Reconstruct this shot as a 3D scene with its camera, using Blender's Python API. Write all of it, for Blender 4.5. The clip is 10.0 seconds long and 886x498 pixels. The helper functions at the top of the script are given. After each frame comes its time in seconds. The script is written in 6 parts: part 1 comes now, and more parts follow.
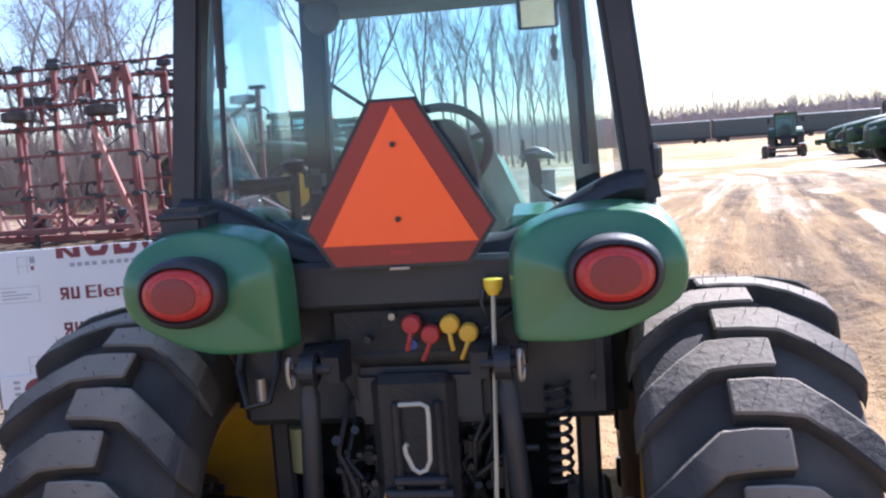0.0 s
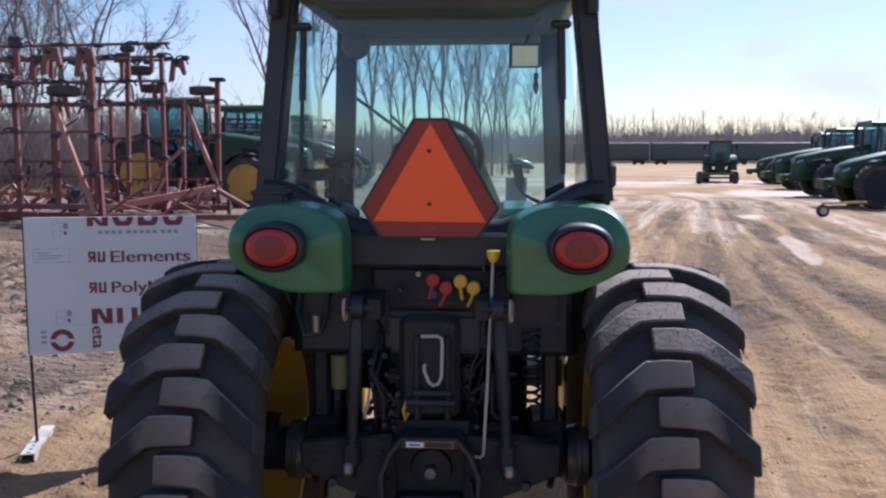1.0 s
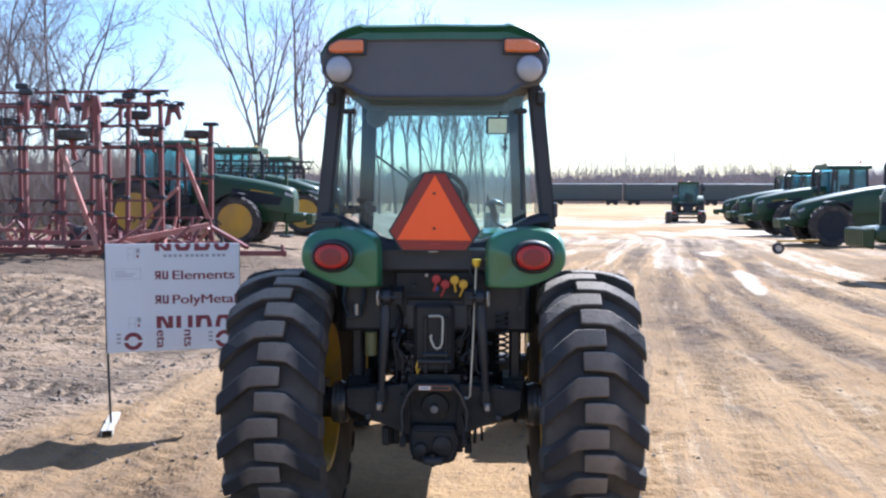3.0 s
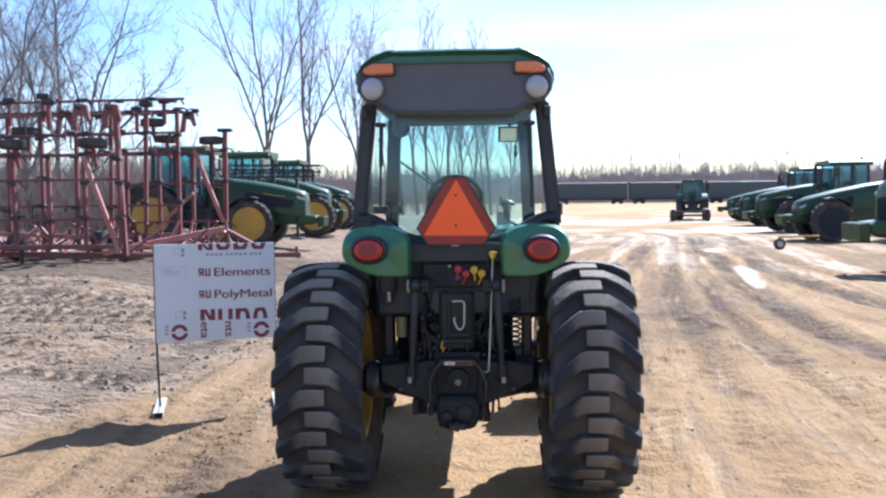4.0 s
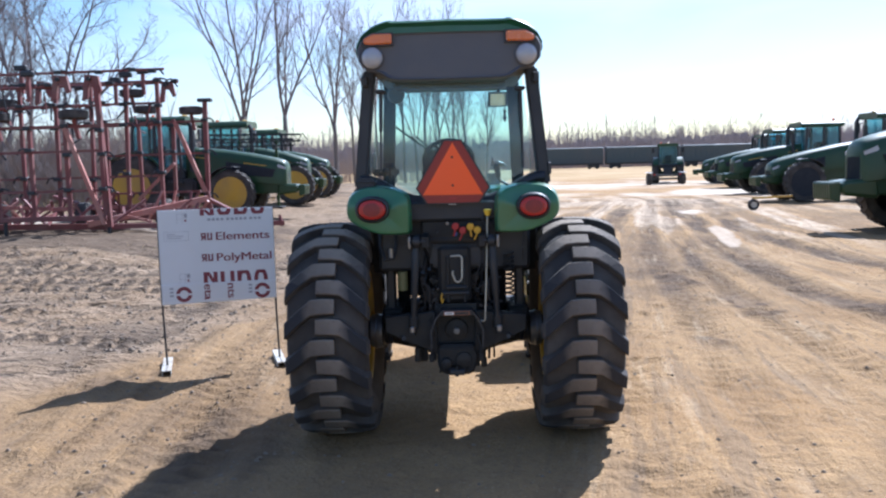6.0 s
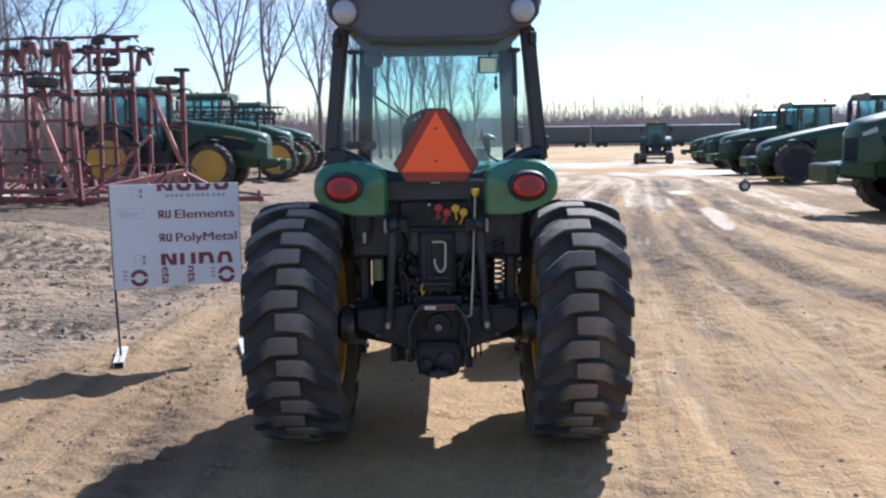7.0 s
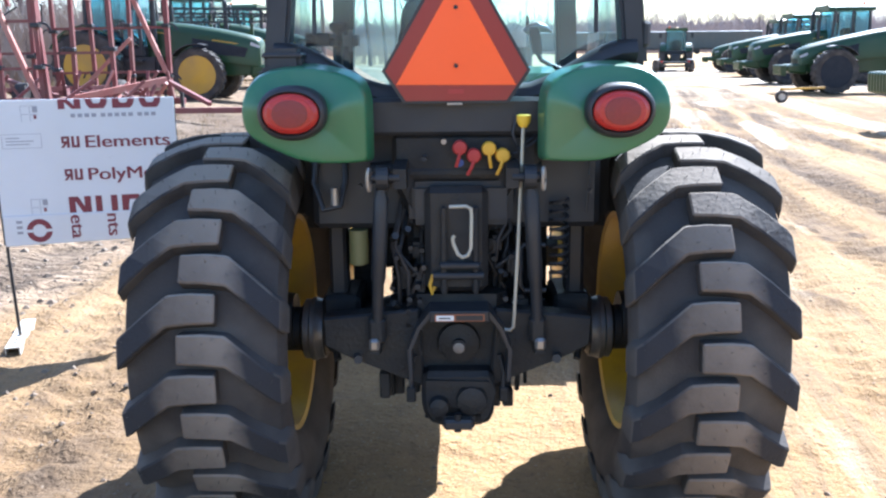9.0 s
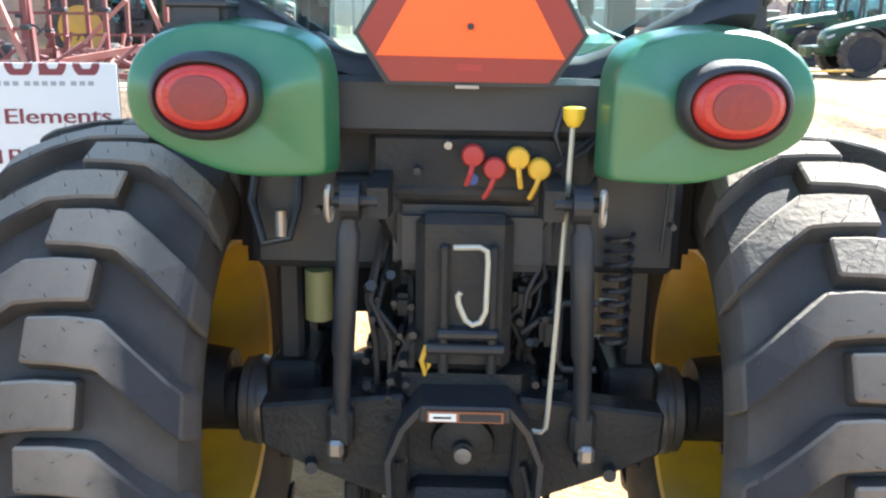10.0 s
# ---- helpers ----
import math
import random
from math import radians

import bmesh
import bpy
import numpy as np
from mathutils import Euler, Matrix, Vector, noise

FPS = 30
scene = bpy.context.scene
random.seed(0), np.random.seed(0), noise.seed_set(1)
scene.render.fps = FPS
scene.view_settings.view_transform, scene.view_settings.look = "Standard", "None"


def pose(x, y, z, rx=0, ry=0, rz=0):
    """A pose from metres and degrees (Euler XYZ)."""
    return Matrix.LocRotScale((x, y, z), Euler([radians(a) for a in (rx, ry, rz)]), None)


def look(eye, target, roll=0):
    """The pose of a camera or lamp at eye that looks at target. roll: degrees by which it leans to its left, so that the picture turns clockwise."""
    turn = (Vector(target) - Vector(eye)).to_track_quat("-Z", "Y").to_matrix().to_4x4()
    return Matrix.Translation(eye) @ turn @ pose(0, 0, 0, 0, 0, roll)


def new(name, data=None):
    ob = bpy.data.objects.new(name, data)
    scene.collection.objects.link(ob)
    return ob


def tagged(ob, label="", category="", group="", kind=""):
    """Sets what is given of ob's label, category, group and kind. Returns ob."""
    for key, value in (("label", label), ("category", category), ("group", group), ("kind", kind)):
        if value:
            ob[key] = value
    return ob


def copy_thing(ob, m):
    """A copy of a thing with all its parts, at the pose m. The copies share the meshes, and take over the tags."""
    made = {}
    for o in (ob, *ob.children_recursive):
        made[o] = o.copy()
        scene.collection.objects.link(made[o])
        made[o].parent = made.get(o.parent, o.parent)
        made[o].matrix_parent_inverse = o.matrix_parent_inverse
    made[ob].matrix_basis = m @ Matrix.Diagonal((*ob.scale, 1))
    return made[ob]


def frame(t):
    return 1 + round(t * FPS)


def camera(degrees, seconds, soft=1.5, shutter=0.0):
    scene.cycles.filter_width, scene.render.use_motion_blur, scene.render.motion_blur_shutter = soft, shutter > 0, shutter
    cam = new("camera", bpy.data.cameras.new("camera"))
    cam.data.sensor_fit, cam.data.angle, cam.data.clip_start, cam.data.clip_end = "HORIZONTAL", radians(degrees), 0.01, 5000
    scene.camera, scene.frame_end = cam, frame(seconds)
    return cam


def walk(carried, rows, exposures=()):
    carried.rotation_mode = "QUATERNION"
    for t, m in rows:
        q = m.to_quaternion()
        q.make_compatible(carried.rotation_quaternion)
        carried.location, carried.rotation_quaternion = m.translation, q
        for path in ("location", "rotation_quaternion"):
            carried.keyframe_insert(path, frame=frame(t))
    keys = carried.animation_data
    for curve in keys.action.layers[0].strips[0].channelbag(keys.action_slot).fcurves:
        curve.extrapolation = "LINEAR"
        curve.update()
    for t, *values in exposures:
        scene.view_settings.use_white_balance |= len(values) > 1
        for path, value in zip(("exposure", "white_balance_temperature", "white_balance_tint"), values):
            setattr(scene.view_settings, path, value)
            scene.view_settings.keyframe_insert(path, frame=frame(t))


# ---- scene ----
# The camera and its walk
cam = camera(54.0, 10.0, soft=2.3)
PATH = [
    (0, (0.404, 0.06, 1.706), (0.093, 2.024, 1.489), -4.0),
    (0.5, (0.273, -0.324, 1.711), (0.071, 1.65, 1.466), -1.2),
    (1, (0.277, -0.765, 1.715), (0.11, 1.217, 1.505), 0.0),
    (1.5, (0.31, -1.113, 1.729), (0.109, 0.862, 1.482), -0.6),
    (2, (0.273, -1.485, 1.73), (0.117, 0.497, 1.512), -1.4),
    (2.5, (0.312, -1.846, 1.721), (0.176, 0.144, 1.575), -0.3),
    (3.8, (0.214, -2.723, 1.715), (0.119, -0.728, 1.605), 0.1),
    (4, (0.234, -2.846, 1.718), (0.108, -0.854, 1.602), -0.6),
    (4.5, (0.2, -3.034, 1.723), (0.073, -1.042, 1.608), -0.8),
    (5, (0.144, -3.229, 1.701), (0.059, -1.234, 1.581), -0.7),
    (5.5, (0.131, -3.303, 1.696), (0.043, -1.311, 1.544), -1.7),
    (7, (0.129, -2.554, 1.664), (0.087, -0.569, 1.42), -0.7),
    (7.5, (0.074, -2.072, 1.68), (0.049, -0.088, 1.427), -1.4),
    (8, (0.089, -1.629, 1.655), (0.082, 0.354, 1.398), -1.7),
    (8.5, (0.077, -1.14, 1.631), (0.005, 0.825, 1.264), -0.8),
    (9, (0.039, -0.663, 1.615), (-0.021, 1.286, 1.167), -0.6),
    (9.5, (0.06, -0.168, 1.611), (-0.065, 1.786, 1.202), -1.2),
    (10, (0.02, 0.294, 1.576), (-0.053, 2.228, 1.069), 0.9),
]
EXPOSURES = [(0, 1.58, 5500, 20), (0.5, 0.85, 5500, 22), (1, 0.63, 5450, 22), (1.5, 0.52, 5400, 18), (2, 1.24, 5500, 14), (2.5, 1.32, 5250, 14), (4, 1.26, 5250, 13), (5.5, 1.06, 5280, 13), (7, 1.00, 5250, 12), (8, 1.12, 5250, 12), (8.5, 1.48, 5250, 12), (9, 2.00, 5300, 10), (9.5, 2.38, 5400, 6), (10, 2.70, 5950, 4)]
walk(cam, [(t, look(eye, target, roll)) for t, eye, target, roll in PATH], EXPOSURES)

# Sky and sun: bright spring sky with thin cloud, sun high ahead and to the right
SUN_AZ, SUN_EL = radians(31), radians(46)
world = bpy.data.worlds.new("sky")
scene.world = world
world.use_nodes = True
wn, wl = world.node_tree.nodes, world.node_tree.links
wn.clear()
sky = wn.new("ShaderNodeTexSky")
sky.sky_type, sky.sun_disc, sky.sun_elevation, sky.sun_rotation = "NISHITA", False, SUN_EL, SUN_AZ
sky.air_density, sky.dust_density, sky.ozone_density = 1.2, 0.6, 1.6
wco, wmap = wn.new("ShaderNodeTexCoord"), wn.new("ShaderNodeMapping")
wmap.inputs["Scale"].default_value = (1.2, 1.2, 5.0)
cl = wn.new("ShaderNodeTexNoise")
cl.inputs["Scale"].default_value, cl.inputs["Detail"].default_value, cl.inputs["Distortion"].default_value = 1.9, 7, 0.5
clr = wn.new("ShaderNodeMapRange")
clr.inputs["From Min"].default_value, clr.inputs["From Max"].default_value, clr.inputs["To Max"].default_value = 0.44, 0.64, 0.85
cmix = wn.new("ShaderNodeMix")
cmix.data_type = "RGBA"
cmix.inputs[7].default_value = (5.3, 5.5, 6.5, 1)
wbg, wout = wn.new("ShaderNodeBackground"), wn.new("ShaderNodeOutputWorld")
wbg.inputs["Strength"].default_value = 0.10
wl.new(wco.outputs["Generated"], wmap.inputs[0])
wl.new(wmap.outputs[0], cl.inputs["Vector"])
wl.new(cl.outputs["Fac"], clr.inputs["Value"])
# the thin cloud lies towards the sun and breaks up on the far side of the sky
wdot, wfade, wmul = wn.new("ShaderNodeVectorMath"), wn.new("ShaderNodeMapRange"), wn.new("ShaderNodeMath")
wdot.operation = "DOT_PRODUCT"
wdot.inputs[1].default_value = (math.sin(SUN_AZ), math.cos(SUN_AZ), 0.0)
wfade.inputs["From Min"].default_value, wfade.inputs["From Max"].default_value, wfade.inputs["To Min"].default_value = 0.5, 0.97, 0.35
wmul.operation = "MULTIPLY"
wl.new(wco.outputs["Generated"], wdot.inputs[0])
wl.new(wdot.outputs["Value"], wfade.inputs["Value"])
wl.new(clr.outputs[0], wmul.inputs[0])
wl.new(wfade.outputs[0], wmul.inputs[1])
wl.new(wmul.outputs[0], cmix.inputs[0])
hue = wn.new("ShaderNodeHueSaturation")
hue.inputs["Saturation"].default_value, hue.inputs["Value"].default_value = 1.12, 0.76
wl.new(sky.outputs[0], hue.inputs["Color"])
wl.new(hue.outputs[0], cmix.inputs[6])
wl.new(cmix.outputs[2], wbg.inputs["Color"])
wl.new(wbg.outputs[0], wout.inputs[0])

sun = new("sun", bpy.data.lights.new("sun", "SUN"))
sun.data.energy, sun.data.angle, sun.data.color = 5.0, radians(0.6), (1.0, 0.96, 0.90)
sun.matrix_world = look((math.sin(SUN_AZ) * 60, math.cos(SUN_AZ) * 60, math.tan(SUN_EL) * 60), (0, 0, 0))


# Materials
def mat(name, col, rough=0.5, metal=0.0, vary=0.15, scale=6.0, bump=0.0, bscale=60.0, coat=0.0, dust_or_sun=None, dusty=0.5, spec=0.5):
    """A procedural paint, metal, rubber or plastic: colour varied at two scales, uneven gloss, fine relief, dust in patches."""
    m = bpy.data.materials.new(name)
    m.use_nodes = True
    n, l = m.node_tree.nodes, m.node_tree.links
    b = n["Principled BSDF"]
    co = n.new("ShaderNodeTexCoord")
    big, fine = n.new("ShaderNodeTexNoise"), n.new("ShaderNodeTexNoise")
    big.inputs["Scale"].default_value, big.inputs["Detail"].default_value = scale, 5
    fine.inputs["Scale"].default_value, fine.inputs["Detail"].default_value = bscale, 4
    l.new(co.outputs["Object"], big.inputs["Vector"])
    l.new(co.outputs["Object"], fine.inputs["Vector"])
    mix = n.new("ShaderNodeMix")
    mix.data_type = "RGBA"
    mix.inputs[6].default_value = (*[c * (1 - vary) for c in col], 1)
    mix.inputs[7].default_value = (*[min(1, c * (1 + vary)) for c in col], 1)
    half = n.new("ShaderNodeMath")
    half.operation = "MULTIPLY_ADD"
    half.inputs[1].default_value, half.inputs[2].default_value = 0.35, 0.0
    l.new(fine.outputs["Fac"], half.inputs[0])
    add = n.new("ShaderNodeMath")
    add.operation = "MULTIPLY_ADD"
    add.inputs[1].default_value = 0.75
    l.new(big.outputs["Fac"], add.inputs[0])
    l.new(half.outputs[0], add.inputs[2])
    l.new(add.outputs[0], mix.inputs[0])
    out = mix.outputs[2]
    rr = n.new("ShaderNodeMapRange")
    rr.inputs["From Min"].default_value, rr.inputs["From Max"].default_value = 0.3, 0.7
    rr.inputs["To Min"].default_value, rr.inputs["To Max"].default_value = max(0.02, rough - 0.1), min(1, rough + 0.12)
    l.new(big.outputs["Fac"], rr.inputs["Value"])
    if dust_or_sun:
        d = n.new("ShaderNodeTexNoise")
        d.inputs["Scale"].default_value, d.inputs["Detail"].default_value = scale * 0.6, 8
        l.new(co.outputs["Object"], d.inputs["Vector"])
        dr = n.new("ShaderNodeMapRange")
        dr.inputs["From Min"].default_value, dr.inputs["From Max"].default_value, dr.inputs["To Max"].default_value = 0.42, 0.72, dusty
        l.new(d.outputs["Fac"], dr.inputs["Value"])
        dm = n.new("ShaderNodeMix")
        dm.data_type = "RGBA"
        dm.inputs[7].default_value = (*dust_or_sun, 1)
        l.new(dr.outputs[0], dm.inputs[0])
        l.new(out, dm.inputs[6])
        out = dm.outputs[2]
    l.new(out, b.inputs["Base Color"])
    l.new(rr.outputs[0], b.inputs["Roughness"])
    b.inputs["Metallic"].default_value = metal
    b.inputs["Coat Weight"].default_value = coat
    b.inputs["Coat Roughness"].default_value = 0.12
    b.inputs["Specular IOR Level"].default_value = spec
    if bump:
        bp = n.new("ShaderNodeBump")
        bp.inputs["Strength"].default_value, bp.inputs["Distance"].default_value = bump, 0.01
        l.new(fine.outputs["Fac"], bp.inputs["Height"])
        l.new(bp.outputs[0], b.inputs["Normal"])
    return m


def glass_mat(name, tint, gloss=0.06, film=0.03):
    """A thin tinted pane: lets tinted light through, mirrors a little by its angle."""
    m = bpy.data.materials.new(name)
    m.use_nodes = True
    n, l = m.node_tree.nodes, m.node_tree.links
    n.remove(n["Principled BSDF"])
    t, g, f, x = n.new("ShaderNodeBsdfTransparent"), n.new("ShaderNodeBsdfGlossy"), n.new("ShaderNodeLayerWeight"), n.new("ShaderNodeMixShader")
    t.inputs[0].default_value = (*tint, 1)
    g.inputs["Roughness"].default_value = gloss
    f.inputs["Blend"].default_value = 0.5
    p5, sch = n.new("ShaderNodeMath"), n.new("ShaderNodeMath")
    p5.operation, sch.operation = "POWER", "MULTIPLY_ADD"
    p5.inputs[1].default_value, sch.inputs[1].default_value, sch.inputs[2].default_value = 5, 0.9, 0.03
    l.new(f.outputs["Facing"], p5.inputs[0])
    l.new(p5.outputs[0], sch.inputs[0])
    l.new(sch.outputs[0], x.inputs[0])
    l.new(t.outputs[0], x.inputs[1])
    l.new(g.outputs[0], x.inputs[2])
    # a film of road dust that catches the light
    co, nz, mr = n.new("ShaderNodeTexCoord"), n.new("ShaderNodeTexNoise"), n.new("ShaderNodeMapRange")
    nz.inputs["Scale"].default_value, nz.inputs["Detail"].default_value = 5, 6
    mr.inputs["From Min"].default_value, mr.inputs["From Max"].default_value, mr.inputs["To Min"].default_value, mr.inputs["To Max"].default_value = 0.35, 0.75, film * 0.45, film * 1.7
    d, tl, half, y = n.new("ShaderNodeBsdfDiffuse"), n.new("ShaderNodeBsdfTranslucent"), n.new("ShaderNodeMixShader"), n.new("ShaderNodeMixShader")
    d.inputs[0].default_value = tl.inputs[0].default_value = (0.72, 0.74, 0.76, 1)
    l.new(co.outputs["Object"], nz.inputs["Vector"])
    l.new(nz.outputs["Fac"], mr.inputs["Value"])
    l.new(d.outputs[0], half.inputs[1])
    l.new(tl.outputs[0], half.inputs[2])
    l.new(mr.outputs[0], y.inputs[0])
    l.new(x.outputs[0], y.inputs[1])
    l.new(half.outputs[0], y.inputs[2])
    l.new(y.outputs[0], n["Material Output"].inputs[0])
    return m


DUST = (0.30, 0.23, 0.16)
M_GREEN = mat("green paint", (0.034, 0.146, 0.066), 0.38, vary=0.12, coat=0.25, bscale=150, dust_or_sun=(0.17, 0.22, 0.16), dusty=0.22)
M_GREEN_OLD = mat("field green paint", (0.014, 0.046, 0.014), 0.44, vary=0.25, scale=2, coat=0.25, dust_or_sun=(0.05, 0.065, 0.035), dusty=0.35, spec=0.35)
M_YELLOW = mat("yellow paint", (0.56, 0.35, 0.022), 0.45, vary=0.2, dust_or_sun=(0.27, 0.19, 0.08), dusty=0.7)
M_YELLOW_BIG = mat("wheel yellow paint", (0.52, 0.30, 0.025), 0.5, vary=0.18, scale=2, dust_or_sun=(0.28, 0.19, 0.08), dusty=0.6)
M_BLACK = mat("black paint", (0.020, 0.021, 0.025), 0.5, vary=0.3, bump=0.08, dust_or_sun=(0.06, 0.053, 0.047), dusty=0.35)
M_PLASTIC = mat("dark grey plastic", (0.024, 0.026, 0.031), 0.55, vary=0.2, bump=0.12, bscale=240, dust_or_sun=(0.06, 0.056, 0.052), dusty=0.3)
M_CAST = mat("oily cast iron", (0.014, 0.015, 0.017), 0.55, vary=0.4, scale=9, bump=0.35, bscale=90, dust_or_sun=(0.05, 0.043, 0.034), dusty=0.45, spec=0.35)
M_UNDERSIDE = mat("near-black underside", (0.010, 0.010, 0.011), 0.75, vary=0.4, scale=6, bump=0.3, bscale=70, dust_or_sun=(0.035, 0.03, 0.024), dusty=0.4, spec=0.25)
M_STEEL = mat("worn bright steel", (0.32, 0.31, 0.30), 0.4, 0.8, vary=0.2, scale=14, dust_or_sun=(0.25, 0.2, 0.15), dusty=0.5)
M_GREY = mat("grey steel", (0.024, 0.027, 0.033), 0.5, 0.3, vary=0.25, scale=10, bump=0.1, dust_or_sun=(0.07, 0.062, 0.055), dusty=0.4)
M_ZINC = mat("pale bent wire", (0.43, 0.41, 0.34), 0.4, 0.3, vary=0.15)
M_RUBBER = mat("tyre rubber", (0.046, 0.040, 0.037), 0.84, vary=0.35, scale=7, bump=0.25, bscale=120, dust_or_sun=(0.13, 0.115, 0.10), dusty=0.6, spec=0.3)
M_LUG = mat("worn dusty tread rubber", (0.120, 0.098, 0.080), 0.9, vary=0.35, scale=5, bump=0.35, bscale=70, dust_or_sun=(0.30, 0.25, 0.205), dusty=0.8, spec=0.2)


def wear_band(m, dark, dust_or_sun):
    """Keep the worn, dusty look to the middle of the tread, muddy black towards the shoulder, with sunlit tops painted
    pale.
    """
    n, l = m.node_tree.nodes, m.node_tree.links
    b = n["Principled BSDF"]
    base = b.inputs["Base Color"].links[0].from_socket
    co, xyz, ab, nz, ad, mr = (n.new("ShaderNode" + k) for k in ("TexCoord", "SeparateXYZ", "Math", "TexNoise", "Math", "MapRange"))
    l.new(co.outputs["Object"], xyz.inputs[0])
    l.new(co.outputs["Object"], nz.inputs["Vector"])
    nz.inputs["Scale"].default_value = 18
    ab.operation, ad.operation = "ABSOLUTE", "MULTIPLY_ADD"
    l.new(xyz.outputs["X"], ab.inputs[0])
    l.new(nz.outputs["Fac"], ad.inputs[0])
    ad.inputs[1].default_value = 0.05
    l.new(ab.outputs[0], ad.inputs[2])
    mr.inputs["From Min"].default_value, mr.inputs["From Max"].default_value = 0.115, 0.165
    l.new(ad.outputs[0], mr.inputs["Value"])
    mx = n.new("ShaderNodeMix")
    mx.data_type = "RGBA"
    l.new(mr.outputs[0], mx.inputs[0])
    l.new(base, mx.inputs[6])
    mx.inputs[7].default_value = (*dark, 1)
    # upward faces go paler, so the sunlight on lug tops is in the colour
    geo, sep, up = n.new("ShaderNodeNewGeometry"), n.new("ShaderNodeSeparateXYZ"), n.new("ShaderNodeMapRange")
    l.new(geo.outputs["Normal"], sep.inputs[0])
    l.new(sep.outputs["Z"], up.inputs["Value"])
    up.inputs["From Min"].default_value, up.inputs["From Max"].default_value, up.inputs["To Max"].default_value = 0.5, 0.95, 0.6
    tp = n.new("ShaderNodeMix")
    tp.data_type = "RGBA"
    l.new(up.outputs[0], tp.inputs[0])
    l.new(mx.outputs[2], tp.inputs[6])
    tp.inputs[7].default_value = (*dust_or_sun, 1)
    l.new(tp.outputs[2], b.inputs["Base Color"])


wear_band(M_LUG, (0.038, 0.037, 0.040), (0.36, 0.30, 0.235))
M_RING = mat("dull machined steel", (0.15, 0.155, 0.165), 0.42, 0.6, vary=0.3, scale=12, bump=0.15, dust_or_sun=(0.10, 0.085, 0.065), dusty=0.6)
# lighter than the other dark plastic: glare over the roof put into its colour
M_ROOF = mat("glare-lifted grey plastic", (0.088, 0.092, 0.108), 0.6, vary=0.15, bump=0.12, bscale=240, dust_or_sun=(0.13, 0.125, 0.125), dusty=0.5)
M_ORANGE = mat("fluorescent orange film", (1.0, 0.125, 0.018), 0.6, vary=0.05, scale=3)
M_REDFILM = mat("dark red reflective film", (0.25, 0.022, 0.014), 0.4, vary=0.12, scale=5)
M_REDLENS = mat("red lamp lens", (0.40, 0.028, 0.021), 0.42, vary=0.5, scale=9, coat=0.15, bump=0.3, bscale=90)
M_REDDULL = mat("dusty red lens centre", (0.20, 0.030, 0.025), 0.6, vary=0.4, scale=14, bump=0.3, bscale=90)
M_AMBER = mat("amber lamp lens", (0.62, 0.155, 0.025), 0.2, vary=0.15, coat=0.5, bump=0.3, bscale=80)
M_WHITELENS = mat("clear lamp lens", (0.36, 0.37, 0.40), 0.15, vary=0.12, scale=20, coat=0.7, bump=0.3, bscale=90)
M_CAPRED = mat("red rubber cap", (0.34, 0.03, 0.026), 0.6, vary=0.1, scale=20)
M_CAPYEL = mat("yellow rubber cap", (0.60, 0.34, 0.025), 0.6, vary=0.1, scale=20)
M_KNOB = mat("yellow lever knob", (0.78, 0.52, 0.04), 0.4, vary=0.06)
M_OLIVE = mat("pale olive paint", (0.20, 0.19, 0.08), 0.5, vary=0.15)
M_TAUPE = mat("light taupe trim", (0.17, 0.155, 0.14), 0.85, vary=0.12, bump=0.1)
M_SEAT = mat("black seat cloth", (0.02, 0.022, 0.028), 0.9, vary=0.2, bump=0.2)
M_LABEL = mat("label white", (0.7, 0.7, 0.68), 0.5, vary=0.05)
M_LABELORANGE = mat("label orange", (0.34, 0.12, 0.05), 0.5, vary=0.05)
M_BOARD = mat("white panel film", (0.72, 0.73, 0.755), 0.35, vary=0.04, scale=3, dust_or_sun=(0.6, 0.58, 0.55), dusty=0.3)
M_PRINT = mat("dark red print", (0.20, 0.035, 0.05), 0.5, vary=0.06)
M_PRINTGREY = mat("grey print", (0.34, 0.34, 0.38), 0.5, vary=0.06)
M_WHITESTEEL = mat("chipped white channel", (0.48, 0.45, 0.39), 0.5, vary=0.1, scale=14, dust_or_sun=DUST, dusty=0.8)
M_RED = mat("faded red implement paint", (0.165, 0.046, 0.042), 0.65, vary=0.4, scale=3, dust_or_sun=(0.20, 0.12, 0.10), dusty=0.6)
M_REDPALE = mat("pale red paint", (0.36, 0.13, 0.10), 0.6, vary=0.2, scale=3, dust_or_sun=(0.45, 0.32, 0.25), dusty=0.5)
M_DARKBARK = mat("dark wet bark", (0.17, 0.145, 0.145), 0.9, vary=0.3, scale=3, bump=0.4, bscale=25)
M_BARK = mat("grey bark", (0.16, 0.135, 0.12), 0.9, vary=0.3, scale=3, bump=0.4, bscale=25)
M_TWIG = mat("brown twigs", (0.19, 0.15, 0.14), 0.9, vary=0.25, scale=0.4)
# distance haze put into the colour: a paler copy of the twigs
M_WOODS = mat("haze-paled far twigs", (0.31, 0.265, 0.26), 0.95, vary=0.2, scale=0.2)
M_BRUSH = mat("dead brush", (0.32, 0.255, 0.215), 0.95, vary=0.3, scale=0.5)
M_GRASS = mat("dry grass", (0.42, 0.31, 0.15), 0.95, vary=0.25, scale=0.8)
M_WAGON = mat("green-blue wagon paint", (0.070, 0.088, 0.095), 0.75, vary=0.2, scale=0.3, dust_or_sun=(0.12, 0.10, 0.09), dusty=0.5)
M_MIRROR = mat("mirror glass", (0.85, 0.85, 0.85), 0.03, 1.0, vary=0.02)
M_BEACON = mat("orange beacon lens", (0.9, 0.16, 0.03), 0.2, vary=0.05, coat=0.5)
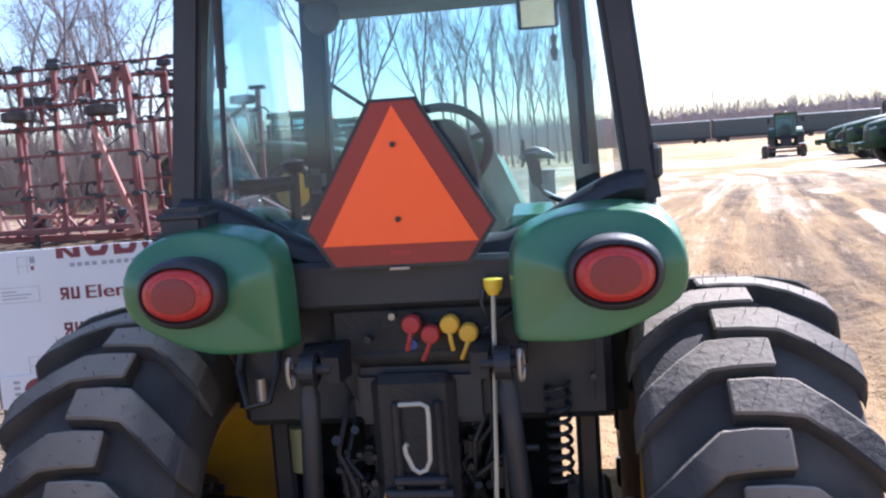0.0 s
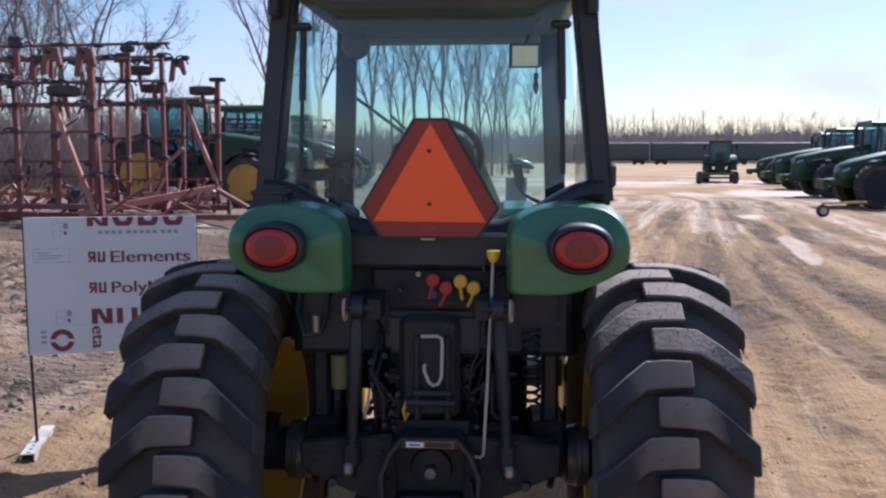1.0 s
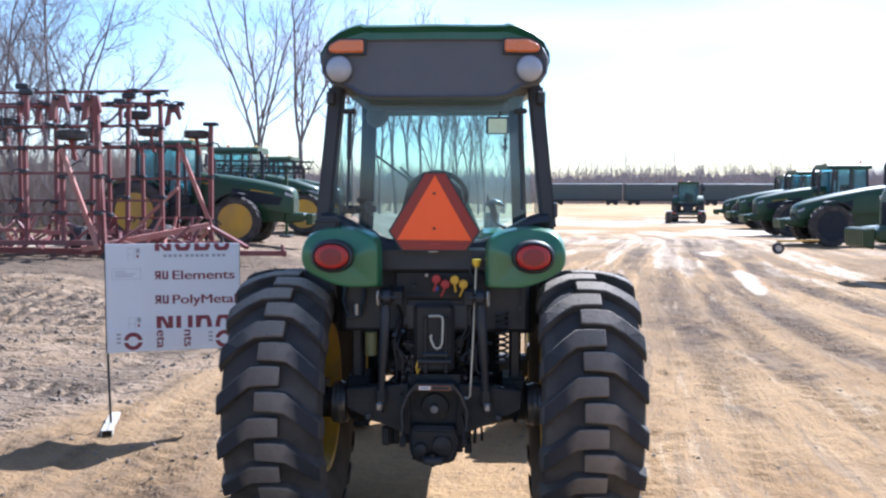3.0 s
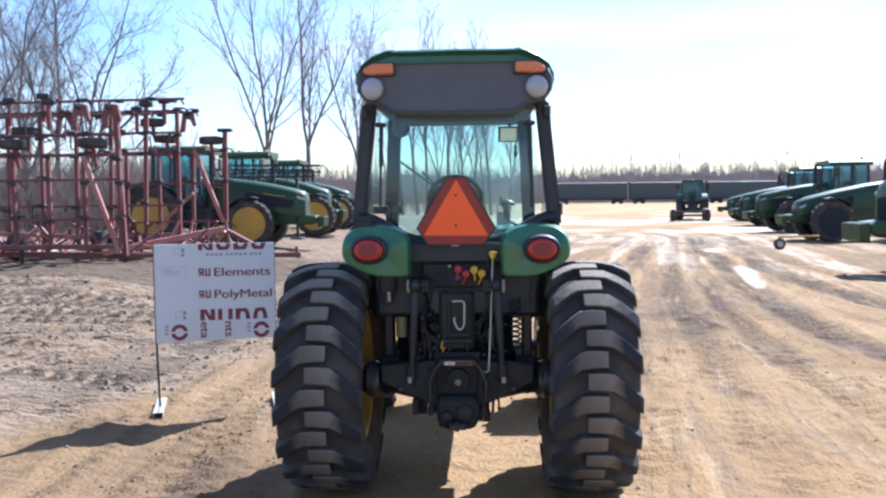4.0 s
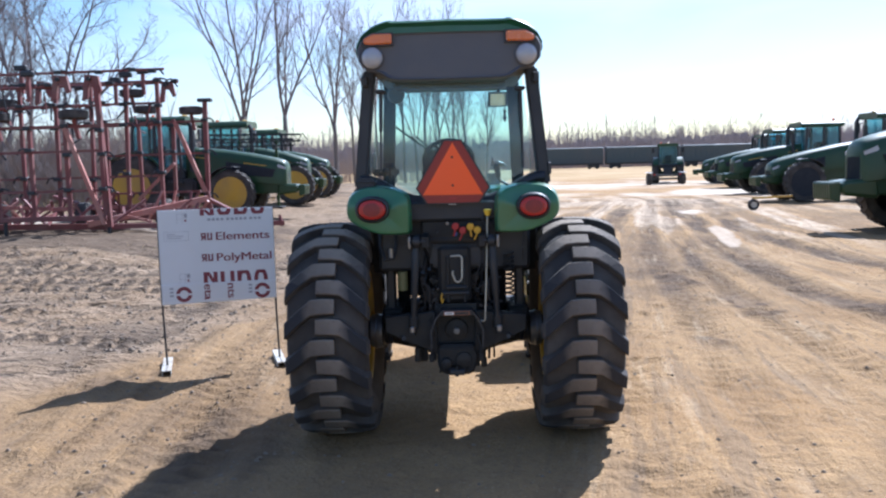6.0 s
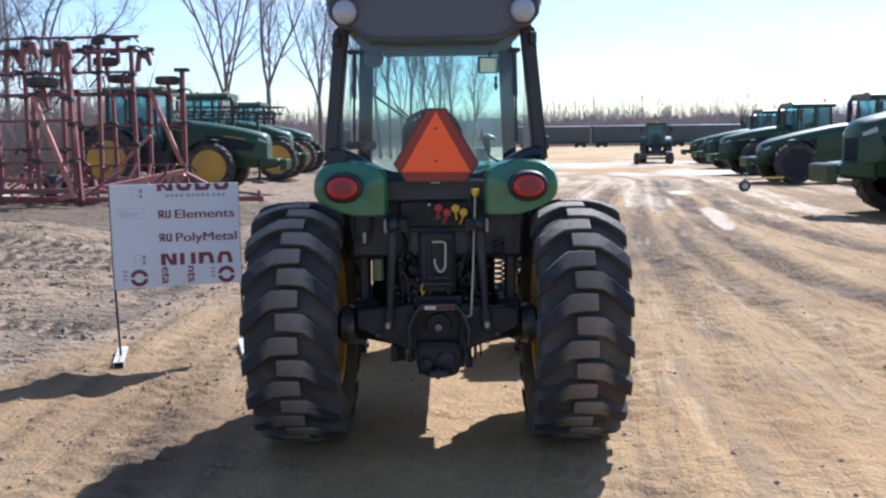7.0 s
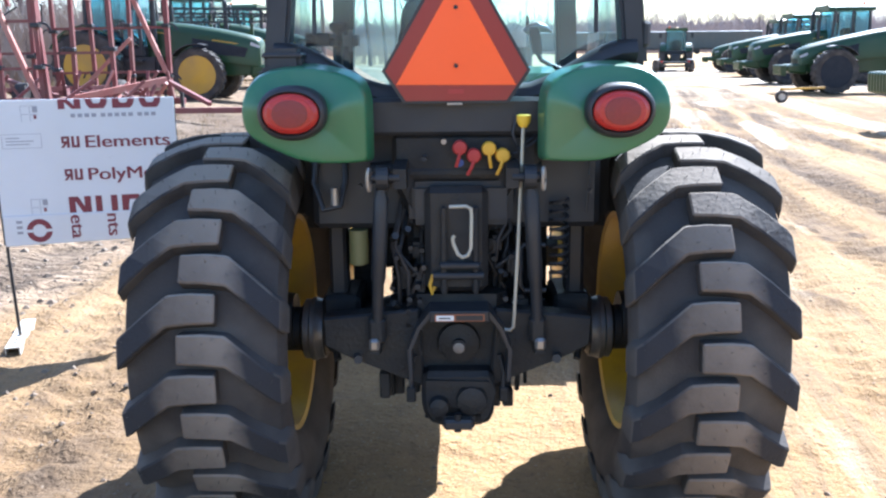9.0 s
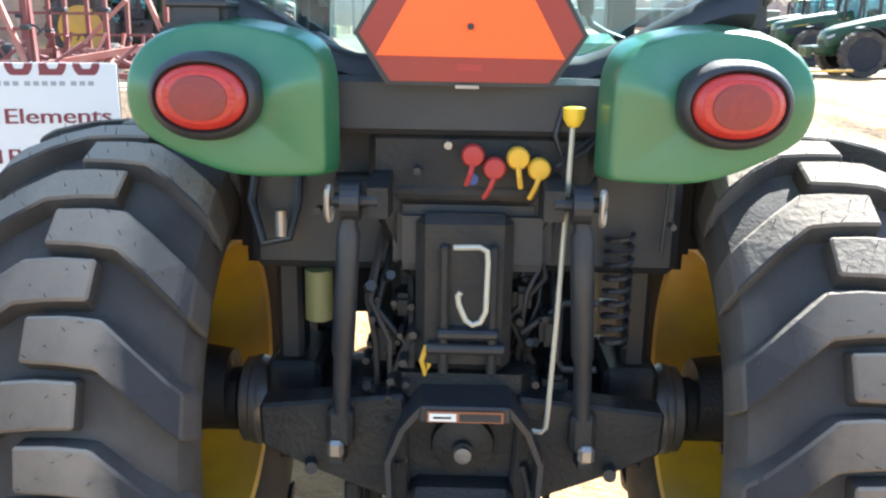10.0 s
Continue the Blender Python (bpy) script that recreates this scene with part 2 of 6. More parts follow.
G_CAB = glass_mat("blue-green cab glass", (0.85, 0.955, 0.965))
G_BIG = glass_mat("dusty cab glass", (0.60, 0.80, 0.86), 0.1, 0.03)


# Mesh helpers
ORIGIN = Vector((0, 0, 0))


def part(name, bm, material, parent=None, label="", smooth=False):
    """Link a bmesh, written in the coordinates of its thing's plan, as one mesh object under its parent."""
    me = bpy.data.meshes.new(name)
    bmesh.ops.recalc_face_normals(bm, faces=bm.faces)
    bm.transform(Matrix.Translation(-ORIGIN))
    bm.to_mesh(me)
    bm.free()
    me.materials.append(material)
    if smooth:
        me.shade_smooth()
        if smooth is not True:
            me.set_sharp_from_angle(angle=radians(smooth))
    ob = new(name, me)
    if parent:
        ob.parent = parent
    if label:
        tagged(ob, label)
    return ob


def thing(name, at, label, category, group="", turn=0.0, size=1.0):
    e = new(name)
    e.empty_display_size = 0.3
    e.location, e.rotation_euler, e.scale = at, (0, 0, radians(turn)), (size, size, size)
    return tagged(e, label, category, group)


def box(x0, x1, y0, y1, z0, z1, bevel=0.0, bm=None, seg=1):
    b = bmesh.new()
    bmesh.ops.create_cube(b, size=1)
    b.transform(Matrix.Translation(((x0 + x1) / 2, (y0 + y1) / 2, (z0 + z1) / 2)) @ Matrix.Diagonal((abs(x1 - x0), abs(y1 - y0), abs(z1 - z0), 1)))
    if bevel:
        bmesh.ops.bevel(b, geom=b.edges[:], offset=bevel, segments=seg, affect="EDGES", clamp_overlap=True)
    return merge(bm, b)


def merge(bm, other):
    if bm is None:
        return other
    tmp = bpy.data.meshes.new("tmp")
    other.to_mesh(tmp)
    other.free()
    bm.from_mesh(tmp)
    bpy.data.meshes.remove(tmp)
    return bm


def sweep(points, r, seg=8, bm=None, closed=False):
    """A round bar along points; r is one radius or one for each point."""
    bm = bm or bmesh.new()
    pts = [Vector(p) for p in points]
    rs = r if isinstance(r, (list, tuple)) else [r] * len(pts)
    rings, side = [], None
    for i, p in enumerate(pts):
        a = pts[i - 1] if i else (pts[-1] if closed else p)
        c = pts[i + 1] if i + 1 < len(pts) else (pts[0] if closed else p)
        d = (c - a).normalized()
        if side is None:
            side = d.orthogonal().normalized()
        side = (side - d * side.dot(d))
        side = side.normalized() if side.length > 1e-6 else d.orthogonal().normalized()
        up = d.cross(side)
        rings.append([bm.verts.new(p + rs[i] * (math.cos(k * math.tau / seg) * side + math.sin(k * math.tau / seg) * up)) for k in range(seg)])
    skin(bm, rings, closed)
    return bm


def skin(bm, rings, closed=False, caps=True):
    n = len(rings[0])
    for a, b in zip(rings, rings[1:] + ([rings[0]] if closed else [])):
        for k in range(n):
            bm.faces.new((a[k], a[(k + 1) % n], b[(k + 1) % n], b[k]))
    if caps and not closed:
        bm.faces.new(rings[0][::-1])
        bm.faces.new(rings[-1])


def cyl(p0, p1, r0, r1=None, seg=16, bm=None):
    return sweep([p0, p1], [r0, r0 if r1 is None else r1], seg, bm)


def loft(rings, bm=None):
    bm = bm or bmesh.new()
    skin(bm, [[bm.verts.new(p) for p in ring] for ring in rings])
    return bm


def prism(poly, axis, a0, a1, bm=None, bevel=0.0):
    """A flat outline drawn in the two other axes (in x, y, z order), made thick along axis from a0 to a1."""
    def at(p, a):
        v = list(p)
        v.insert("xyz".index(axis), a)
        return v
    b = loft([[at(p, a0) for p in poly], [at(p, a1) for p in poly]])
    if bevel:
        bmesh.ops.bevel(b, geom=b.edges[:], offset=bevel, segments=1, affect="EDGES", clamp_overlap=True)
    return merge(bm, b)


def lathe(profile, centre, seg=40, bm=None, axis="x", close=False):
    """Turn (along, radius) pairs round an axis through centre."""
    bm = bm or bmesh.new()
    rings = []
    for h, r in profile:
        ring = []
        for k in range(seg):
            c, s = math.cos(k * math.tau / seg) * max(r, 1e-4), math.sin(k * math.tau / seg) * max(r, 1e-4)
            v = {"x": (h, c, s), "y": (c, h, s), "z": (c, s, h)}[axis]
            ring.append(bm.verts.new(Vector(centre) + Vector(v)))
        rings.append(ring)
    skin(bm, rings, closed=close, caps=not close)
    return bm


def bar(p0, p1, w, bm=None, h=None):
    """A square bar between two places."""
    p0, p1 = Vector(p0), Vector(p1)
    d = (p1 - p0).normalized()
    ref = Vector((0, 0, 1)) if abs(d.z) < 0.95 else Vector((0, 1, 0))
    s = d.cross(ref).normalized() * (w / 2)
    u = s.cross(d).normalized() * ((h or w) / 2)
    return loft([[p + s + u, p - s + u, p - s - u, p + s - u] for p in (p0, p1)], bm)


def lettering(text, size, material, parent, m, name="lettering", thick=0.0006, bold=0.0):
    cu = bpy.data.curves.new(name, "FONT")
    cu.body, cu.size, cu.extrude, cu.offset = text, size, thick, bold
    tmp = bpy.data.objects.new("tmp", cu)
    scene.collection.objects.link(tmp)
    bpy.context.view_layer.update()
    me = bpy.data.meshes.new_from_object(tmp.evaluated_get(bpy.context.evaluated_depsgraph_get()))
    bpy.data.objects.remove(tmp)
    me.name = name
    me.materials.clear()
    me.materials.append(material)
    me.transform(m)
    ob = new(name, me)
    ob.parent = parent
    return ob


def smooth01(v):
    v = np.clip(v, 0, 1)
    return v * v * (3 - 2 * v)


def noise2(x, y, scale, octaves=4, seed=0):
    """Value noise on the plane, about -1 to 1, for arrays."""
    total, amp, norm = 0, 1.0, 0
    for o in range(octaves):
        u, v = x / scale * 2 ** o + 17.3 * o + seed * 5.1, y / scale * 2 ** o - 9.7 * o + seed * 3.3
        i, j = np.floor(u), np.floor(v)
        fu, fv = smooth01(u - i), smooth01(v - j)

        def h(a, b):
            s = np.sin(a * 127.1 + b * 311.7 + seed * 74.7) * 43758.5453
            return (s - np.floor(s)) * 2 - 1
        total = total + amp * ((h(i, j) * (1 - fu) + h(i + 1, j) * fu) * (1 - fv) + (h(i, j + 1) * (1 - fu) + h(i + 1, j + 1) * fu) * fv)
        norm += amp
        amp *= 0.5
    return total / norm


# The ground: one sheet of churned, drying mud and sand to the horizon
def steps(parts):
    out = [parts[0][0]]
    for a, b, n, grow in parts:
        w = np.cumsum(grow ** np.arange(n))
        out += list(a + (b - a) * w / w[-1])
    return np.array(out)


RUTS = [  # wheel ruts across the yard: plan points from far to near, half width, depth, darkness
    ([(33.9, 7.6), (18.8, 4.45), (11.6, 3.18), (6.7, 2.57), (3.7, 2.14), (2.1, 1.92), (-4, 1.3)], 0.22, 0.035, 0.65),
    ([(33.7, 8.26), (25.7, 6.88), (17.0, 5.43), (13.3, 4.9), (9.5, 4.4), (7.5, 4.35), (3.0, 4.6), (-4, 5.4)], 0.30, 0.055, 1.25),
    ([(33.4, 9.7), (25.5, 8.0), (18.6, 6.65), (14.3, 6.1), (11.0, 6.2), (8.0, 6.9), (4.0, 8.5), (-4, 13)], 0.34, 0.065, 1.25),
    ([(33.7, 8.04), (18.8, 5.05), (10.8, 3.72), (6.0, 3.2), (3.7, 3.16), (-4, 3.4)], 0.20, 0.035, 0.75),
    ([(34, 6.8), (18.9, 3.42), (14.6, 2.67), (9, 1.9), (4, 1.35), (-4, 0.7)], 0.22, 0.03, 0.55),
    ([(34, 6.2), (18.9, 2.5), (12, 1.5), (7, 1.2), (4, 1.0), (-4, 0.0)], 0.22, 0.02, 0.15),
    ([(34, -3.2), (20, -3.0), (12, -3.4), (7, -3.2), (4.5, -3.4), (2.5, -3.1), (-4, -2.6)], 0.26, 0.03, 0.25),
    ([(34, -1.4), (20, -1.6), (12, -2.0), (7, -2.2), (4.5, -2.1), (2.5, -1.7), (-4, -1.2)], 0.24, 0.025, 0.1),
]


def lay(x, y):
    """Height, wet mud with some painted shade, pale crust, standing water and grass of the ground at plan places."""
    near = np.exp(-np.maximum(0, np.hypot(x, y - 4) - 16) / 24)
    z = 0.30 * smooth01((-x - 4.5) / 4.0) * smooth01((y - 8.5) / 5.0) * (1 - smooth01((y - 70) / 30))
    z = z + near * (0.030 * noise2(x, y, 2.6, 4, 1) + 0.012 * noise2(x, y, 0.55, 3, 2))
    # clean tan sand beside the tractor, with a low bank where the churned ground begins
    edge = np.interp(y, (2.5, 3.5, 4.86, 5.93, 6.75, 9), (-3.4, -3.1, -2.66, -2.52, -2.04, -1.6)) + 0.14 * noise2(x, y, 0.6, 2, 46)
    side = smooth01((edge - x) / 0.3)
    z = z * (1 - 0.7 * (1 - side) * smooth01((-x - 0.6) / 0.5) * smooth01((8 - y) / 2))
    z = z + 0.02 * np.exp(-((x - edge - 0.1) / 0.14) ** 2) * smooth01((7.6 - y) / 1.5) * smooth01((y - 3.7) / 0.6)
    # churned mud beyond the printed panel
    rough = smooth01((-x - 2.5 + 0.5 * noise2(x, y, 1.5, 2, 9)) / 1.0) * smooth01((y - 3.6 - 0.8 * (x + 3)) / 2.0)
    clods = np.abs(noise2(x * 0.55, y, 0.50, 3, 3))
    band = np.exp(-((y - 10.6 + 0.12 * x) / 1.9) ** 2) + 0.55 * np.exp(-((y - 7.4 + 0.1 * x) / 0.9) ** 2)
    cleat = np.abs(noise2(x * 0.7 + 0.35 * y, y, 0.34, 2, 42))
    dents = smooth01((noise2(x * 0.55, y, 0.34, 3, 41) - 0.10) * 4.5)
    z = z + near * rough * (0.05 * clods + 0.03 * noise2(x * 0.5, y, 0.9, 3, 4) - 0.035 * dents * (0.5 + band) + 0.07 * band * cleat)
    crumbs = smooth01((noise2(x, y, 0.9, 3, 21) - 0.02) * 3)
    z = z + near * 0.055 * np.maximum(0, noise2(x, y, 0.16, 2, 5)) * crumbs + near * 0.018 * noise2(x, y * 0.8, 0.33, 2, 31)
    strip = np.exp(-((x + 3.0 - 0.62 * (y - 3.4)) / 0.28) ** 2) * smooth01((6.5 - y) / 2)
    z = z + near * strip * 0.07 * np.maximum(0, noise2(x, y * 0.6, 0.16, 3, 22))
    # wheel traffic fans out from the far end of the lane
    fan = (x - np.interp(y, (-4, 3.7, 6.7, 11.6, 18.8, 34), (1.3, 2.14, 2.57, 3.18, 4.45, 7.6))) / np.interp(y, (-4, 4, 11, 34), (3.2, 2.2, 1.5, 1.0))
    lane = smooth01((x + 0.5) / 2) * smooth01((44 - y) / 10)
    streak = noise2(fan * 2.4, y * 0.16, 1.0, 4, 23)
    z = z + near * lane * (0.02 * streak + 0.014 * noise2(fan * 5, y * 0.5, 1.0, 3, 24))
    # sand pressed smooth by wheels beside the tractor, with strips of crumbs squeezed up by the tread
    swing = smooth01((-x - 0.9) / 0.5) * smooth01((8.5 - y) / 2) * (1 - side)
    across = x + 0.03 * (y - 4) + 0.07 * noise2(x, y, 1.8, 2, 60)
    z = z + swing * 0.010 * noise2(across, y * 0.12, 0.16, 2, 63)
    squeezed = 0
    for c, half in ((-2.52, 0.07), (-2.04, 0.08), (-1.70, 0.14), (-1.22, 0.10)):
        d = (across - c) / half
        strip_on = np.exp(-d ** 2) * swing * smooth01(noise2(x * 0.3, y, 1.3, 2, 61) * 2.5 + 0.7)
        cleats = 0.5 + 0.5 * np.sin((y + 0.5 * d * half) * math.tau / 0.15 + 2.5 * noise2(x, y, 0.25, 2, 62))
        z = z + strip_on * (0.030 * cleats + 0.02 * np.maximum(0, noise2(x, y, 0.09, 2, 64)))
        squeezed = squeezed + strip_on * (0.25 + 0.5 * (1 - cleats))
    # besides real mud, the shade in dents and cleat gaps is painted in here
    mud = 0.26 * side + 0.34 * smooth01((-x - 0.8) / 0.5) * (1 - side) + 0.6 * squeezed - 0.16 * smooth01((-x - 3.6) / 1.0) + rough * (0.14 + 0.34 * dents * (0.45 + 0.55 * band) + 0.25 * band * smooth01(0.8 - 3.2 * cleat) + 0.25 * smooth01(noise2(x * 0.45, y, 2.2, 3, 6) * 2))
    mud = mud + 0.8 * smooth01((-x - 4.2) / 1.5) * smooth01((y - 13.2 - noise2(x, y, 1.2, 3, 43)) / 0.8) * smooth01((19 - y) / 2) * (0.55 + 0.45 * smooth01(noise2(x * 0.6, y, 0.7, 3, 44) * 3 + 0.5))
    mud = mud + 0.32 * lane * smooth01((-streak - 0.14) * 12) * smooth01((y - 5.5) / 6) + 0.14 * lane * smooth01((-streak - 0.1) * 4)
    mud = mud + 0.30 * smooth01((noise2(x, y * 0.5, 0.9, 4, 16) - 0.22) * 4) + 0.5 * strip * crumbs
    for bx, by, ax, ay in ((3.25, 6.9, 0.28, 0.7), (2.35, 4.9, 0.12, 0.28), (4.6, 6.4, 0.3, 0.5), (2.9, 9.3, 0.16, 0.9)):
        clump = np.exp(-(((x - bx - 0.25 * (by - y)) / ax) ** 2 + ((y - by) / ay) ** 2))
        mud = mud + 1.1 * clump * smooth01(0.6 + noise2(x, y, 0.2, 2, 25))
        z = z + clump * (0.02 + 0.05 * np.maximum(0, noise2(x, y, 0.16, 2, 26)))
    for pts, half, deep, dark in RUTS:
        ys, xs = np.array([p[0] for p in pts[::-1]]), np.array([p[1] for p in pts[::-1]])
        xc = np.interp(y, ys, xs) + 0.10 * noise2(y, y * 0 + half * 40, 1.7, 3, 7)
        slope = np.interp(y, (ys[1:] + ys[:-1]) / 2, np.diff(xs) / np.diff(ys))
        d = (x - xc) / np.sqrt(1 + slope ** 2) / half
        on = smooth01((38 - y) / 6) * (0.75 + 0.25 * smooth01(0.5 + 1.6 * noise2(x * 0.4, y * 0.5, 1.9, 3, int(half * 100))))
        track = np.exp(-d ** 4) * on
        lugs = 0.5 + 0.5 * np.sin((y - 0.6 * np.abs(d) * half) * math.tau / 0.23)
        z = z - near * 0.7 * deep * track + near * 0.35 * deep * np.exp(-((np.abs(d) - 1.35) / 0.3) ** 2) * on + near * 0.045 * lugs * track * smooth01(noise2(x, y, 1.3, 2, 11) * 2 + 0.5)
        mud = mud + 1.15 * dark * track * (0.72 + 0.5 * noise2(x * 2, y * 0.6, 0.8, 3, 12)) * (0.75 + 0.5 * (1 - lugs) * smooth01((16 - y) / 5)) * (0.35 + 0.65 * smooth01((y - 4) / 5))
    # tyre tracks that cross the churned ground, their shaded ridge faces painted as mud
    for yc, lean, half in ((5.6, -0.22, 0.16), (6.5, -0.16, 0.18), (7.4, -0.10, 0.20), (9.0, -0.06, 0.26), (9.8, -0.05, 0.26), (10.6, -0.03, 0.28), (11.5, 0.0, 0.28), (12.4, 0.02, 0.30)):
        d = (y - yc - lean * (x + 5) - 0.15 * noise2(x, x * 0 + yc, 1.6, 2, 50)) / half
        bite = np.exp(-d ** 4) * rough * smooth01(noise2(x * 0.6, y, 1.8, 2, 51) * 2.5 + 1.0)
        lug = smooth01(0.5 + 1.1 * np.sin((x + 0.45 * np.abs(d) * half + 0.03 * noise2(x, y, 0.2, 2, 52)) * math.tau / 0.26))
        z = z + near * bite * (0.055 * lug - 0.03)
        mud = mud * (1 - 0.6 * bite) + bite * (1.0 * lug)
    pale = smooth01((noise2(x * 0.5, y * 0.9, 3.2, 4, 13) + 0.05) * 2.2) * smooth01((y - 9) / 8) * (0.35 + 0.65 * smooth01((y - 20) / 14))
    pale = np.maximum(pale, lane * smooth01(streak * 5 - 0.3) * smooth01((y - 10) / 8))
    pale = np.maximum(pale, 0.42 * rough * smooth01(noise2(x * 0.5, y, 2.8, 3, 14) * 3 + 0.1))
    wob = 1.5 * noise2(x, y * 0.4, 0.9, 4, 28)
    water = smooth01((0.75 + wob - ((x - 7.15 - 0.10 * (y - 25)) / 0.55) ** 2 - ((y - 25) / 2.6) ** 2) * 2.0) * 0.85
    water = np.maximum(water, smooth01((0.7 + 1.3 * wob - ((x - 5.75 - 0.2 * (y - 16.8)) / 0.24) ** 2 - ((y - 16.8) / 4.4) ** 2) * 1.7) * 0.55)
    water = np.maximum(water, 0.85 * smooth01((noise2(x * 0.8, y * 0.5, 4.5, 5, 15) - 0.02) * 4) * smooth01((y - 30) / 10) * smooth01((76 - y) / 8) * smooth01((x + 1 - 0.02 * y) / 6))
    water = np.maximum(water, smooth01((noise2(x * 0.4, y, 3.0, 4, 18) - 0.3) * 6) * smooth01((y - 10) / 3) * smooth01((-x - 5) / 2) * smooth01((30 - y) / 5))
    litter = 0.8 * smooth01((-x - 4.0) / 1.5) * smooth01((y - 12.6 - noise2(x, y, 1.2, 3, 43)) / 0.8) * smooth01((23 - y) / 3) * (0.6 + 0.4 * smooth01(noise2(x * 0.6, y, 0.7, 3, 44) * 3 + 0.5))
    water = water * (1 - 0.8 * np.clip(litter, 0, 1))
    pale = pale * (1 - 0.9 * np.clip(litter, 0, 1))
    mud = np.clip(mud * (1 - water) + litter, 0, 1)
    z = z * (1 - 0.7 * water * (x > -4)) - 0.01 * water
    grass = smooth01((y - 80) / 4)
    churned = np.clip(rough + 0.6 * side + 0.12 * (x < 0) * smooth01(noise2(x, y, 0.8, 2, 47) * 3) + 0.12 * smooth01((y - 6) / 6), 0, 1) * (1 - smooth01((y - 60) / 15))
    churned = churned * (1 - 0.85 * np.clip(litter, 0, 1))
    return z, mud, pale * (1 - grass), water * (1 - grass), grass, churned, np.where(lane > 0, fan, across * 0.45), np.maximum(lane, 0.7 * swing)


def build_ground():
    xs = np.unique(np.round(steps([(-1500, -40, 26, 0.8), (-40, -7, 150, 0.98), (-7, 7, 330, 1.0), (7, 40, 110, 1.025), (40, 1500, 26, 1.25)]), 4))
    ys = np.unique(np.round(steps([(-900, -8, 22, 0.75), (-8, -1, 30, 0.96), (-1, 10, 270, 1.0), (10, 45, 230, 1.0075), (45, 110, 60, 1.02), (110, 2500, 24, 1.25)]), 4))
    gx, gy = np.meshgrid(xs, ys)
    z, mud, pale, water, grass, churned, fan, lane = lay(gx, gy)
    me = bpy.data.meshes.new("ground")
    nx, ny = len(xs), len(ys)
    co = np.stack([gx, gy, z], -1).reshape(-1, 3)
    i = np.arange(nx * ny).reshape(ny, nx)
    quads = np.stack([i[:-1, :-1], i[:-1, 1:], i[1:, 1:], i[1:, :-1]], -1).reshape(-1, 4)
    me.vertices.add(len(co))
    me.vertices.foreach_set("co", co.ravel())
    me.loops.add(quads.size)
    me.loops.foreach_set("vertex_index", quads.ravel())
    me.polygons.add(len(quads))
    me.polygons.foreach_set("loop_start", np.arange(len(quads)) * 4)
    me.update(calc_edges=True)
    for key, value in (("mud_and_shade", mud), ("pale_crust", pale), ("standing_water", water), ("dry_grass", grass), ("churned", churned), ("across_lane", fan), ("lane", lane)):
        at = me.attributes.new(key, "FLOAT", "POINT")
        at.data.foreach_set("value", value.ravel().astype(np.float32))
    me.shade_smooth()
    return tagged(new("ground", me), "churned tan mud yard with wheel ruts and pale puddles", "ground", kind="structure")


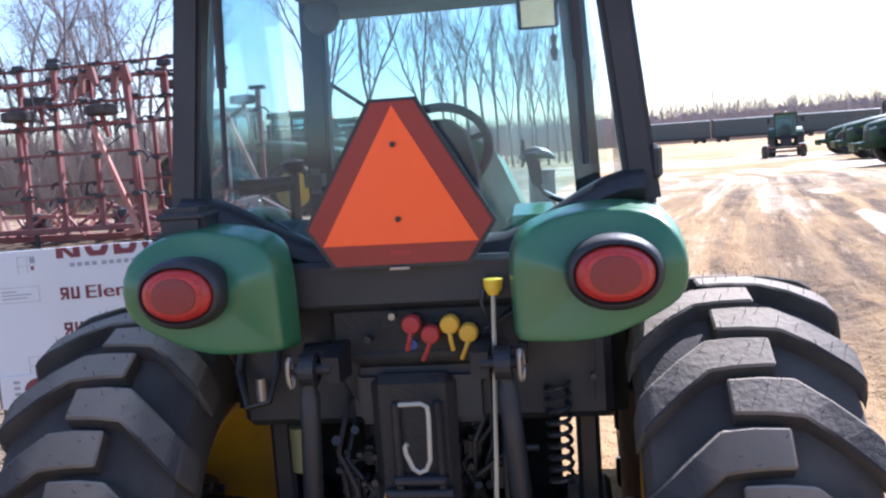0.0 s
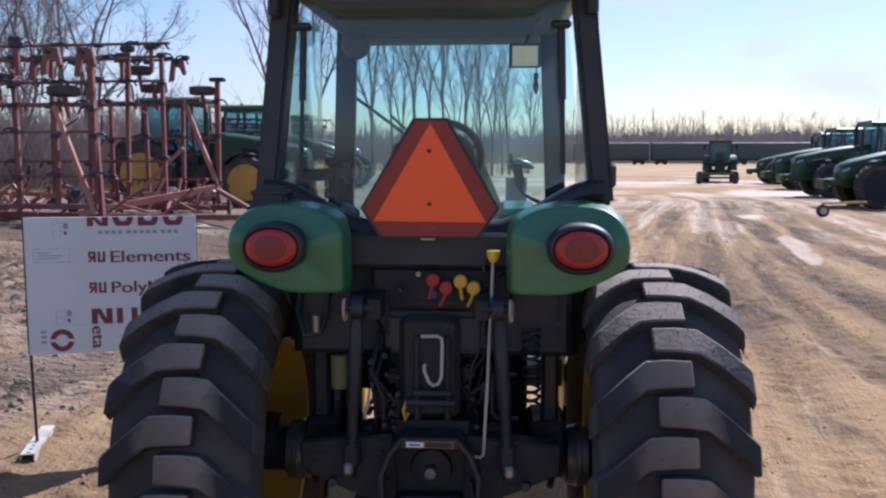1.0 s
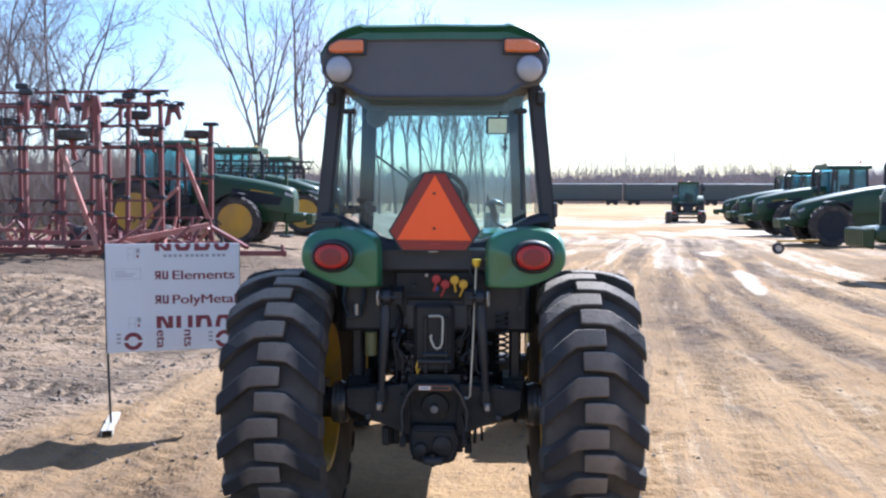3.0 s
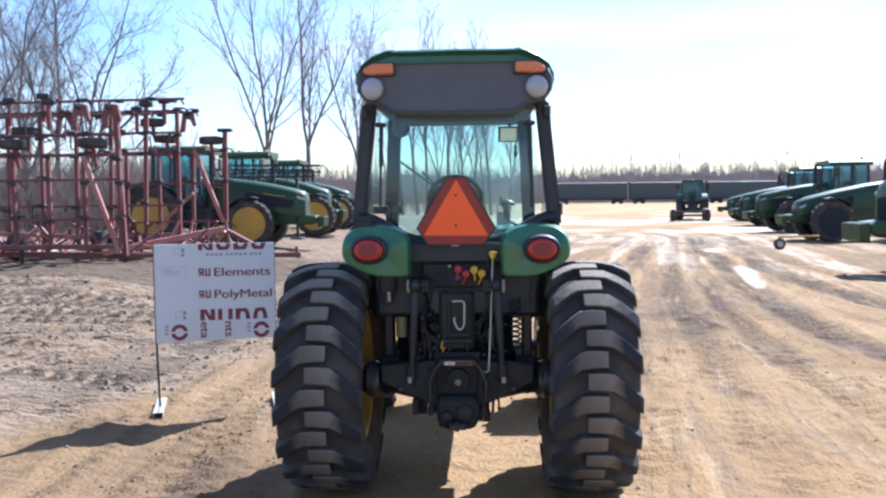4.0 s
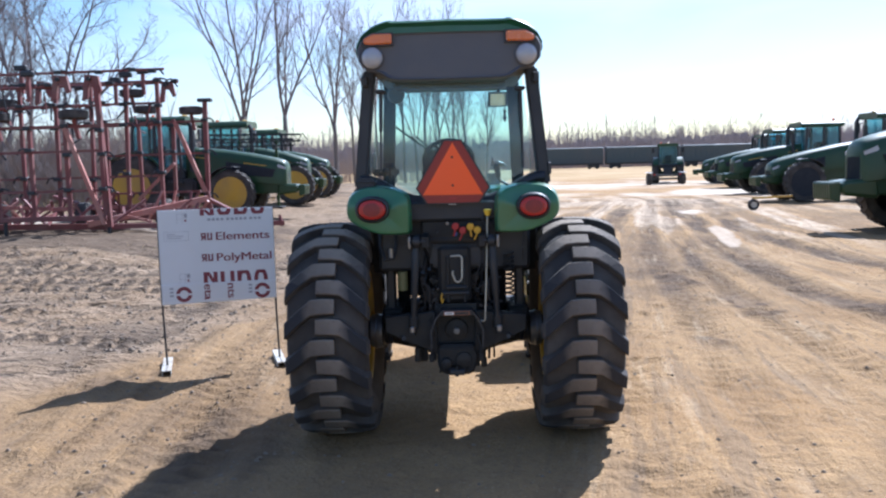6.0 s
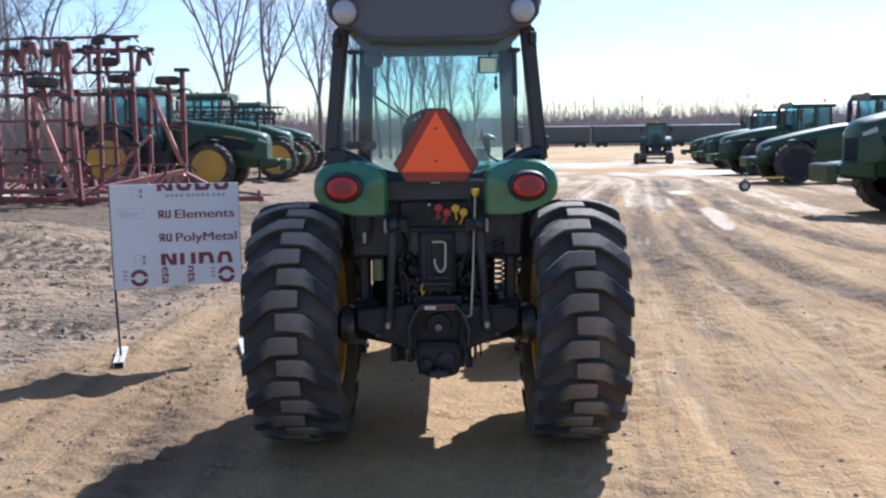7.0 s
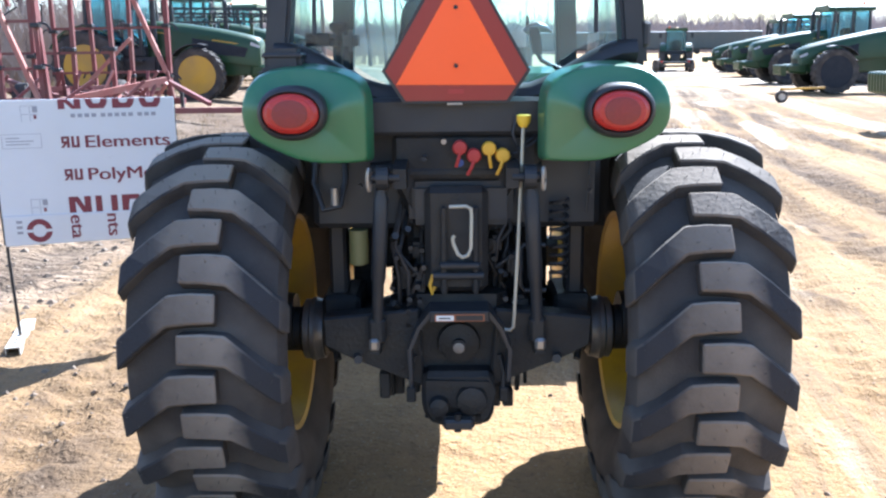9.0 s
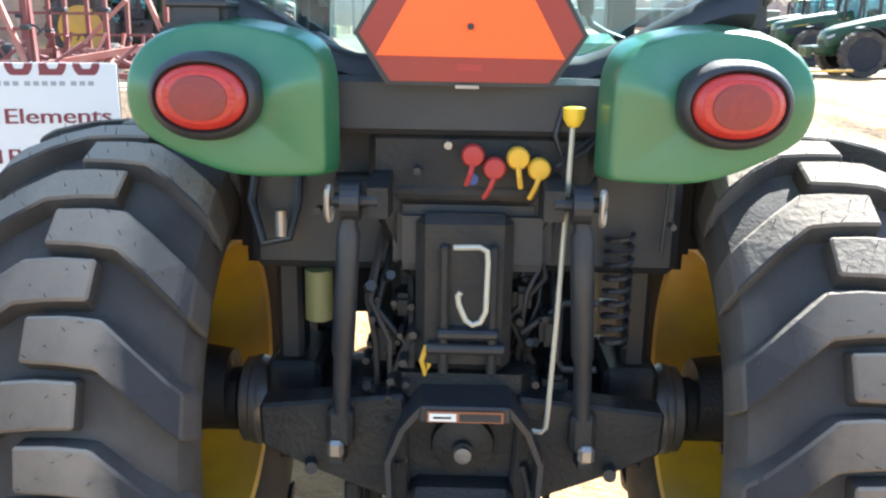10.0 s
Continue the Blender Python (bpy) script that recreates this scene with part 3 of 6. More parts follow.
def ground_mat():
    m = bpy.data.materials.new("muddy yard")
    m.use_nodes = True
    n, l = m.node_tree.nodes, m.node_tree.links
    b = n["Principled BSDF"]
    co = n.new("ShaderNodeTexCoord")

    def tex(scale, detail=6, stretch=None):
        t = n.new("ShaderNodeTexNoise")
        t.inputs["Scale"].default_value, t.inputs["Detail"].default_value, t.inputs["Roughness"].default_value = scale, detail, 0.62
        if stretch:
            mp = n.new("ShaderNodeMapping")
            mp.inputs["Scale"].default_value = stretch
            l.new(co.outputs["Object"], mp.inputs[0])
            l.new(mp.outputs[0], t.inputs["Vector"])
        else:
            l.new(co.outputs["Object"], t.inputs["Vector"])
        return t.outputs["Fac"]

    def ramp(v, lo, hi, top=1.0):
        r = n.new("ShaderNodeMapRange")
        r.inputs["From Min"].default_value, r.inputs["From Max"].default_value, r.inputs["To Max"].default_value = lo, hi, top
        l.new(v, r.inputs["Value"])
        return r.outputs[0]

    def blend(f, a, c):
        x = n.new("ShaderNodeMix")
        x.data_type = "RGBA"
        l.new(f, x.inputs[0])
        for s, v in ((x.inputs[6], a), (x.inputs[7], c)):
            if isinstance(v, tuple):
                s.default_value = (*v, 1)
            else:
                l.new(v, s)
        return x.outputs[2]

    def attr(key):
        a = n.new("ShaderNodeAttribute")
        a.attribute_name = key
        return a.outputs["Fac"]

    col = blend(ramp(tex(0.55), 0.35, 0.65), (0.315, 0.190, 0.086), (0.42, 0.268, 0.128))
    col = blend(ramp(tex(7), 0.42, 0.75, 0.5), col, (0.23, 0.155, 0.09))
    col = blend(ramp(tex(16, 4), 0.52, 0.66, 0.32), col, (0.22, 0.145, 0.082))
    col = blend(ramp(tex(38, 3), 0.56, 0.70, 0.5), col, (0.16, 0.108, 0.066))
    col = blend(ramp(tex(60, 2), 0.62, 0.75, 0.6), col, (0.55, 0.45, 0.33))
    col = blend(attr("pale_crust"), col, blend(ramp(tex(2.5), 0.35, 0.7), (0.42, 0.305, 0.20), (0.60, 0.475, 0.34)))
    col = blend(ramp(attr("mud_and_shade"), 0.0, 1.0, 0.95), col, blend(ramp(tex(5), 0.3, 0.7), (0.068, 0.047, 0.032), (0.14, 0.097, 0.065)))
    # scratches and dry streaks drawn out along the wheel traffic
    sep, join, drawn = n.new("ShaderNodeSeparateXYZ"), n.new("ShaderNodeCombineXYZ"), []
    l.new(co.outputs["Object"], sep.inputs[0])
    l.new(attr("across_lane"), join.inputs[0])
    l.new(sep.outputs["Y"], join.inputs[1])
    for k, (sx, sy, detail) in enumerate(((6.0, 0.22, 5), (22.0, 1.1, 5), (9.0, 0.5, 6))):
        mp, t = n.new("ShaderNodeMapping"), n.new("ShaderNodeTexNoise")
        mp.inputs["Scale"].default_value, mp.inputs["Location"].default_value = (sx, sy, 1.0), (3.7 * k, 1.9 * k, 0.0)
        t.inputs["Scale"].default_value, t.inputs["Detail"].default_value, t.inputs["Roughness"].default_value = 1.0, detail, 0.66
        l.new(join.outputs[0], mp.inputs[0])
        l.new(mp.outputs[0], t.inputs["Vector"])
        drawn.append(t.outputs["Fac"])

    def times(a, c):
        x = n.new("ShaderNodeMath")
        x.operation = "MULTIPLY"
        l.new(a, x.inputs[0])
        l.new(c, x.inputs[1])
        return x.outputs[0]
    col = blend(times(attr("lane"), ramp(drawn[0], 0.54, 0.60, 0.6)), col, (0.20, 0.138, 0.085))
    col = blend(times(attr("lane"), ramp(drawn[2], 0.57, 0.66, 0.3)), col, (0.56, 0.43, 0.28))
    col = blend(times(attr("lane"), ramp(drawn[1], 0.56, 0.66, 0.6)), col, (0.17, 0.12, 0.078))
    col = blend(ramp(attr("churned"), 0.1, 0.9, 0.75), col, blend(ramp(tex(1.3), 0.35, 0.65), (0.20, 0.138, 0.088), (0.30, 0.220, 0.150)))
    col = blend(times(attr("churned"), ramp(attr("mud_and_shade"), 0.45, 0.85, 0.85)), col, (0.085, 0.063, 0.046))
    clod_shade = tex(7.5, 3, (0.36, 1.0, 1.0))
    crumb = tex(22.0, 3, (0.8, 1.0, 1.0))
    # dark dashes: the small shadows of clods put into the colour
    col = blend(times(attr("churned"), ramp(clod_shade, 0.59, 0.63, 0.75)), col, (0.085, 0.064, 0.048))
    col = blend(times(attr("churned"), ramp(crumb, 0.60, 0.66, 0.5)), col, (0.12, 0.09, 0.066))
    col = blend(times(attr("churned"), ramp(tex(9.0, 3, (0.5, 1.0, 1.0)), 0.60, 0.70, 0.5)), col, (0.38, 0.295, 0.215))
    # puddles: the sky they mirror is painted in as a pale, dull colour
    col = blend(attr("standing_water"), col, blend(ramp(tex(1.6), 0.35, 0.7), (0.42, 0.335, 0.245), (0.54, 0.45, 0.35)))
    col = blend(attr("dry_grass"), col, blend(ramp(tex(0.12), 0.4, 0.6), (0.34, 0.23, 0.11), (0.44, 0.31, 0.17)))
    l.new(col, b.inputs["Base Color"])
    rg = n.new("ShaderNodeMapRange")
    rg.inputs["To Min"].default_value, rg.inputs["To Max"].default_value = 0.92, 0.62
    l.new(attr("standing_water"), rg.inputs["Value"])
    l.new(rg.outputs[0], b.inputs["Roughness"])
    sp = n.new("ShaderNodeMapRange")
    sp.inputs["To Min"].default_value, sp.inputs["To Max"].default_value = 0.08, 0.1
    l.new(attr("standing_water"), sp.inputs["Value"])
    l.new(sp.outputs[0], b.inputs["Specular IOR Level"])
    bp = n.new("ShaderNodeBump")
    bp.inputs["Strength"].default_value, bp.inputs["Distance"].default_value = 0.9, 0.05
    ad = n.new("ShaderNodeMath")
    ad.operation = "MULTIPLY_ADD"
    ad.inputs[1].default_value = 0.45
    l.new(tex(34, 4), ad.inputs[0])
    l.new(tex(9, 6), ad.inputs[2])
    hi = n.new("ShaderNodeMath")
    hi.operation = "MULTIPLY_ADD"
    l.new(times(attr("churned"), clod_shade), hi.inputs[0])
    hi.inputs[1].default_value = -2.8
    l.new(ad.outputs[0], hi.inputs[2])
    lo = n.new("ShaderNodeMath")
    lo.operation = "MULTIPLY_ADD"
    l.new(times(attr("churned"), crumb), lo.inputs[0])
    lo.inputs[1].default_value = -1.0
    l.new(hi.outputs[0], lo.inputs[2])
    ruck = n.new("ShaderNodeMath")
    ruck.operation = "MULTIPLY_ADD"
    l.new(times(attr("lane"), drawn[1]), ruck.inputs[0])
    ruck.inputs[1].default_value = -0.9
    l.new(lo.outputs[0], ruck.inputs[2])
    # water lies flat
    dry = n.new("ShaderNodeMath")
    dry.operation = "SUBTRACT"
    dry.inputs[0].default_value = 1.0
    l.new(attr("standing_water"), dry.inputs[1])
    l.new(times(dry.outputs[0], ruck.outputs[0]), bp.inputs["Height"])
    l.new(bp.outputs[0], b.inputs["Normal"])
    return m


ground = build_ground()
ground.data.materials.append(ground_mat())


def ground_z(x, y):
    return float(lay(np.array([float(x)]), np.array([float(y)]))[0][0])


# The utility tractor in the middle of the yard, seen from behind
AXLE_Y, TYRE_R, AXLE_Z = 2.35, 0.68, 0.66
ORIGIN = Vector((0, AXLE_Y, 0))
tractor = thing("tractor", (-0.0065, AXLE_Y, 0), "green utility tractor with enclosed glass cab and muddy worn tyres", "tractor")
tractor.rotation_euler = (0, 0, radians(1.0))


def lug_mesh(side):
    """One tread lug: a block beside the middle of the tread that bends back towards the shoulder."""
    rows = []
    for u, s, w, top in ((-0.055, 0.006, 0.098, 0.679), (0.02, 0.006, 0.104, 0.680), (0.085, 0.0, 0.106, 0.678), (0.15, -0.052, 0.104, 0.672), (0.215, -0.108, 0.106, 0.658), (0.240, -0.130, 0.110, 0.642), (0.250, -0.142, 0.095, 0.59)):
        base = 0.618 - 0.05 * max(0, (abs(u) - 0.12) / 0.14) if u < 0.245 else 0.55
        ring = []
        for k, (f, r) in enumerate(((-0.54, base), (-0.42, top), (0.42, top), (0.54, base))):
            a = (s + f * w) / 0.66
            ring.append((side * u, -r * math.cos(a), r * math.sin(a)))
        rows.append(ring)
    bm = loft(rows)
    bmesh.ops.bevel(bm, geom=bm.edges[:], offset=0.005, segments=1, affect="EDGES", clamp_overlap=True)
    bmesh.ops.recalc_face_normals(bm, faces=bm.faces)
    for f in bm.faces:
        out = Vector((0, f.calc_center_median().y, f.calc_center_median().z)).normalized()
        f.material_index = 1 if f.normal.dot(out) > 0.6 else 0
    # moulding hairs left standing on the tread face
    rng = random.Random(31 + side)
    for k in range(9):
        u, f = -0.04 + 0.032 * k, rng.choice((-0.33, -0.1, 0.2, 0.36))
        s = float(np.interp(u, (-0.055, 0.085, 0.15, 0.215), (0.006, 0.0, -0.052, -0.108)))
        top = float(np.interp(u, (-0.055, 0.02, 0.085, 0.15, 0.215, 0.24), (0.679, 0.680, 0.678, 0.672, 0.658, 0.642)))
        a, b = (s + f * 0.1) / 0.66, (s + f * 0.1 + rng.uniform(-0.006, 0.006)) / 0.66
        cyl((side * u, -(top - 0.002) * math.cos(a), (top - 0.002) * math.sin(a)), (side * u + rng.uniform(-0.005, 0.005), -(top + rng.uniform(0.008, 0.016)) * math.cos(b), (top + 0.012) * math.sin(b)), 0.0011, 0.0007, 3, bm)
    me = bpy.data.meshes.new("tread_lug")
    bm.to_mesh(me)
    bm.free()
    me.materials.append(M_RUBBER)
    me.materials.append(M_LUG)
    return me


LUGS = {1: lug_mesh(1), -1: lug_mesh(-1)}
for sx in (-1, 1):
    cx = sx * 0.752
    c = (cx, AXLE_Y, AXLE_Z)
    tyre = part("rear_tyre", lathe([(-0.180, 0.385), (-0.200, 0.415), (-0.228, 0.475), (-0.238, 0.53), (-0.236, 0.575), (-0.222, 0.605), (-0.17, 0.624), (-0.08, 0.634), (0, 0.636), (0.08, 0.634), (0.17, 0.624), (0.222, 0.605), (0.236, 0.575), (0.238, 0.53), (0.228, 0.475), (0.200, 0.415), (0.180, 0.385), (0.12, 0.365), (-0.12, 0.365)], c, 72, close=True), M_RUBBER, tractor, "black tyre with chunky worn bar tread", smooth=40)
    for i in range(36):
        half = 1 if i % 2 else -1
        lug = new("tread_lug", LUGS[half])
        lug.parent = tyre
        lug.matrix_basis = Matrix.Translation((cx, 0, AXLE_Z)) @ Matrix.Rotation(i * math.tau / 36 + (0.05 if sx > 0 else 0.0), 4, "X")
    inner = [(-0.175, 0.398), (-0.185, 0.388), (-0.178, 0.372), (-0.15, 0.362), (-0.13, 0.352), (-0.02, 0.335), (0.03, 0.325), (0.08, 0.31), (0.10, 0.26), (0.10, 0.18), (0.12, 0.03)]
    outer = [(0.14, 0.03), (0.12, 0.20), (0.11, 0.32), (0.15, 0.352), (0.178, 0.372), (0.18, 0.392), (0.13, 0.366), (-0.13, 0.366)]
    rim = part("rear_rim", lathe([(a * sx, r) for a, r in inner + outer], c, 48, close=True), M_YELLOW, tractor, "muddy yellow steel wheel rim", smooth=35)
    hub = lathe([(a * sx, r) for a, r in ((-0.17, 0.0), (-0.17, 0.10), (-0.06, 0.115), (-0.05, 0.17), (0.09, 0.175), (0.10, 0.0))], c, 20)
    part("hub", hub, M_CAST, rim, "black cast wheel hub", smooth=35)
    for k in range(8):
        a = k * math.tau / 8
        part("wheel_bolt", cyl((cx - sx * 0.08, AXLE_Y + 0.14 * math.cos(a), AXLE_Z + 0.14 * math.sin(a)), (cx - sx * 0.04, AXLE_Y + 0.14 * math.cos(a), AXLE_Z + 0.14 * math.sin(a)), 0.014, seg=6), M_GREY, rim)

# front wheels and axle
for sx in (-1, 1):
    c = (sx * 0.74, 4.3, 0.45)
    tyre = part("front_tyre", lathe([(-0.13, 0.25), (-0.155, 0.33), (-0.14, 0.40), (-0.08, 0.425), (0, 0.43), (0.08, 0.425), (0.14, 0.40), (0.155, 0.33), (0.13, 0.25)], c, 48), M_RUBBER, tractor, smooth=40)
    for i in range(26):
        a = i * math.tau / 26
        lug = box(-0.01, 0.15, -0.03, 0.03, 0.405, 0.45, 0.004)
        if i % 2:
            lug.transform(Matrix.Diagonal((-1, 1, 1, 1)))
        lug.transform(Matrix.Translation(Vector(c)) @ Matrix.Rotation(a, 4, "X"))
        part("tread_lug", lug, M_LUG, tyre)
    part("front_rim", lathe([(-sx * 0.15, 0.26), (-sx * 0.06, 0.22), (-sx * 0.02, 0.05), (sx * 0.02, 0.05), (sx * 0.06, 0.22), (sx * 0.16, 0.26)], c, 32), M_YELLOW, tractor, smooth=35)
part("front_axle", box(-0.66, 0.66, 4.22, 4.38, 0.38, 0.54, 0.03), M_CAST, tractor)


# Rear fenders with tail lamps
def fender(sx):
    outline = [(0.249, 1.335), (0.249, 1.308), (0.251, 1.292), (0.258, 1.285), (0.275, 1.283), (0.34, 1.280), (0.43, 1.282), (0.50, 1.306), (0.57, 1.340), (0.618, 1.368), (0.636, 1.41), (0.630, 1.48), (0.606, 1.535), (0.56, 1.566), (0.47, 1.578), (0.38, 1.568), (0.315, 1.552), (0.275, 1.534), (0.252, 1.50), (0.246, 1.46), (0.248, 1.38)]
    rings = []
    for y, k, lift, top, inside in ((1.846, 0.55, 0, 0, 0), (1.848, 0.87, 0, 0, 0), (1.851, 0.925, 0, 0, 0), (1.860, 0.948, 0, 0, 0), (1.925, 0.998, 0, 0, 0), (1.95, 1.015, 0.0, 0.0, 0.0), (2.0, 1.025, 0.01, 0.0, 0.26), (2.07, 1.03, 0.025, 0.0, 0.34), (2.13, 1.03, 0.04, 0.0, 0.50), (2.25, 1.03, 0.085, 0.005, 0.56), (2.55, 1.0, 0.115, 0.01, 0.57), (2.85, 1.0, 0.08, 0.0, 0.57), (3.0, 0.97, 0.0, -0.03, 0.57)):
        ring = []
        for x, z in outline:
            f = (1.56 - z) / 0.27
            xx, zz = 0.44 + (x - 0.44) * k, 1.435 + (z - 1.435) * k
            zz += max(0, min(1, f)) * lift + max(0, min(1, 1 - f)) * top
            if xx < inside:
                xx = inside + 0.05 * (xx - inside)
            shoulder = 0.11 * max(0.0, (z - 1.475) / 0.103) ** 2 * max(0.0, min(1.0, (2.07 - y) / 0.16))
            ring.append((sx * xx, y + shoulder + (0.045 * (1.578 - z) / 0.29 if y < 2 else 0) - 0.02 * (1 - abs(xx - 0.44) / 0.2) * (y < 1.9), zz))
        rings.append(ring)
    f = part("fender", loft(rings), M_GREEN, tractor, "rounded green rear fender", smooth=50)
    sub = f.modifiers.new("soft", "SUBSURF")
    sub.levels = sub.render_levels = 1
    lens_c = Vector((sx * 0.470, 1.836, 1.440))

    def oval(dy, w, h, n=40):
        return [lens_c + Vector((w * abs(math.cos(a)) ** 0.94 * math.copysign(1, math.cos(a)), dy, h * abs(math.sin(a)) ** 0.94 * math.copysign(1, math.sin(a)))) for a in [i * math.tau / n for i in range(n)]]

    bezel = loft([oval(dy, w, h) for dy, w, h in ((0.06, 0.100, 0.078), (0.018, 0.101, 0.079), (0.002, 0.098, 0.077), (-0.010, 0.092, 0.070), (-0.013, 0.086, 0.063), (-0.006, 0.081, 0.058), (0.01, 0.079, 0.056))])
    lamp = part("tail_lamp", bezel, M_BLACK, tractor, "oval red tail lamp in a black bezel", smooth=50)
    lens = part("lens", loft([oval(dy, 0.081 * k, 0.0575 * k) for dy, k in ((0.0, 1.0), (-0.010, 0.985), (-0.017, 0.93), (-0.022, 0.83), (-0.0235, 0.81), (-0.0225, 0.79), (-0.027, 0.6), (-0.030, 0.3), (-0.031, 0.05))]), M_REDLENS, lamp, "ribbed red lens, darker in the middle", smooth=50)
    part("lens_centre", loft([oval(dy, 0.052 * k, 0.040 * k) for dy, k in ((-0.02, 1.0), (-0.0295, 0.97), (-0.0315, 0.8), (-0.0325, 0.05))]), M_REDDULL, lens, "dull darker centre of the lens", smooth=50)
    for k in range(7):
        z = -0.036 + 0.012 * k
        w = 0.062 * math.sqrt(max(0.05, 1 - (z / 0.05) ** 2))
        part("lens_rib", sweep([lens_c + Vector((u * w, -0.0285 + 0.006 * abs(u) ** 2 + 0.004 * (z / 0.04) ** 2, z)) for u in (-1, -0.5, 0, 0.5, 1)], 0.0022, 6), M_REDLENS, lens)
    # rubber boot and strap between fender and cab pillar
    if sx < 0:
        boot = part("pillar_boot", box(-0.572, -0.462, 1.985, 2.13, 1.53, 1.622, 0.012, seg=2), M_PLASTIC, tractor, "black rubber boot at the foot of the pillar", smooth=40)
        part("boot_flange", box(-0.588, -0.442, 1.97, 2.14, 1.535, 1.566, 0.010, seg=2), M_BLACK, boot, smooth=40)
        part("boot_rib", box(-0.577, -0.457, 1.98, 2.135, 1.594, 1.608, 0.004), M_BLACK, boot)


for sx in (-1, 1):
    fender(sx)

# Cab: pillars, sills, roof, glass
def post(name, a, b, w, d, material=M_PLASTIC, label=""):
    """A slender upright with rounded edges from a to b (centres), w across and d deep."""
    bm = loft([[(p[0] + i * w / 2, p[1] + j * d / 2, p[2]) for i, j in ((-1, -1), (1, -1), (1, 1), (-1, 1))] for p in (a, tuple((u + v) / 2 for u, v in zip(a, b)), b)])
    bmesh.ops.bevel(bm, geom=bm.edges[:], offset=0.012, segments=2, affect="EDGES", clamp_overlap=True)
    return part(name, bm, material, tractor, label, smooth=40)


for sx in (-1, 1):
    post("rear_pillar", (sx * 0.562, 2.15, 1.56), (sx * 0.49, 2.17, 2.27), 0.075, 0.10)
    post("front_pillar", (sx * 0.475, 3.05, 1.25), (sx * 0.43, 3.0, 2.30), 0.085, 0.07)
    part("side_glass", prism([(2.2, 1.60), (3.02, 1.35), (2.98, 2.27), (2.2, 2.25)], "x", sx * 0.545, sx * 0.549), G_CAB, tractor)
    strut = part("gas_strut", cyl((sx * 0.43, 2.07, 1.66), (sx * 0.425, 2.09, 1.92), 0.007, seg=8), M_BLACK, tractor, "thin black window gas strut")
    part("strut_body", cyl((sx * 0.425, 2.09, 1.90), (sx * 0.42, 2.10, 2.13), 0.012, seg=10), M_BLACK, strut)
    part("strut_mount", box(sx * 0.42 - 0.035, sx * 0.42 + 0.03, 2.07, 2.11, 2.125, 2.15, 0.008), M_BLACK, strut)
    part("glass_hinge", box(sx * 0.515 - 0.02, sx * 0.515 + 0.02, 2.08, 2.16, 2.17, 2.235, 0.008), M_BLACK, tractor)
part("door_catch", box(0.575, 0.604, 2.10, 2.17, 1.615, 1.695, 0.01), M_PLASTIC, tractor, "black catch on the cab pillar")

# curved sill under the rear window
sill = []
for i in range(25):
    u = -0.56 + 1.12 * i / 24
    sill.append((u, 1.475 + 0.135 * smooth01(np.array((abs(u) - 0.20) / 0.34)).item()))
rear_sill = loft([[(x, 2.13, z - 0.045), (x, 2.08, z - 0.032), (x, 2.065, z - 0.010), (x, 2.075, z + 0.016), (x, 2.10, z + 0.030), (x, 2.15, z + 0.032), (x, 2.17, z)] for x, z in sill])
part("window_sill", rear_sill, M_BLACK, tractor, "black curved sill below the rear window", smooth=45)
part("rear_window", loft([[(x * 0.86, 2.105 - 0.03 * (1 - (x / 0.6) ** 2), z + 0.03), (x * 0.84, 2.10 - 0.045 * (1 - (x / 0.6) ** 2), 1.85), (x * 0.77, 2.115 - 0.02 * (1 - (x / 0.6) ** 2), 2.21), (x * 0.77, 2.120 - 0.02 * (1 - (x / 0.6) ** 2), 2.21), (x * 0.84, 2.105 - 0.045 * (1 - (x / 0.6) ** 2), 1.85), (x * 0.86, 2.11 - 0.03 * (1 - (x / 0.6) ** 2), z + 0.03)] for x, z in sill]), G_CAB, tractor, "blue-tinted rear window", smooth=30)
part("windscreen", prism([(-0.44, 1.30), (0.44, 1.30), (0.40, 2.27), (-0.40, 2.27)], "y", 3.05, 3.055), G_CAB, tractor)

def section(k, drop=0.0, w=1.0):
    half = [(0.0, 2.537), (0.20, 2.533), (0.345, 2.532), (0.36, 2.540), (0.40, 2.532), (0.47, 2.500), (0.525, 2.455), (0.552, 2.40), (0.555, 2.36), (0.545, 2.335)]
    pts = half + [(-x, z) for x, z in reversed(half[1:])]
    return [(x * w, 2.335 + (z - 2.335) * k - drop) for x, z in pts]


part("roof", loft([[(x, y, z) for x, z in section(k, d, w)] for y, k, d, w in ((2.06, 0.62, -0.055, 0.90), (2.03, 0.80, -0.05, 0.965), (2.015, 0.95, -0.008, 0.995), (2.08, 1.0, 0, 1.0), (2.9, 1.04, -0.01, 1.0), (3.35, 1.0, 0.0, 0.97), (3.55, 0.75, 0.0, 0.92), (3.6, 0.4, 0.0, 0.88))]), M_GREEN, tractor, "green rounded cab roof", smooth=40)
visor = [(0.0, 2.468), (0.33, 2.466), (0.45, 2.455), (0.52, 2.425), (0.545, 2.375), (0.538, 2.31), (0.50, 2.262), (0.42, 2.245), (0.36, 2.205), (0.30, 2.195), (0.0, 2.193)]
visor = visor + [(-x, z) for x, z in reversed(visor[1:-1])]
part("roof_panel", loft([[(x * k, y, 2.33 + (z - 2.33) * k) for x, z in visor] for y, k in ((1.992, 0.93), (1.975, 0.985), (1.995, 1.0), (2.25, 1.0))]), M_ROOF, tractor, "dark grey rear roof panel", smooth=40)
part("headliner", box(-0.46, 0.46, 2.14, 3.3, 2.225, 2.30, 0.02), M_TAUPE, tractor, "light taupe headliner")
part("headliner_edge", box(-0.36, 0.36, 2.26, 2.40, 2.165, 2.24, 0.02), M_TAUPE, tractor)
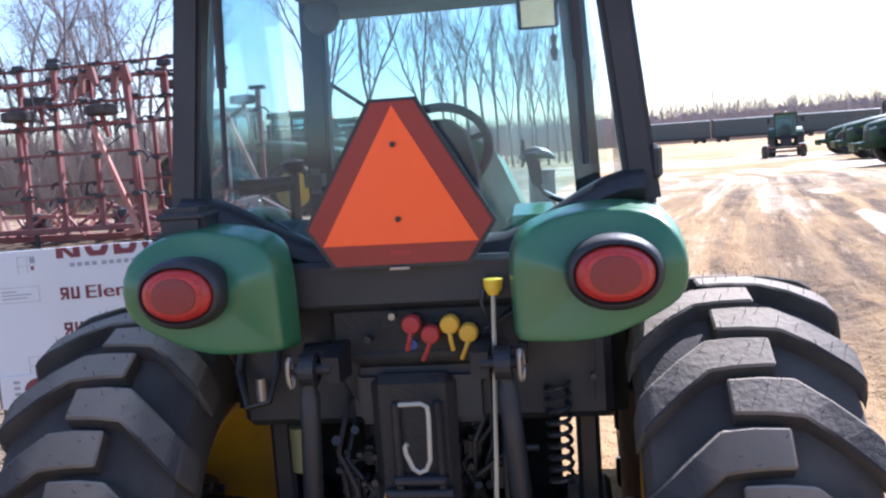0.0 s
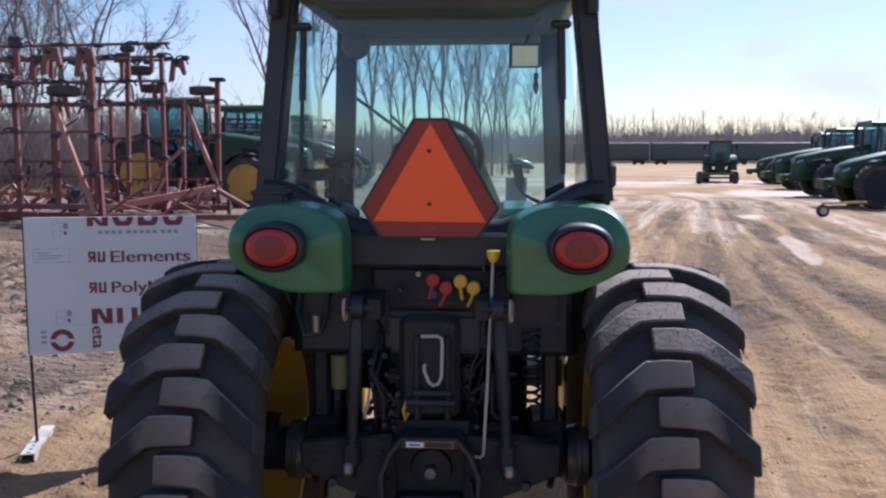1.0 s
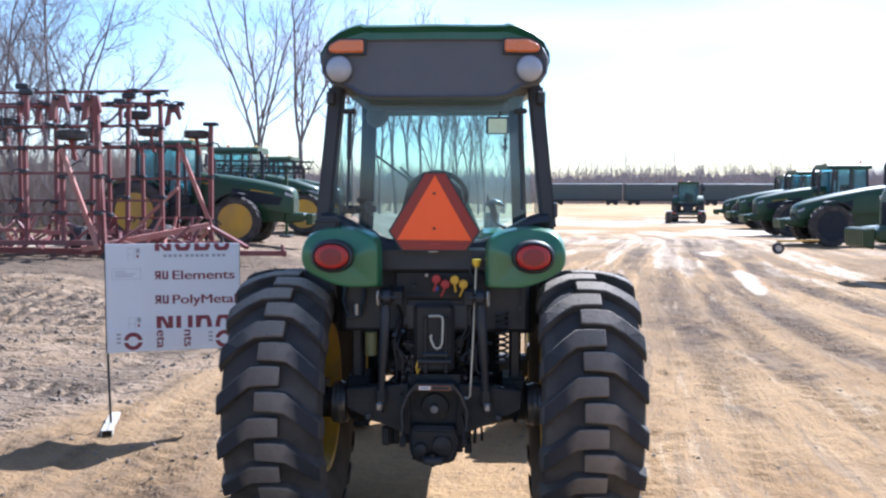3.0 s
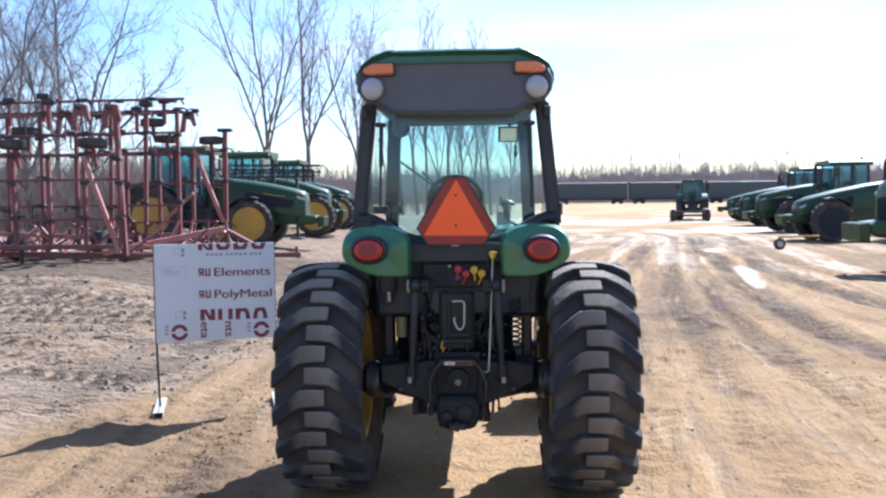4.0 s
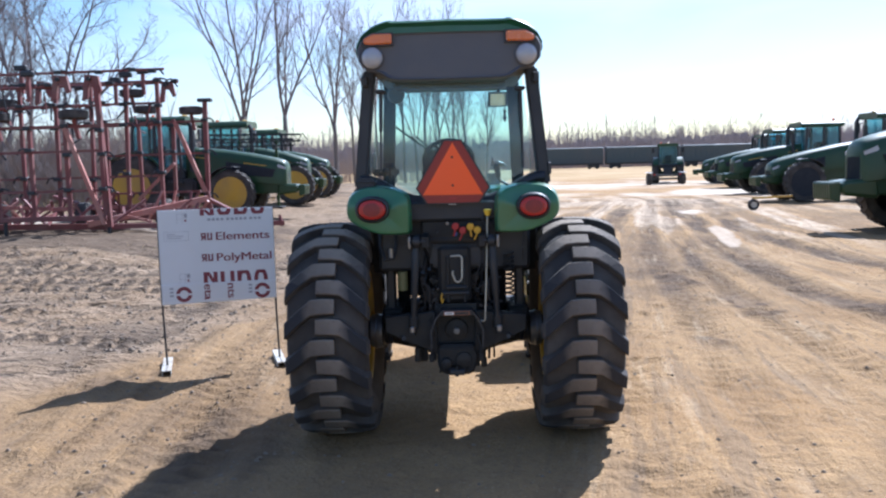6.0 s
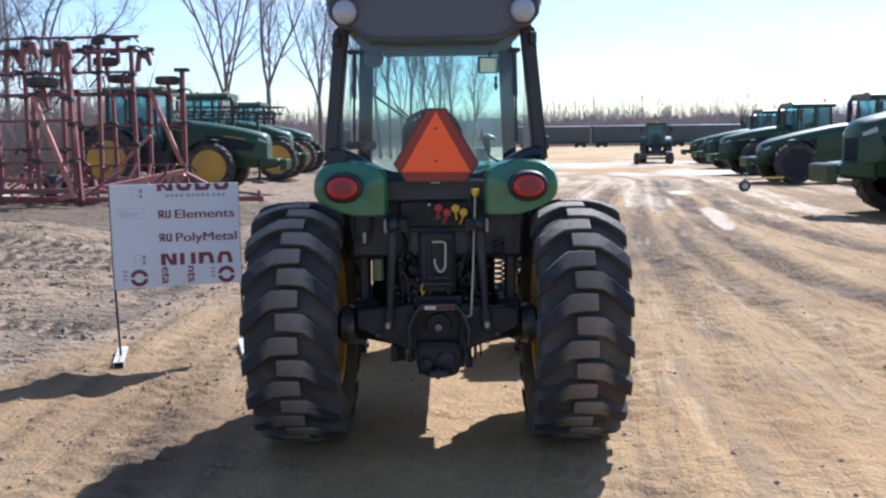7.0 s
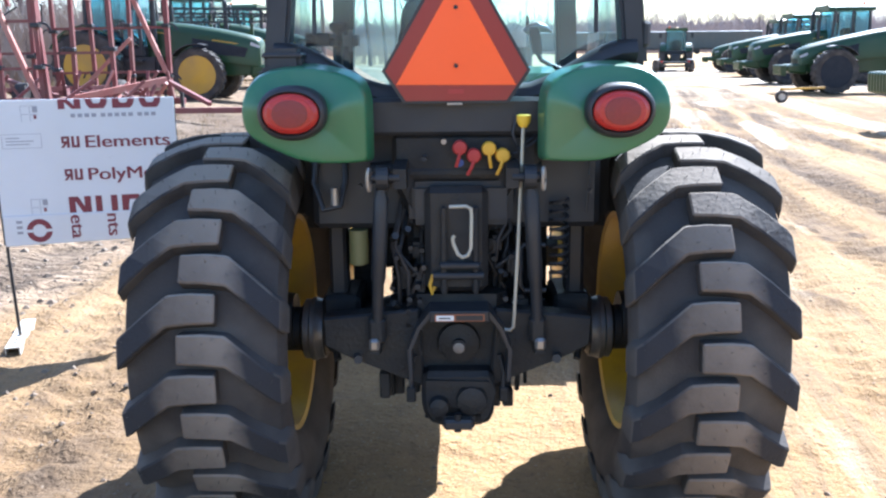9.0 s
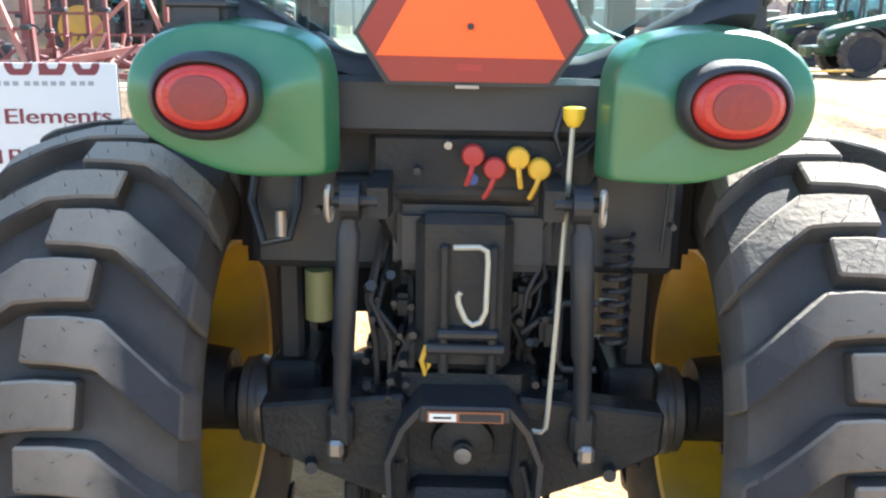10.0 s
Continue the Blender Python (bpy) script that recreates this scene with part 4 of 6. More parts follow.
for sx in (-1, 1):
    x0, x1 = sx * 0.335, sx * 0.50
    ind = part("indicator", prism([(x0, 2.403), (x0, 2.462), (sx * 0.45, 2.462), (x1, 2.435), (x1, 2.408), (sx * 0.47, 2.400)], "y", 1.955, 2.0, bevel=0.008), M_AMBER, tractor, "amber indicator lamp")
    lampbody = part("work_lamp", lathe([(0.03, 0.066), (0.0, 0.067), (-0.010, 0.064)], (sx * 0.452, 1.975, 2.325), 28, axis="y"), M_ROOF, tractor, "round white work lamp", smooth=40)
    part("lens", lathe([(0.0, 0.062), (-0.02, 0.058), (-0.034, 0.04), (-0.04, 0.012)], (sx * 0.452, 1.972, 2.325), 28, axis="y"), M_WHITELENS, lampbody, smooth=60)
    part("light_rim", prism([(sx * 0.325, 2.395), (sx * 0.325, 2.47), (sx * 0.455, 2.47), (sx * 0.51, 2.44), (sx * 0.51, 2.40), (sx * 0.475, 2.392)], "y", 1.968, 2.01), M_BLACK, ind)

# Cab interior
part("cab_floor", box(-0.48, 0.48, 2.5, 3.1, 0.98, 1.04), M_PLASTIC, tractor)
part("cab_rear_wall", box(-0.47, 0.47, 2.14, 2.20, 1.04, 1.49, 0.02), M_PLASTIC, tractor)
for sx in (-1, 1):
    part("inner_fender", box(sx * 0.27, sx * 0.56, 2.22, 2.95, 1.02, 1.45, 0.05, seg=2), M_UNDERSIDE, tractor)
back = loft([[(x * w, y + 0.03 * (x / 0.22) ** 2, z) for x, y0 in ((-0.20, 0), (-0.11, 0), (-0.03, 0), (0.06, 0), (0.15, 0)) for y in (2.42 + d,)] + [(x * w, 2.54 + d, z) for x in (0.15, 0.06, -0.03, -0.11, -0.20)] for z, w, d in ((1.35, 0.85, 0.0), (1.45, 1.0, -0.01), (1.65, 0.98, -0.03), (1.76, 0.82, -0.03), (1.80, 0.5, -0.02))])
seat = part("seat", back, M_SEAT, tractor, "black high-backed driver's seat", smooth=50)
part("seat_cushion", box(-0.23, 0.23, 2.45, 2.92, 1.28, 1.40, 0.05, seg=2), M_SEAT, seat)
part("steering_wheel", sweep([Vector((-0.03, 2.93, 1.722)) + Vector((0.172 * math.cos(a), 0.08 * math.sin(a), 0.142 * math.sin(a))) for a in [i * math.tau / 28 for i in range(28)]], 0.016, 8, closed=True), M_SEAT, tractor, "black steering wheel")
part("steering_column", prism([(2.95, 1.04), (3.06, 1.04), (3.06, 1.56), (3.02, 1.70), (2.95, 1.68), (2.93, 1.5)], "x", -0.10, 0.05, bevel=0.02), M_PLASTIC, tractor)
for a in (0.3, 2.2, 4.4):
    part("wheel_spoke", cyl((-0.03, 2.94, 1.718), (-0.03 + 0.168 * math.cos(a), 2.93 + 0.078 * math.sin(a), 1.722 + 0.139 * math.sin(a)), 0.011, seg=6), M_SEAT, tractor)
part("dashboard", box(-0.20, 0.10, 2.98, 3.05, 1.46, 1.62, 0.03, seg=2), M_PLASTIC, tractor)
part("armrest", box(-0.52, -0.405, 2.32, 2.58, 1.63, 1.672, 0.018, seg=2), M_SEAT, tractor)
part("left_console", prism([(2.30, 1.42), (2.75, 1.42), (2.72, 1.52), (2.45, 1.55), (2.32, 1.52)], "x", -0.47, -0.34, bevel=0.02), M_PLASTIC, tractor)
knob = part("side_lever", cyl((-0.43, 2.6, 1.50), (-0.425, 2.6, 1.68), 0.017, seg=12), M_BLACK, tractor, "short black side lever")
part("lever_cap", lathe([(0, 0.02), (0.012, 0.032), (0.03, 0.032), (0.036, 0.02)], (-0.425, 2.6, 1.68), 16, axis="z"), M_SEAT, knob, smooth=40)
part("console_light_top", box(-0.418, -0.362, 2.66, 2.76, 1.61, 1.69, 0.02, seg=2), M_TAUPE, tractor)
lever = part("control_lever", sweep([(0.40, 2.60, 1.535), (0.357, 2.62, 1.552), (0.318, 2.62, 1.574), (0.304, 2.62, 1.60), (0.297, 2.62, 1.64)], 0.009, 8), M_BLACK, tractor, "bent black control lever")
part("grip", loft([[(c + i * a, 2.62 + j * b, z) for i, j in ((-1, -1), (1, -1), (1, 1), (-1, 1))] for z, a, b, c in ((1.595, 0.012, 0.015, 0.303), (1.61, 0.018, 0.02, 0.302), (1.66, 0.019, 0.024, 0.294), (1.69, 0.016, 0.02, 0.286))]), M_BLACK, lever, smooth=50)
part("lever_head", sweep([(0.258, 2.62, 1.672), (0.272, 2.62, 1.686), (0.30, 2.62, 1.692), (0.335, 2.62, 1.684), (0.356, 2.62, 1.672)], [0.012, 0.017, 0.019, 0.013, 0.004], 10), M_STEEL, lever, "worn pale lever head", smooth=50)
part("lever_prong", cyl((0.268, 2.62, 1.68), (0.266, 2.62, 1.732), 0.009, 0.004, 8), M_BLACK, lever)
part("right_console", prism([(2.30, 1.38), (2.90, 1.38), (2.86, 1.50), (2.5, 1.555), (2.32, 1.53)], "x", 0.22, 0.36, bevel=0.02), M_GREEN, tractor)
mirror = part("cab_mirror", prism([(2.942, 2.085), (2.968, 2.092), (2.946, 2.19), (2.918, 2.185)], "x", 0.258, 0.392, bevel=0.006), M_BLACK, tractor, "interior rear-view mirror")
part("mirror_face", prism([(2.936, 2.093), (2.940, 2.093), (2.918, 2.178), (2.914, 2.174)], "x", 0.272, 0.378), M_MIRROR, mirror)
part("mirror_arm", cyl((0.33, 2.96, 2.19), (0.36, 2.99, 2.27), 0.008, seg=8), M_BLACK, mirror)
part("hanging_freshener", loft([[(0.372 + w * i, 2.95 + 0.004 * j, z) for i, j in ((-1, -1), (1, -1), (1, 1), (-1, 1))] for z, w in ((2.09, 0.002), (2.065, 0.003), (2.06, 0.012), (2.03, 0.006), (2.01, 0.014), (1.98, 0.004))]), M_SEAT, tractor)
fan = part("cab_fan", lathe([(-0.045, 0.02), (-0.04, 0.05), (0.0, 0.062), (0.035, 0.05), (0.05, 0.02)], (-0.385, 2.93, 2.185), 24, axis="y"), M_TAUPE, tractor, "round taupe cab fan", smooth=50)
part("fan_bracket", cyl((-0.40, 2.94, 2.23), (-0.41, 2.95, 2.28), 0.012, seg=8), M_BLACK, fan)
wip = part("wiper", cyl((-0.42, 3.10, 1.98), (-0.12, 3.10, 1.76), 0.008, seg=6), M_BLACK, tractor, "windscreen wiper arm")
part("wiper_blade", bar((-0.26, 3.09, 1.90), (-0.05, 3.09, 1.70), 0.012), M_BLACK, wip)

# Bonnet and exhaust
hood = [[(x * w, y, z) for x, z in ((-0.28, 0.85), (-0.29, 1.20), (-0.23, t - 0.26), (-0.15, t - 0.07), (-0.07, t - 0.01), (0.07, t - 0.01), (0.15, t - 0.07), (0.23, t - 0.26), (0.29, 1.20), (0.28, 0.85))] for y, t, w in ((3.12, 1.77, 1.0), (3.7, 1.72, 1.0), (4.3, 1.63, 0.97), (4.75, 1.50, 0.92), (4.92, 1.32, 0.85))]
part("bonnet", loft(hood), M_GREEN, tractor, "green bonnet", smooth=45)
part("chassis", box(-0.16, 0.16, 2.7, 4.9, 0.42, 0.9, 0.03), M_CAST, tractor)
part("muffler", cyl((0.30, 3.35, 1.3), (0.30, 3.35, 1.62), 0.05, seg=16), M_BLACK, tractor)

# Slow-vehicle triangle
def tri(scale):
    return [(-0.150 * scale, 1.464), (0.153 * scale, 1.464), (0.2145 * scale, 1.553), (0.054 * scale, 1.83), (-0.042 * scale, 1.83), (-0.2095 * scale, 1.553)]


emblem = part("triangle_emblem", prism([(-0.158, 1.456), (0.161, 1.456), (0.225, 1.553), (0.060, 1.838), (-0.050, 1.838), (-0.220, 1.553)], "y", 1.988, 1.994), M_BLACK, tractor, "orange and red slow-vehicle triangle with black edge")
part("red_border", prism(tri(1.0), "y", 1.985, 1.989), M_REDFILM, emblem, "dark red reflective border")
part("orange_triangle", prism([(-0.178, 1.512), (0.182, 1.509), (0.005, 1.822)], "y", 1.982, 1.986), M_ORANGE, emblem, "fluorescent orange triangle")
part("emblem_stamp", box(-0.022, 0.025, 1.9835, 1.9855, 1.485, 1.497), M_CAPRED, emblem)
for z in (1.567, 1.735):
    part("bolt", cyl((0.002, 1.976, z), (0.002, 1.990, z), 0.0065, seg=8), M_GREY, emblem)
part("emblem_bracket", box(-0.03, 0.04, 1.996, 2.10, 1.462, 1.54, 0.006), M_BLACK, tractor)
part("plate_tag", box(-0.025, 0.02, 1.978, 1.984, 1.452, 1.458), M_STEEL, tractor)

# Rear end: valve panel, couplers, hitch, drawbar
part("rear_panel", prism([(-0.27, 1.355), (0.27, 1.355), (0.30, 1.47), (-0.30, 1.47)], "y", 2.03, 2.12, bevel=0.012), M_PLASTIC, tractor, "dark panel under the rear window")
part("valve_block", box(-0.20, 0.26, 2.05, 2.30, 1.22, 1.36, 0.015), M_CAST, tractor)
part("rear_housing", loft([[(x * w, y, z) for x, z in ((-0.13, 0.62), (-0.155, 0.9), (-0.18, 1.22), (0.18, 1.22), (0.155, 0.9), (0.13, 0.62))] for y, w in ((2.14, 0.85), (2.18, 1.0), (2.9, 1.0))]), M_CAST, tractor, "oily cast transmission housing")
part("gear_case", loft([[(x * w, y, z) for x, z in ((-0.08, 0.43), (-0.15, 0.60), (-0.16, 0.85), (0.16, 0.85), (0.15, 0.60), (0.08, 0.43))] for y, w in ((2.02, 0.8), (2.06, 1.0), (2.7, 1.0))]), M_CAST, tractor)
part("case_rib", box(-0.10, 0.10, 2.0, 2.05, 0.86, 1.20, 0.02), M_CAST, tractor)
part("lift_cover", box(-0.15, 0.18, 2.03, 2.2, 1.07, 1.21, 0.02, seg=2), M_PLASTIC, tractor, "flat dark lift cover")


def coupler(x, z, material, label, lean):
    body = part("coupler", cyl((x, 2.07, z), (x, 2.015, z), 0.019, seg=14), M_GREY, tractor, label)
    part("dust_cap", lathe([(0.0, 0.016), (0.0, 0.022), (-0.020, 0.023), (-0.028, 0.019), (-0.030, 0.006)], (x, 2.008, z), 18, axis="y"), material, body, smooth=40)
    part("cap_strap", sweep([(x, 1.982, z - 0.015), (x + lean * 0.4, 1.978, z - 0.035), (x + lean, 1.985, z - 0.058)], 0.0055, 6), material, body)


for x, z, material, label, lean in ((0.012, 1.322, M_CAPRED, "hydraulic coupler with red rubber cap", -0.012), (0.055, 1.297, M_CAPRED, "hydraulic coupler with red rubber cap", -0.02), (0.101, 1.318, M_CAPYEL, "hydraulic coupler with yellow rubber cap", 0.006), (0.143, 1.297, M_CAPYEL, "hydraulic coupler with yellow rubber cap", -0.018)):
    coupler(x, z, material, label, lean)
part("blue_ring", lathe([(0, 0.012), (-0.01, 0.012)], (0.012, 2.0, 1.275), 12, axis="y"), mat("blue ring", (0.03, 0.06, 0.22), 0.5), tractor)
for x, z, r in ((-0.037, 1.338, 0.0085), (-0.098, 1.285, 0.008), (-0.30, 1.20, 0.008), (0.345, 1.285, 0.008), (0.42, 1.18, 0.007)):
    part("bolt", cyl((x, 2.01, z), (x, 2.04, z), r, seg=8), M_STEEL if r > 0.0082 else M_GREY, tractor)

# long lever rod with yellow knob
rod = part("lever_rod", sweep([(0.205, 1.995, 1.385), (0.200, 1.985, 1.25), (0.190, 1.97, 1.0), (0.180, 1.96, 0.80), (0.177, 1.96, 0.758), (0.168, 1.96, 0.748), (0.135, 1.97, 0.748)], 0.0055, 8), M_ZINC, tractor, "pale bent lever rod with yellow knob")
part("knob", lathe([(-0.018, 0.006), (-0.016, 0.012), (0.0, 0.021), (0.020, 0.022), (0.022, 0.012)], (0.206, 1.995, 1.398), 18, axis="z"), M_KNOB, rod, "yellow cup-shaped knob", smooth=40)

# three-point hitch
part("rock_shaft", cyl((-0.27, 2.08, 1.235), (0.27, 2.08, 1.235), 0.034, seg=18), M_CAST, tractor)
for sx in (-1, 1):
    x = sx * 0.235
    part("lift_arm", loft([[(x - sx * 0.065 + i * 0.02, y, z + j * h) for i, j in ((-1, -1), (1, -1), (1, 1), (-1, 1))] for y, z, h in ((2.12, 1.235, 0.045), (2.0, 1.24, 0.04), (1.93, 1.235, 0.03))]), M_CAST, tractor)
    part("arm_brace", bar((sx * 0.175, 2.06, 1.23), (sx * 0.10, 2.10, 1.06), 0.05), M_CAST, tractor)
    link = part("lift_link", sweep([(sx * 0.222, 1.94, 1.235), (sx * 0.228, 1.945, 1.19), (sx * 0.228, 1.945, 1.175), (sx * 0.245, 1.96, 0.92), (sx * 0.246, 1.96, 0.905), (sx * 0.255, 1.97, 0.72)], [0.018, 0.018, 0.0235, 0.0235, 0.019, 0.017], 16), M_GREY, tractor, "dark grey hitch lift link", smooth=40)
    part("link_eye", lathe([(-0.018, 0.038), (0.018, 0.038)], (sx * 0.222, 1.94, 1.238), 18), M_GREY, link)
    part("clevis_pin", cyl((sx * 0.17, 1.94, 1.238), (sx * 0.262, 1.94, 1.238), 0.014, seg=12), M_GREY, link)
    part("pin_loop", sweep([(sx * 0.262 + 0.004 * math.cos(a), 1.925 + 0.008 * math.cos(a), 1.235 + 0.034 * math.sin(a)) for a in [i * math.tau / 14 for i in range(14)]], 0.006, 6, closed=True), M_STEEL, link)
    part("clevis", box(sx * 0.255 - 0.028, sx * 0.255 + 0.028, 1.95, 2.0, 0.70, 0.79, 0.012), M_CAST, link)
    part("clevis_tip", box(sx * 0.262 - 0.017, sx * 0.262 + 0.017, 1.935, 1.965, 0.685, 0.725, 0.008), M_STEEL, link)
    # lower link arm, from the axle forward and back to the clevis
    part("lower_link", bar((sx * 0.262, 1.95, 0.705), (sx * 0.19, 2.55, 0.63), 0.03, h=0.065), M_CAST, tractor, "black flat lower hitch arm")
    part("stabiliser", cyl((sx * 0.36, 2.2, 0.62), (sx * 0.315, 1.95, 0.655), 0.014, seg=10), M_GREY, tractor)
    # axle housing out to the wheel
    part("axle_housing", lathe([(sx * 0.15, 0.16), (sx * 0.24, 0.12), (sx * 0.40, 0.085), (sx * 0.46, 0.085), (sx * 0.47, 0.100), (sx * 0.55, 0.100), (sx * 0.56, 0.08), (sx * 0.66, 0.08)], (0, AXLE_Y, AXLE_Z - 0.03), 28), M_CAST, tractor, "cast axle housing", smooth=40)
    part("axle_flange", lathe([(sx * 0.475, 0.096), (sx * 0.475, 0.106), (sx * 0.50, 0.110), (sx * 0.505, 0.114), (sx * 0.52, 0.114), (sx * 0.525, 0.108), (sx * 0.545, 0.108), (sx * 0.55, 0.096)], (0, AXLE_Y, AXLE_Z - 0.03), 28, close=True), M_RING, tractor, "dull machined axle ring", smooth=35)
    # uprights that carry the cab
    part("cab_support", box(sx * 0.375, sx * 0.435, 2.22, 2.32, 0.72, 1.42, 0.012), M_BLACK, tractor)
    part("support_foot", box(sx * 0.33, sx * 0.46, 2.18, 2.42, 0.70, 0.80, 0.015), M_CAST, tractor)
    part("side_gusset", prism([(2.10, 0.70), (2.55, 0.69), (2.55, 0.58), (2.20, 0.60)], "x", sx * 0.20, sx * 0.36, bevel=0.02), M_CAST, tractor)
    part("hanger_plate", prism([(sx * 0.12, 0.547), (sx * 0.192, 0.585), (sx * 0.31, 0.633), (sx * 0.428, 0.684), (sx * 0.432, 0.78), (sx * 0.12, 0.81), (sx * 0.105, 0.547)], "y", 1.99, 2.07, bevel=0.015), M_CAST, tractor)
    part("tie_rod", cyl((sx * 0.44, 2.2, 0.72), (sx * 0.40, 2.1, 0.60), 0.012, seg=8), M_GREY, tractor)
part("hose", sweep([(-0.44, 2.16, 1.33), (-0.455, 2.10, 1.20), (-0.42, 2.05, 1.12), (-0.37, 2.06, 1.13), (-0.355, 2.1, 1.2), (-0.36, 2.15, 1.3)], 0.010, 8), M_BLACK, tractor, "looped black hose")
part("hose_fitting", cyl((-0.385, 2.06, 1.135), (-0.385, 2.06, 1.19), 0.013, seg=10), M_STEEL, tractor)
part("thin_cable", sweep([(0.43, 2.12, 1.33), (0.425, 2.10, 1.22), (0.42, 2.1, 1.10)], 0.004, 6), M_BLACK, tractor)
part("wire_loop", sweep([(0.19, 2.03, 1.42), (0.175, 2.02, 1.36), (0.19, 2.01, 1.31), (0.26, 2.05, 1.36), (0.29, 2.06, 1.38)], 0.006, 6), M_BLACK, tractor)
part("yellow_hose", sweep([(-0.075, 2.0, 0.92), (-0.085, 1.99, 0.89), (-0.078, 1.99, 0.86), (-0.07, 2.0, 0.88)], 0.006, 6), M_CAPYEL, tractor)
part("canister", lathe([(0, 0.02), (0, 0.032), (-0.115, 0.032), (-0.12, 0.02)], (-0.325, 2.16, 1.035), 18, axis="z"), M_OLIVE, tractor, "pale olive filter canister", smooth=40)
part("white_block", box(-0.27, -0.215, 2.30, 2.34, 1.02, 1.08, 0.006), M_LABEL, tractor)
# coil spring on the hitch link
coil = []
for i in range(100):
    a = i / 99 * 9 * math.tau
    coil.append((0.335 + 0.028 * math.cos(a), 2.12 + 0.028 * math.sin(a), 0.88 + 0.26 * i / 99))
part("coil_spring", sweep(coil, 0.006, 6), M_BLACK, tractor, "black coil spring")
part("spring_stirrup", sweep([(0.285, 2.06, 1.0), (0.215, 2.06, 1.0), (0.205, 2.06, 0.985), (0.205, 2.06, 0.87), (0.22, 2.06, 0.85), (0.29, 2.06, 0.85)], 0.008, 8), M_GREY, tractor)

# top-link bracket with hook
part("top_link_bracket", box(-0.05, -0.03, 1.98, 2.10, 0.86, 1.14, 0.005), M_CAST, tractor)
part("top_link_bracket", box(0.05, 0.07, 1.98, 2.10, 0.86, 1.14, 0.005), M_CAST, tractor)
part("bracket_bridge", box(-0.055, 0.075, 1.965, 2.0, 0.945, 0.965, 0.006), M_GREY, tractor)
part("bracket_pin", cyl((-0.075, 1.985, 0.92), (0.085, 1.985, 0.92), 0.013, seg=12), M_GREY, tractor)
part("spring_hook", sweep([(-0.022, 1.94, 1.148), (0.03, 1.938, 1.150), (0.044, 1.938, 1.142), (0.046, 1.937, 1.12), (0.044, 1.93, 1.02), (0.034, 1.93, 0.998), (0.018, 1.93, 0.992), (0.004, 1.93, 1.002), (-0.010, 1.93, 1.035), (-0.012, 1.93, 1.052), (-0.006, 1.93, 1.06)], 0.0058, 8), M_ZINC, tractor, "pale bent wire hook")

# PTO guard with warning label
guard = part("pto_guard", loft([[(-0.15, y, 0.60), (-0.155, y, 0.70), (-0.125, y, 0.775), (-0.085, y, 0.825), (0.10, y, 0.825), (0.14, y, 0.775), (0.17, y, 0.70), (0.165, y, 0.60), (0.155, y, 0.60), (0.158, y, 0.70), (0.13, y, 0.768), (0.095, y, 0.812), (-0.08, y, 0.812), (-0.115, y, 0.768), (-0.143, y, 0.70), (-0.14, y, 0.60)] for y in (1.90, 2.08)]), M_BLACK, tractor, "black folded shaft guard", smooth=25)
part("guard_front", prism([(-0.085, 0.795), (0.10, 0.795), (0.098, 0.83), (-0.083, 0.83)], "y", 1.895, 1.905, bevel=0.003), M_BLACK, guard)
lab = part("warning_label", box(-0.068, 0.084, 1.888, 1.893, 0.800, 0.822), M_LABELORANGE, guard, "worn orange warning label")
part("label_white", box(-0.064, -0.010, 1.8855, 1.8885, 0.803, 0.819), M_LABEL, lab)
part("label_bar", box(-0.056, -0.02, 1.884, 1.886, 0.809, 0.813), M_BLACK, lab)
part("label_grey", box(-0.004, 0.080, 1.8855, 1.8885, 0.803, 0.819), M_GREY, lab)
shaft = part("pto_shaft", cyl((0.005, 1.97, 0.69), (0.005, 2.1, 0.69), 0.022, seg=16), M_GREY, tractor, "steel power take-off stub")
part("shaft_cap", lathe([(0.0, 0.07), (-0.02, 0.066), (-0.03, 0.03)], (0.005, 2.02, 0.69), 24, axis="y"), M_CAST, shaft, smooth=40)
part("shaft_end", lathe([(0.0, 0.018), (-0.01, 0.018), (-0.011, 0.009)], (0.005, 1.965, 0.69), 16, axis="y"), M_RING, shaft)
for x, z in ((-0.155, 0.80), (-0.155, 0.755), (0.175, 0.77), (-0.02, 0.60), (0.14, 0.66), (-0.12, 0.66), (0.10, 0.57), (0.155, 0.84), (-0.15, 0.84)):
    part("bolt", cyl((x, 1.99, z), (x, 2.03, z), 0.009, seg=6), M_GREY, tractor)
part("lower_casting", prism([(-0.07, 0.424), (0.088, 0.424), (0.116, 0.455), (0.122, 0.54), (0.115, 0.61), (-0.108, 0.61), (-0.117, 0.56), (-0.115, 0.485), (-0.098, 0.447)], "y", 1.95, 2.06, bevel=0.016), M_CAST, tractor, "oily lower casting")
part("casting_boss", lathe([(0.0, 0.05), (-0.025, 0.046), (-0.032, 0.02)], (0.045, 1.952, 0.52), 18, axis="y"), M_CAST, tractor, smooth=40)
part("casting_boss", lathe([(0.0, 0.034), (-0.03, 0.030), (-0.036, 0.012)], (-0.06, 1.952, 0.50), 16, axis="y"), M_CAST, tractor, smooth=40)
part("casting_rib", bar((-0.10, 1.948, 0.578), (0.10, 1.948, 0.572), 0.02), M_CAST, tractor)
part("drawbar", box(-0.045, 0.05, 1.90, 2.7, 0.432, 0.466, 0.008), M_BLACK, tractor, "flat black drawbar")
part("drawbar_clevis", box(-0.07, 0.075, 1.93, 2.0, 0.425, 0.49, 0.02, seg=2), M_CAST, tractor)
part("drawbar_pin", cyl((0.0, 1.915, 0.425), (0.0, 1.915, 0.485), 0.012, seg=12), M_CAST, tractor)
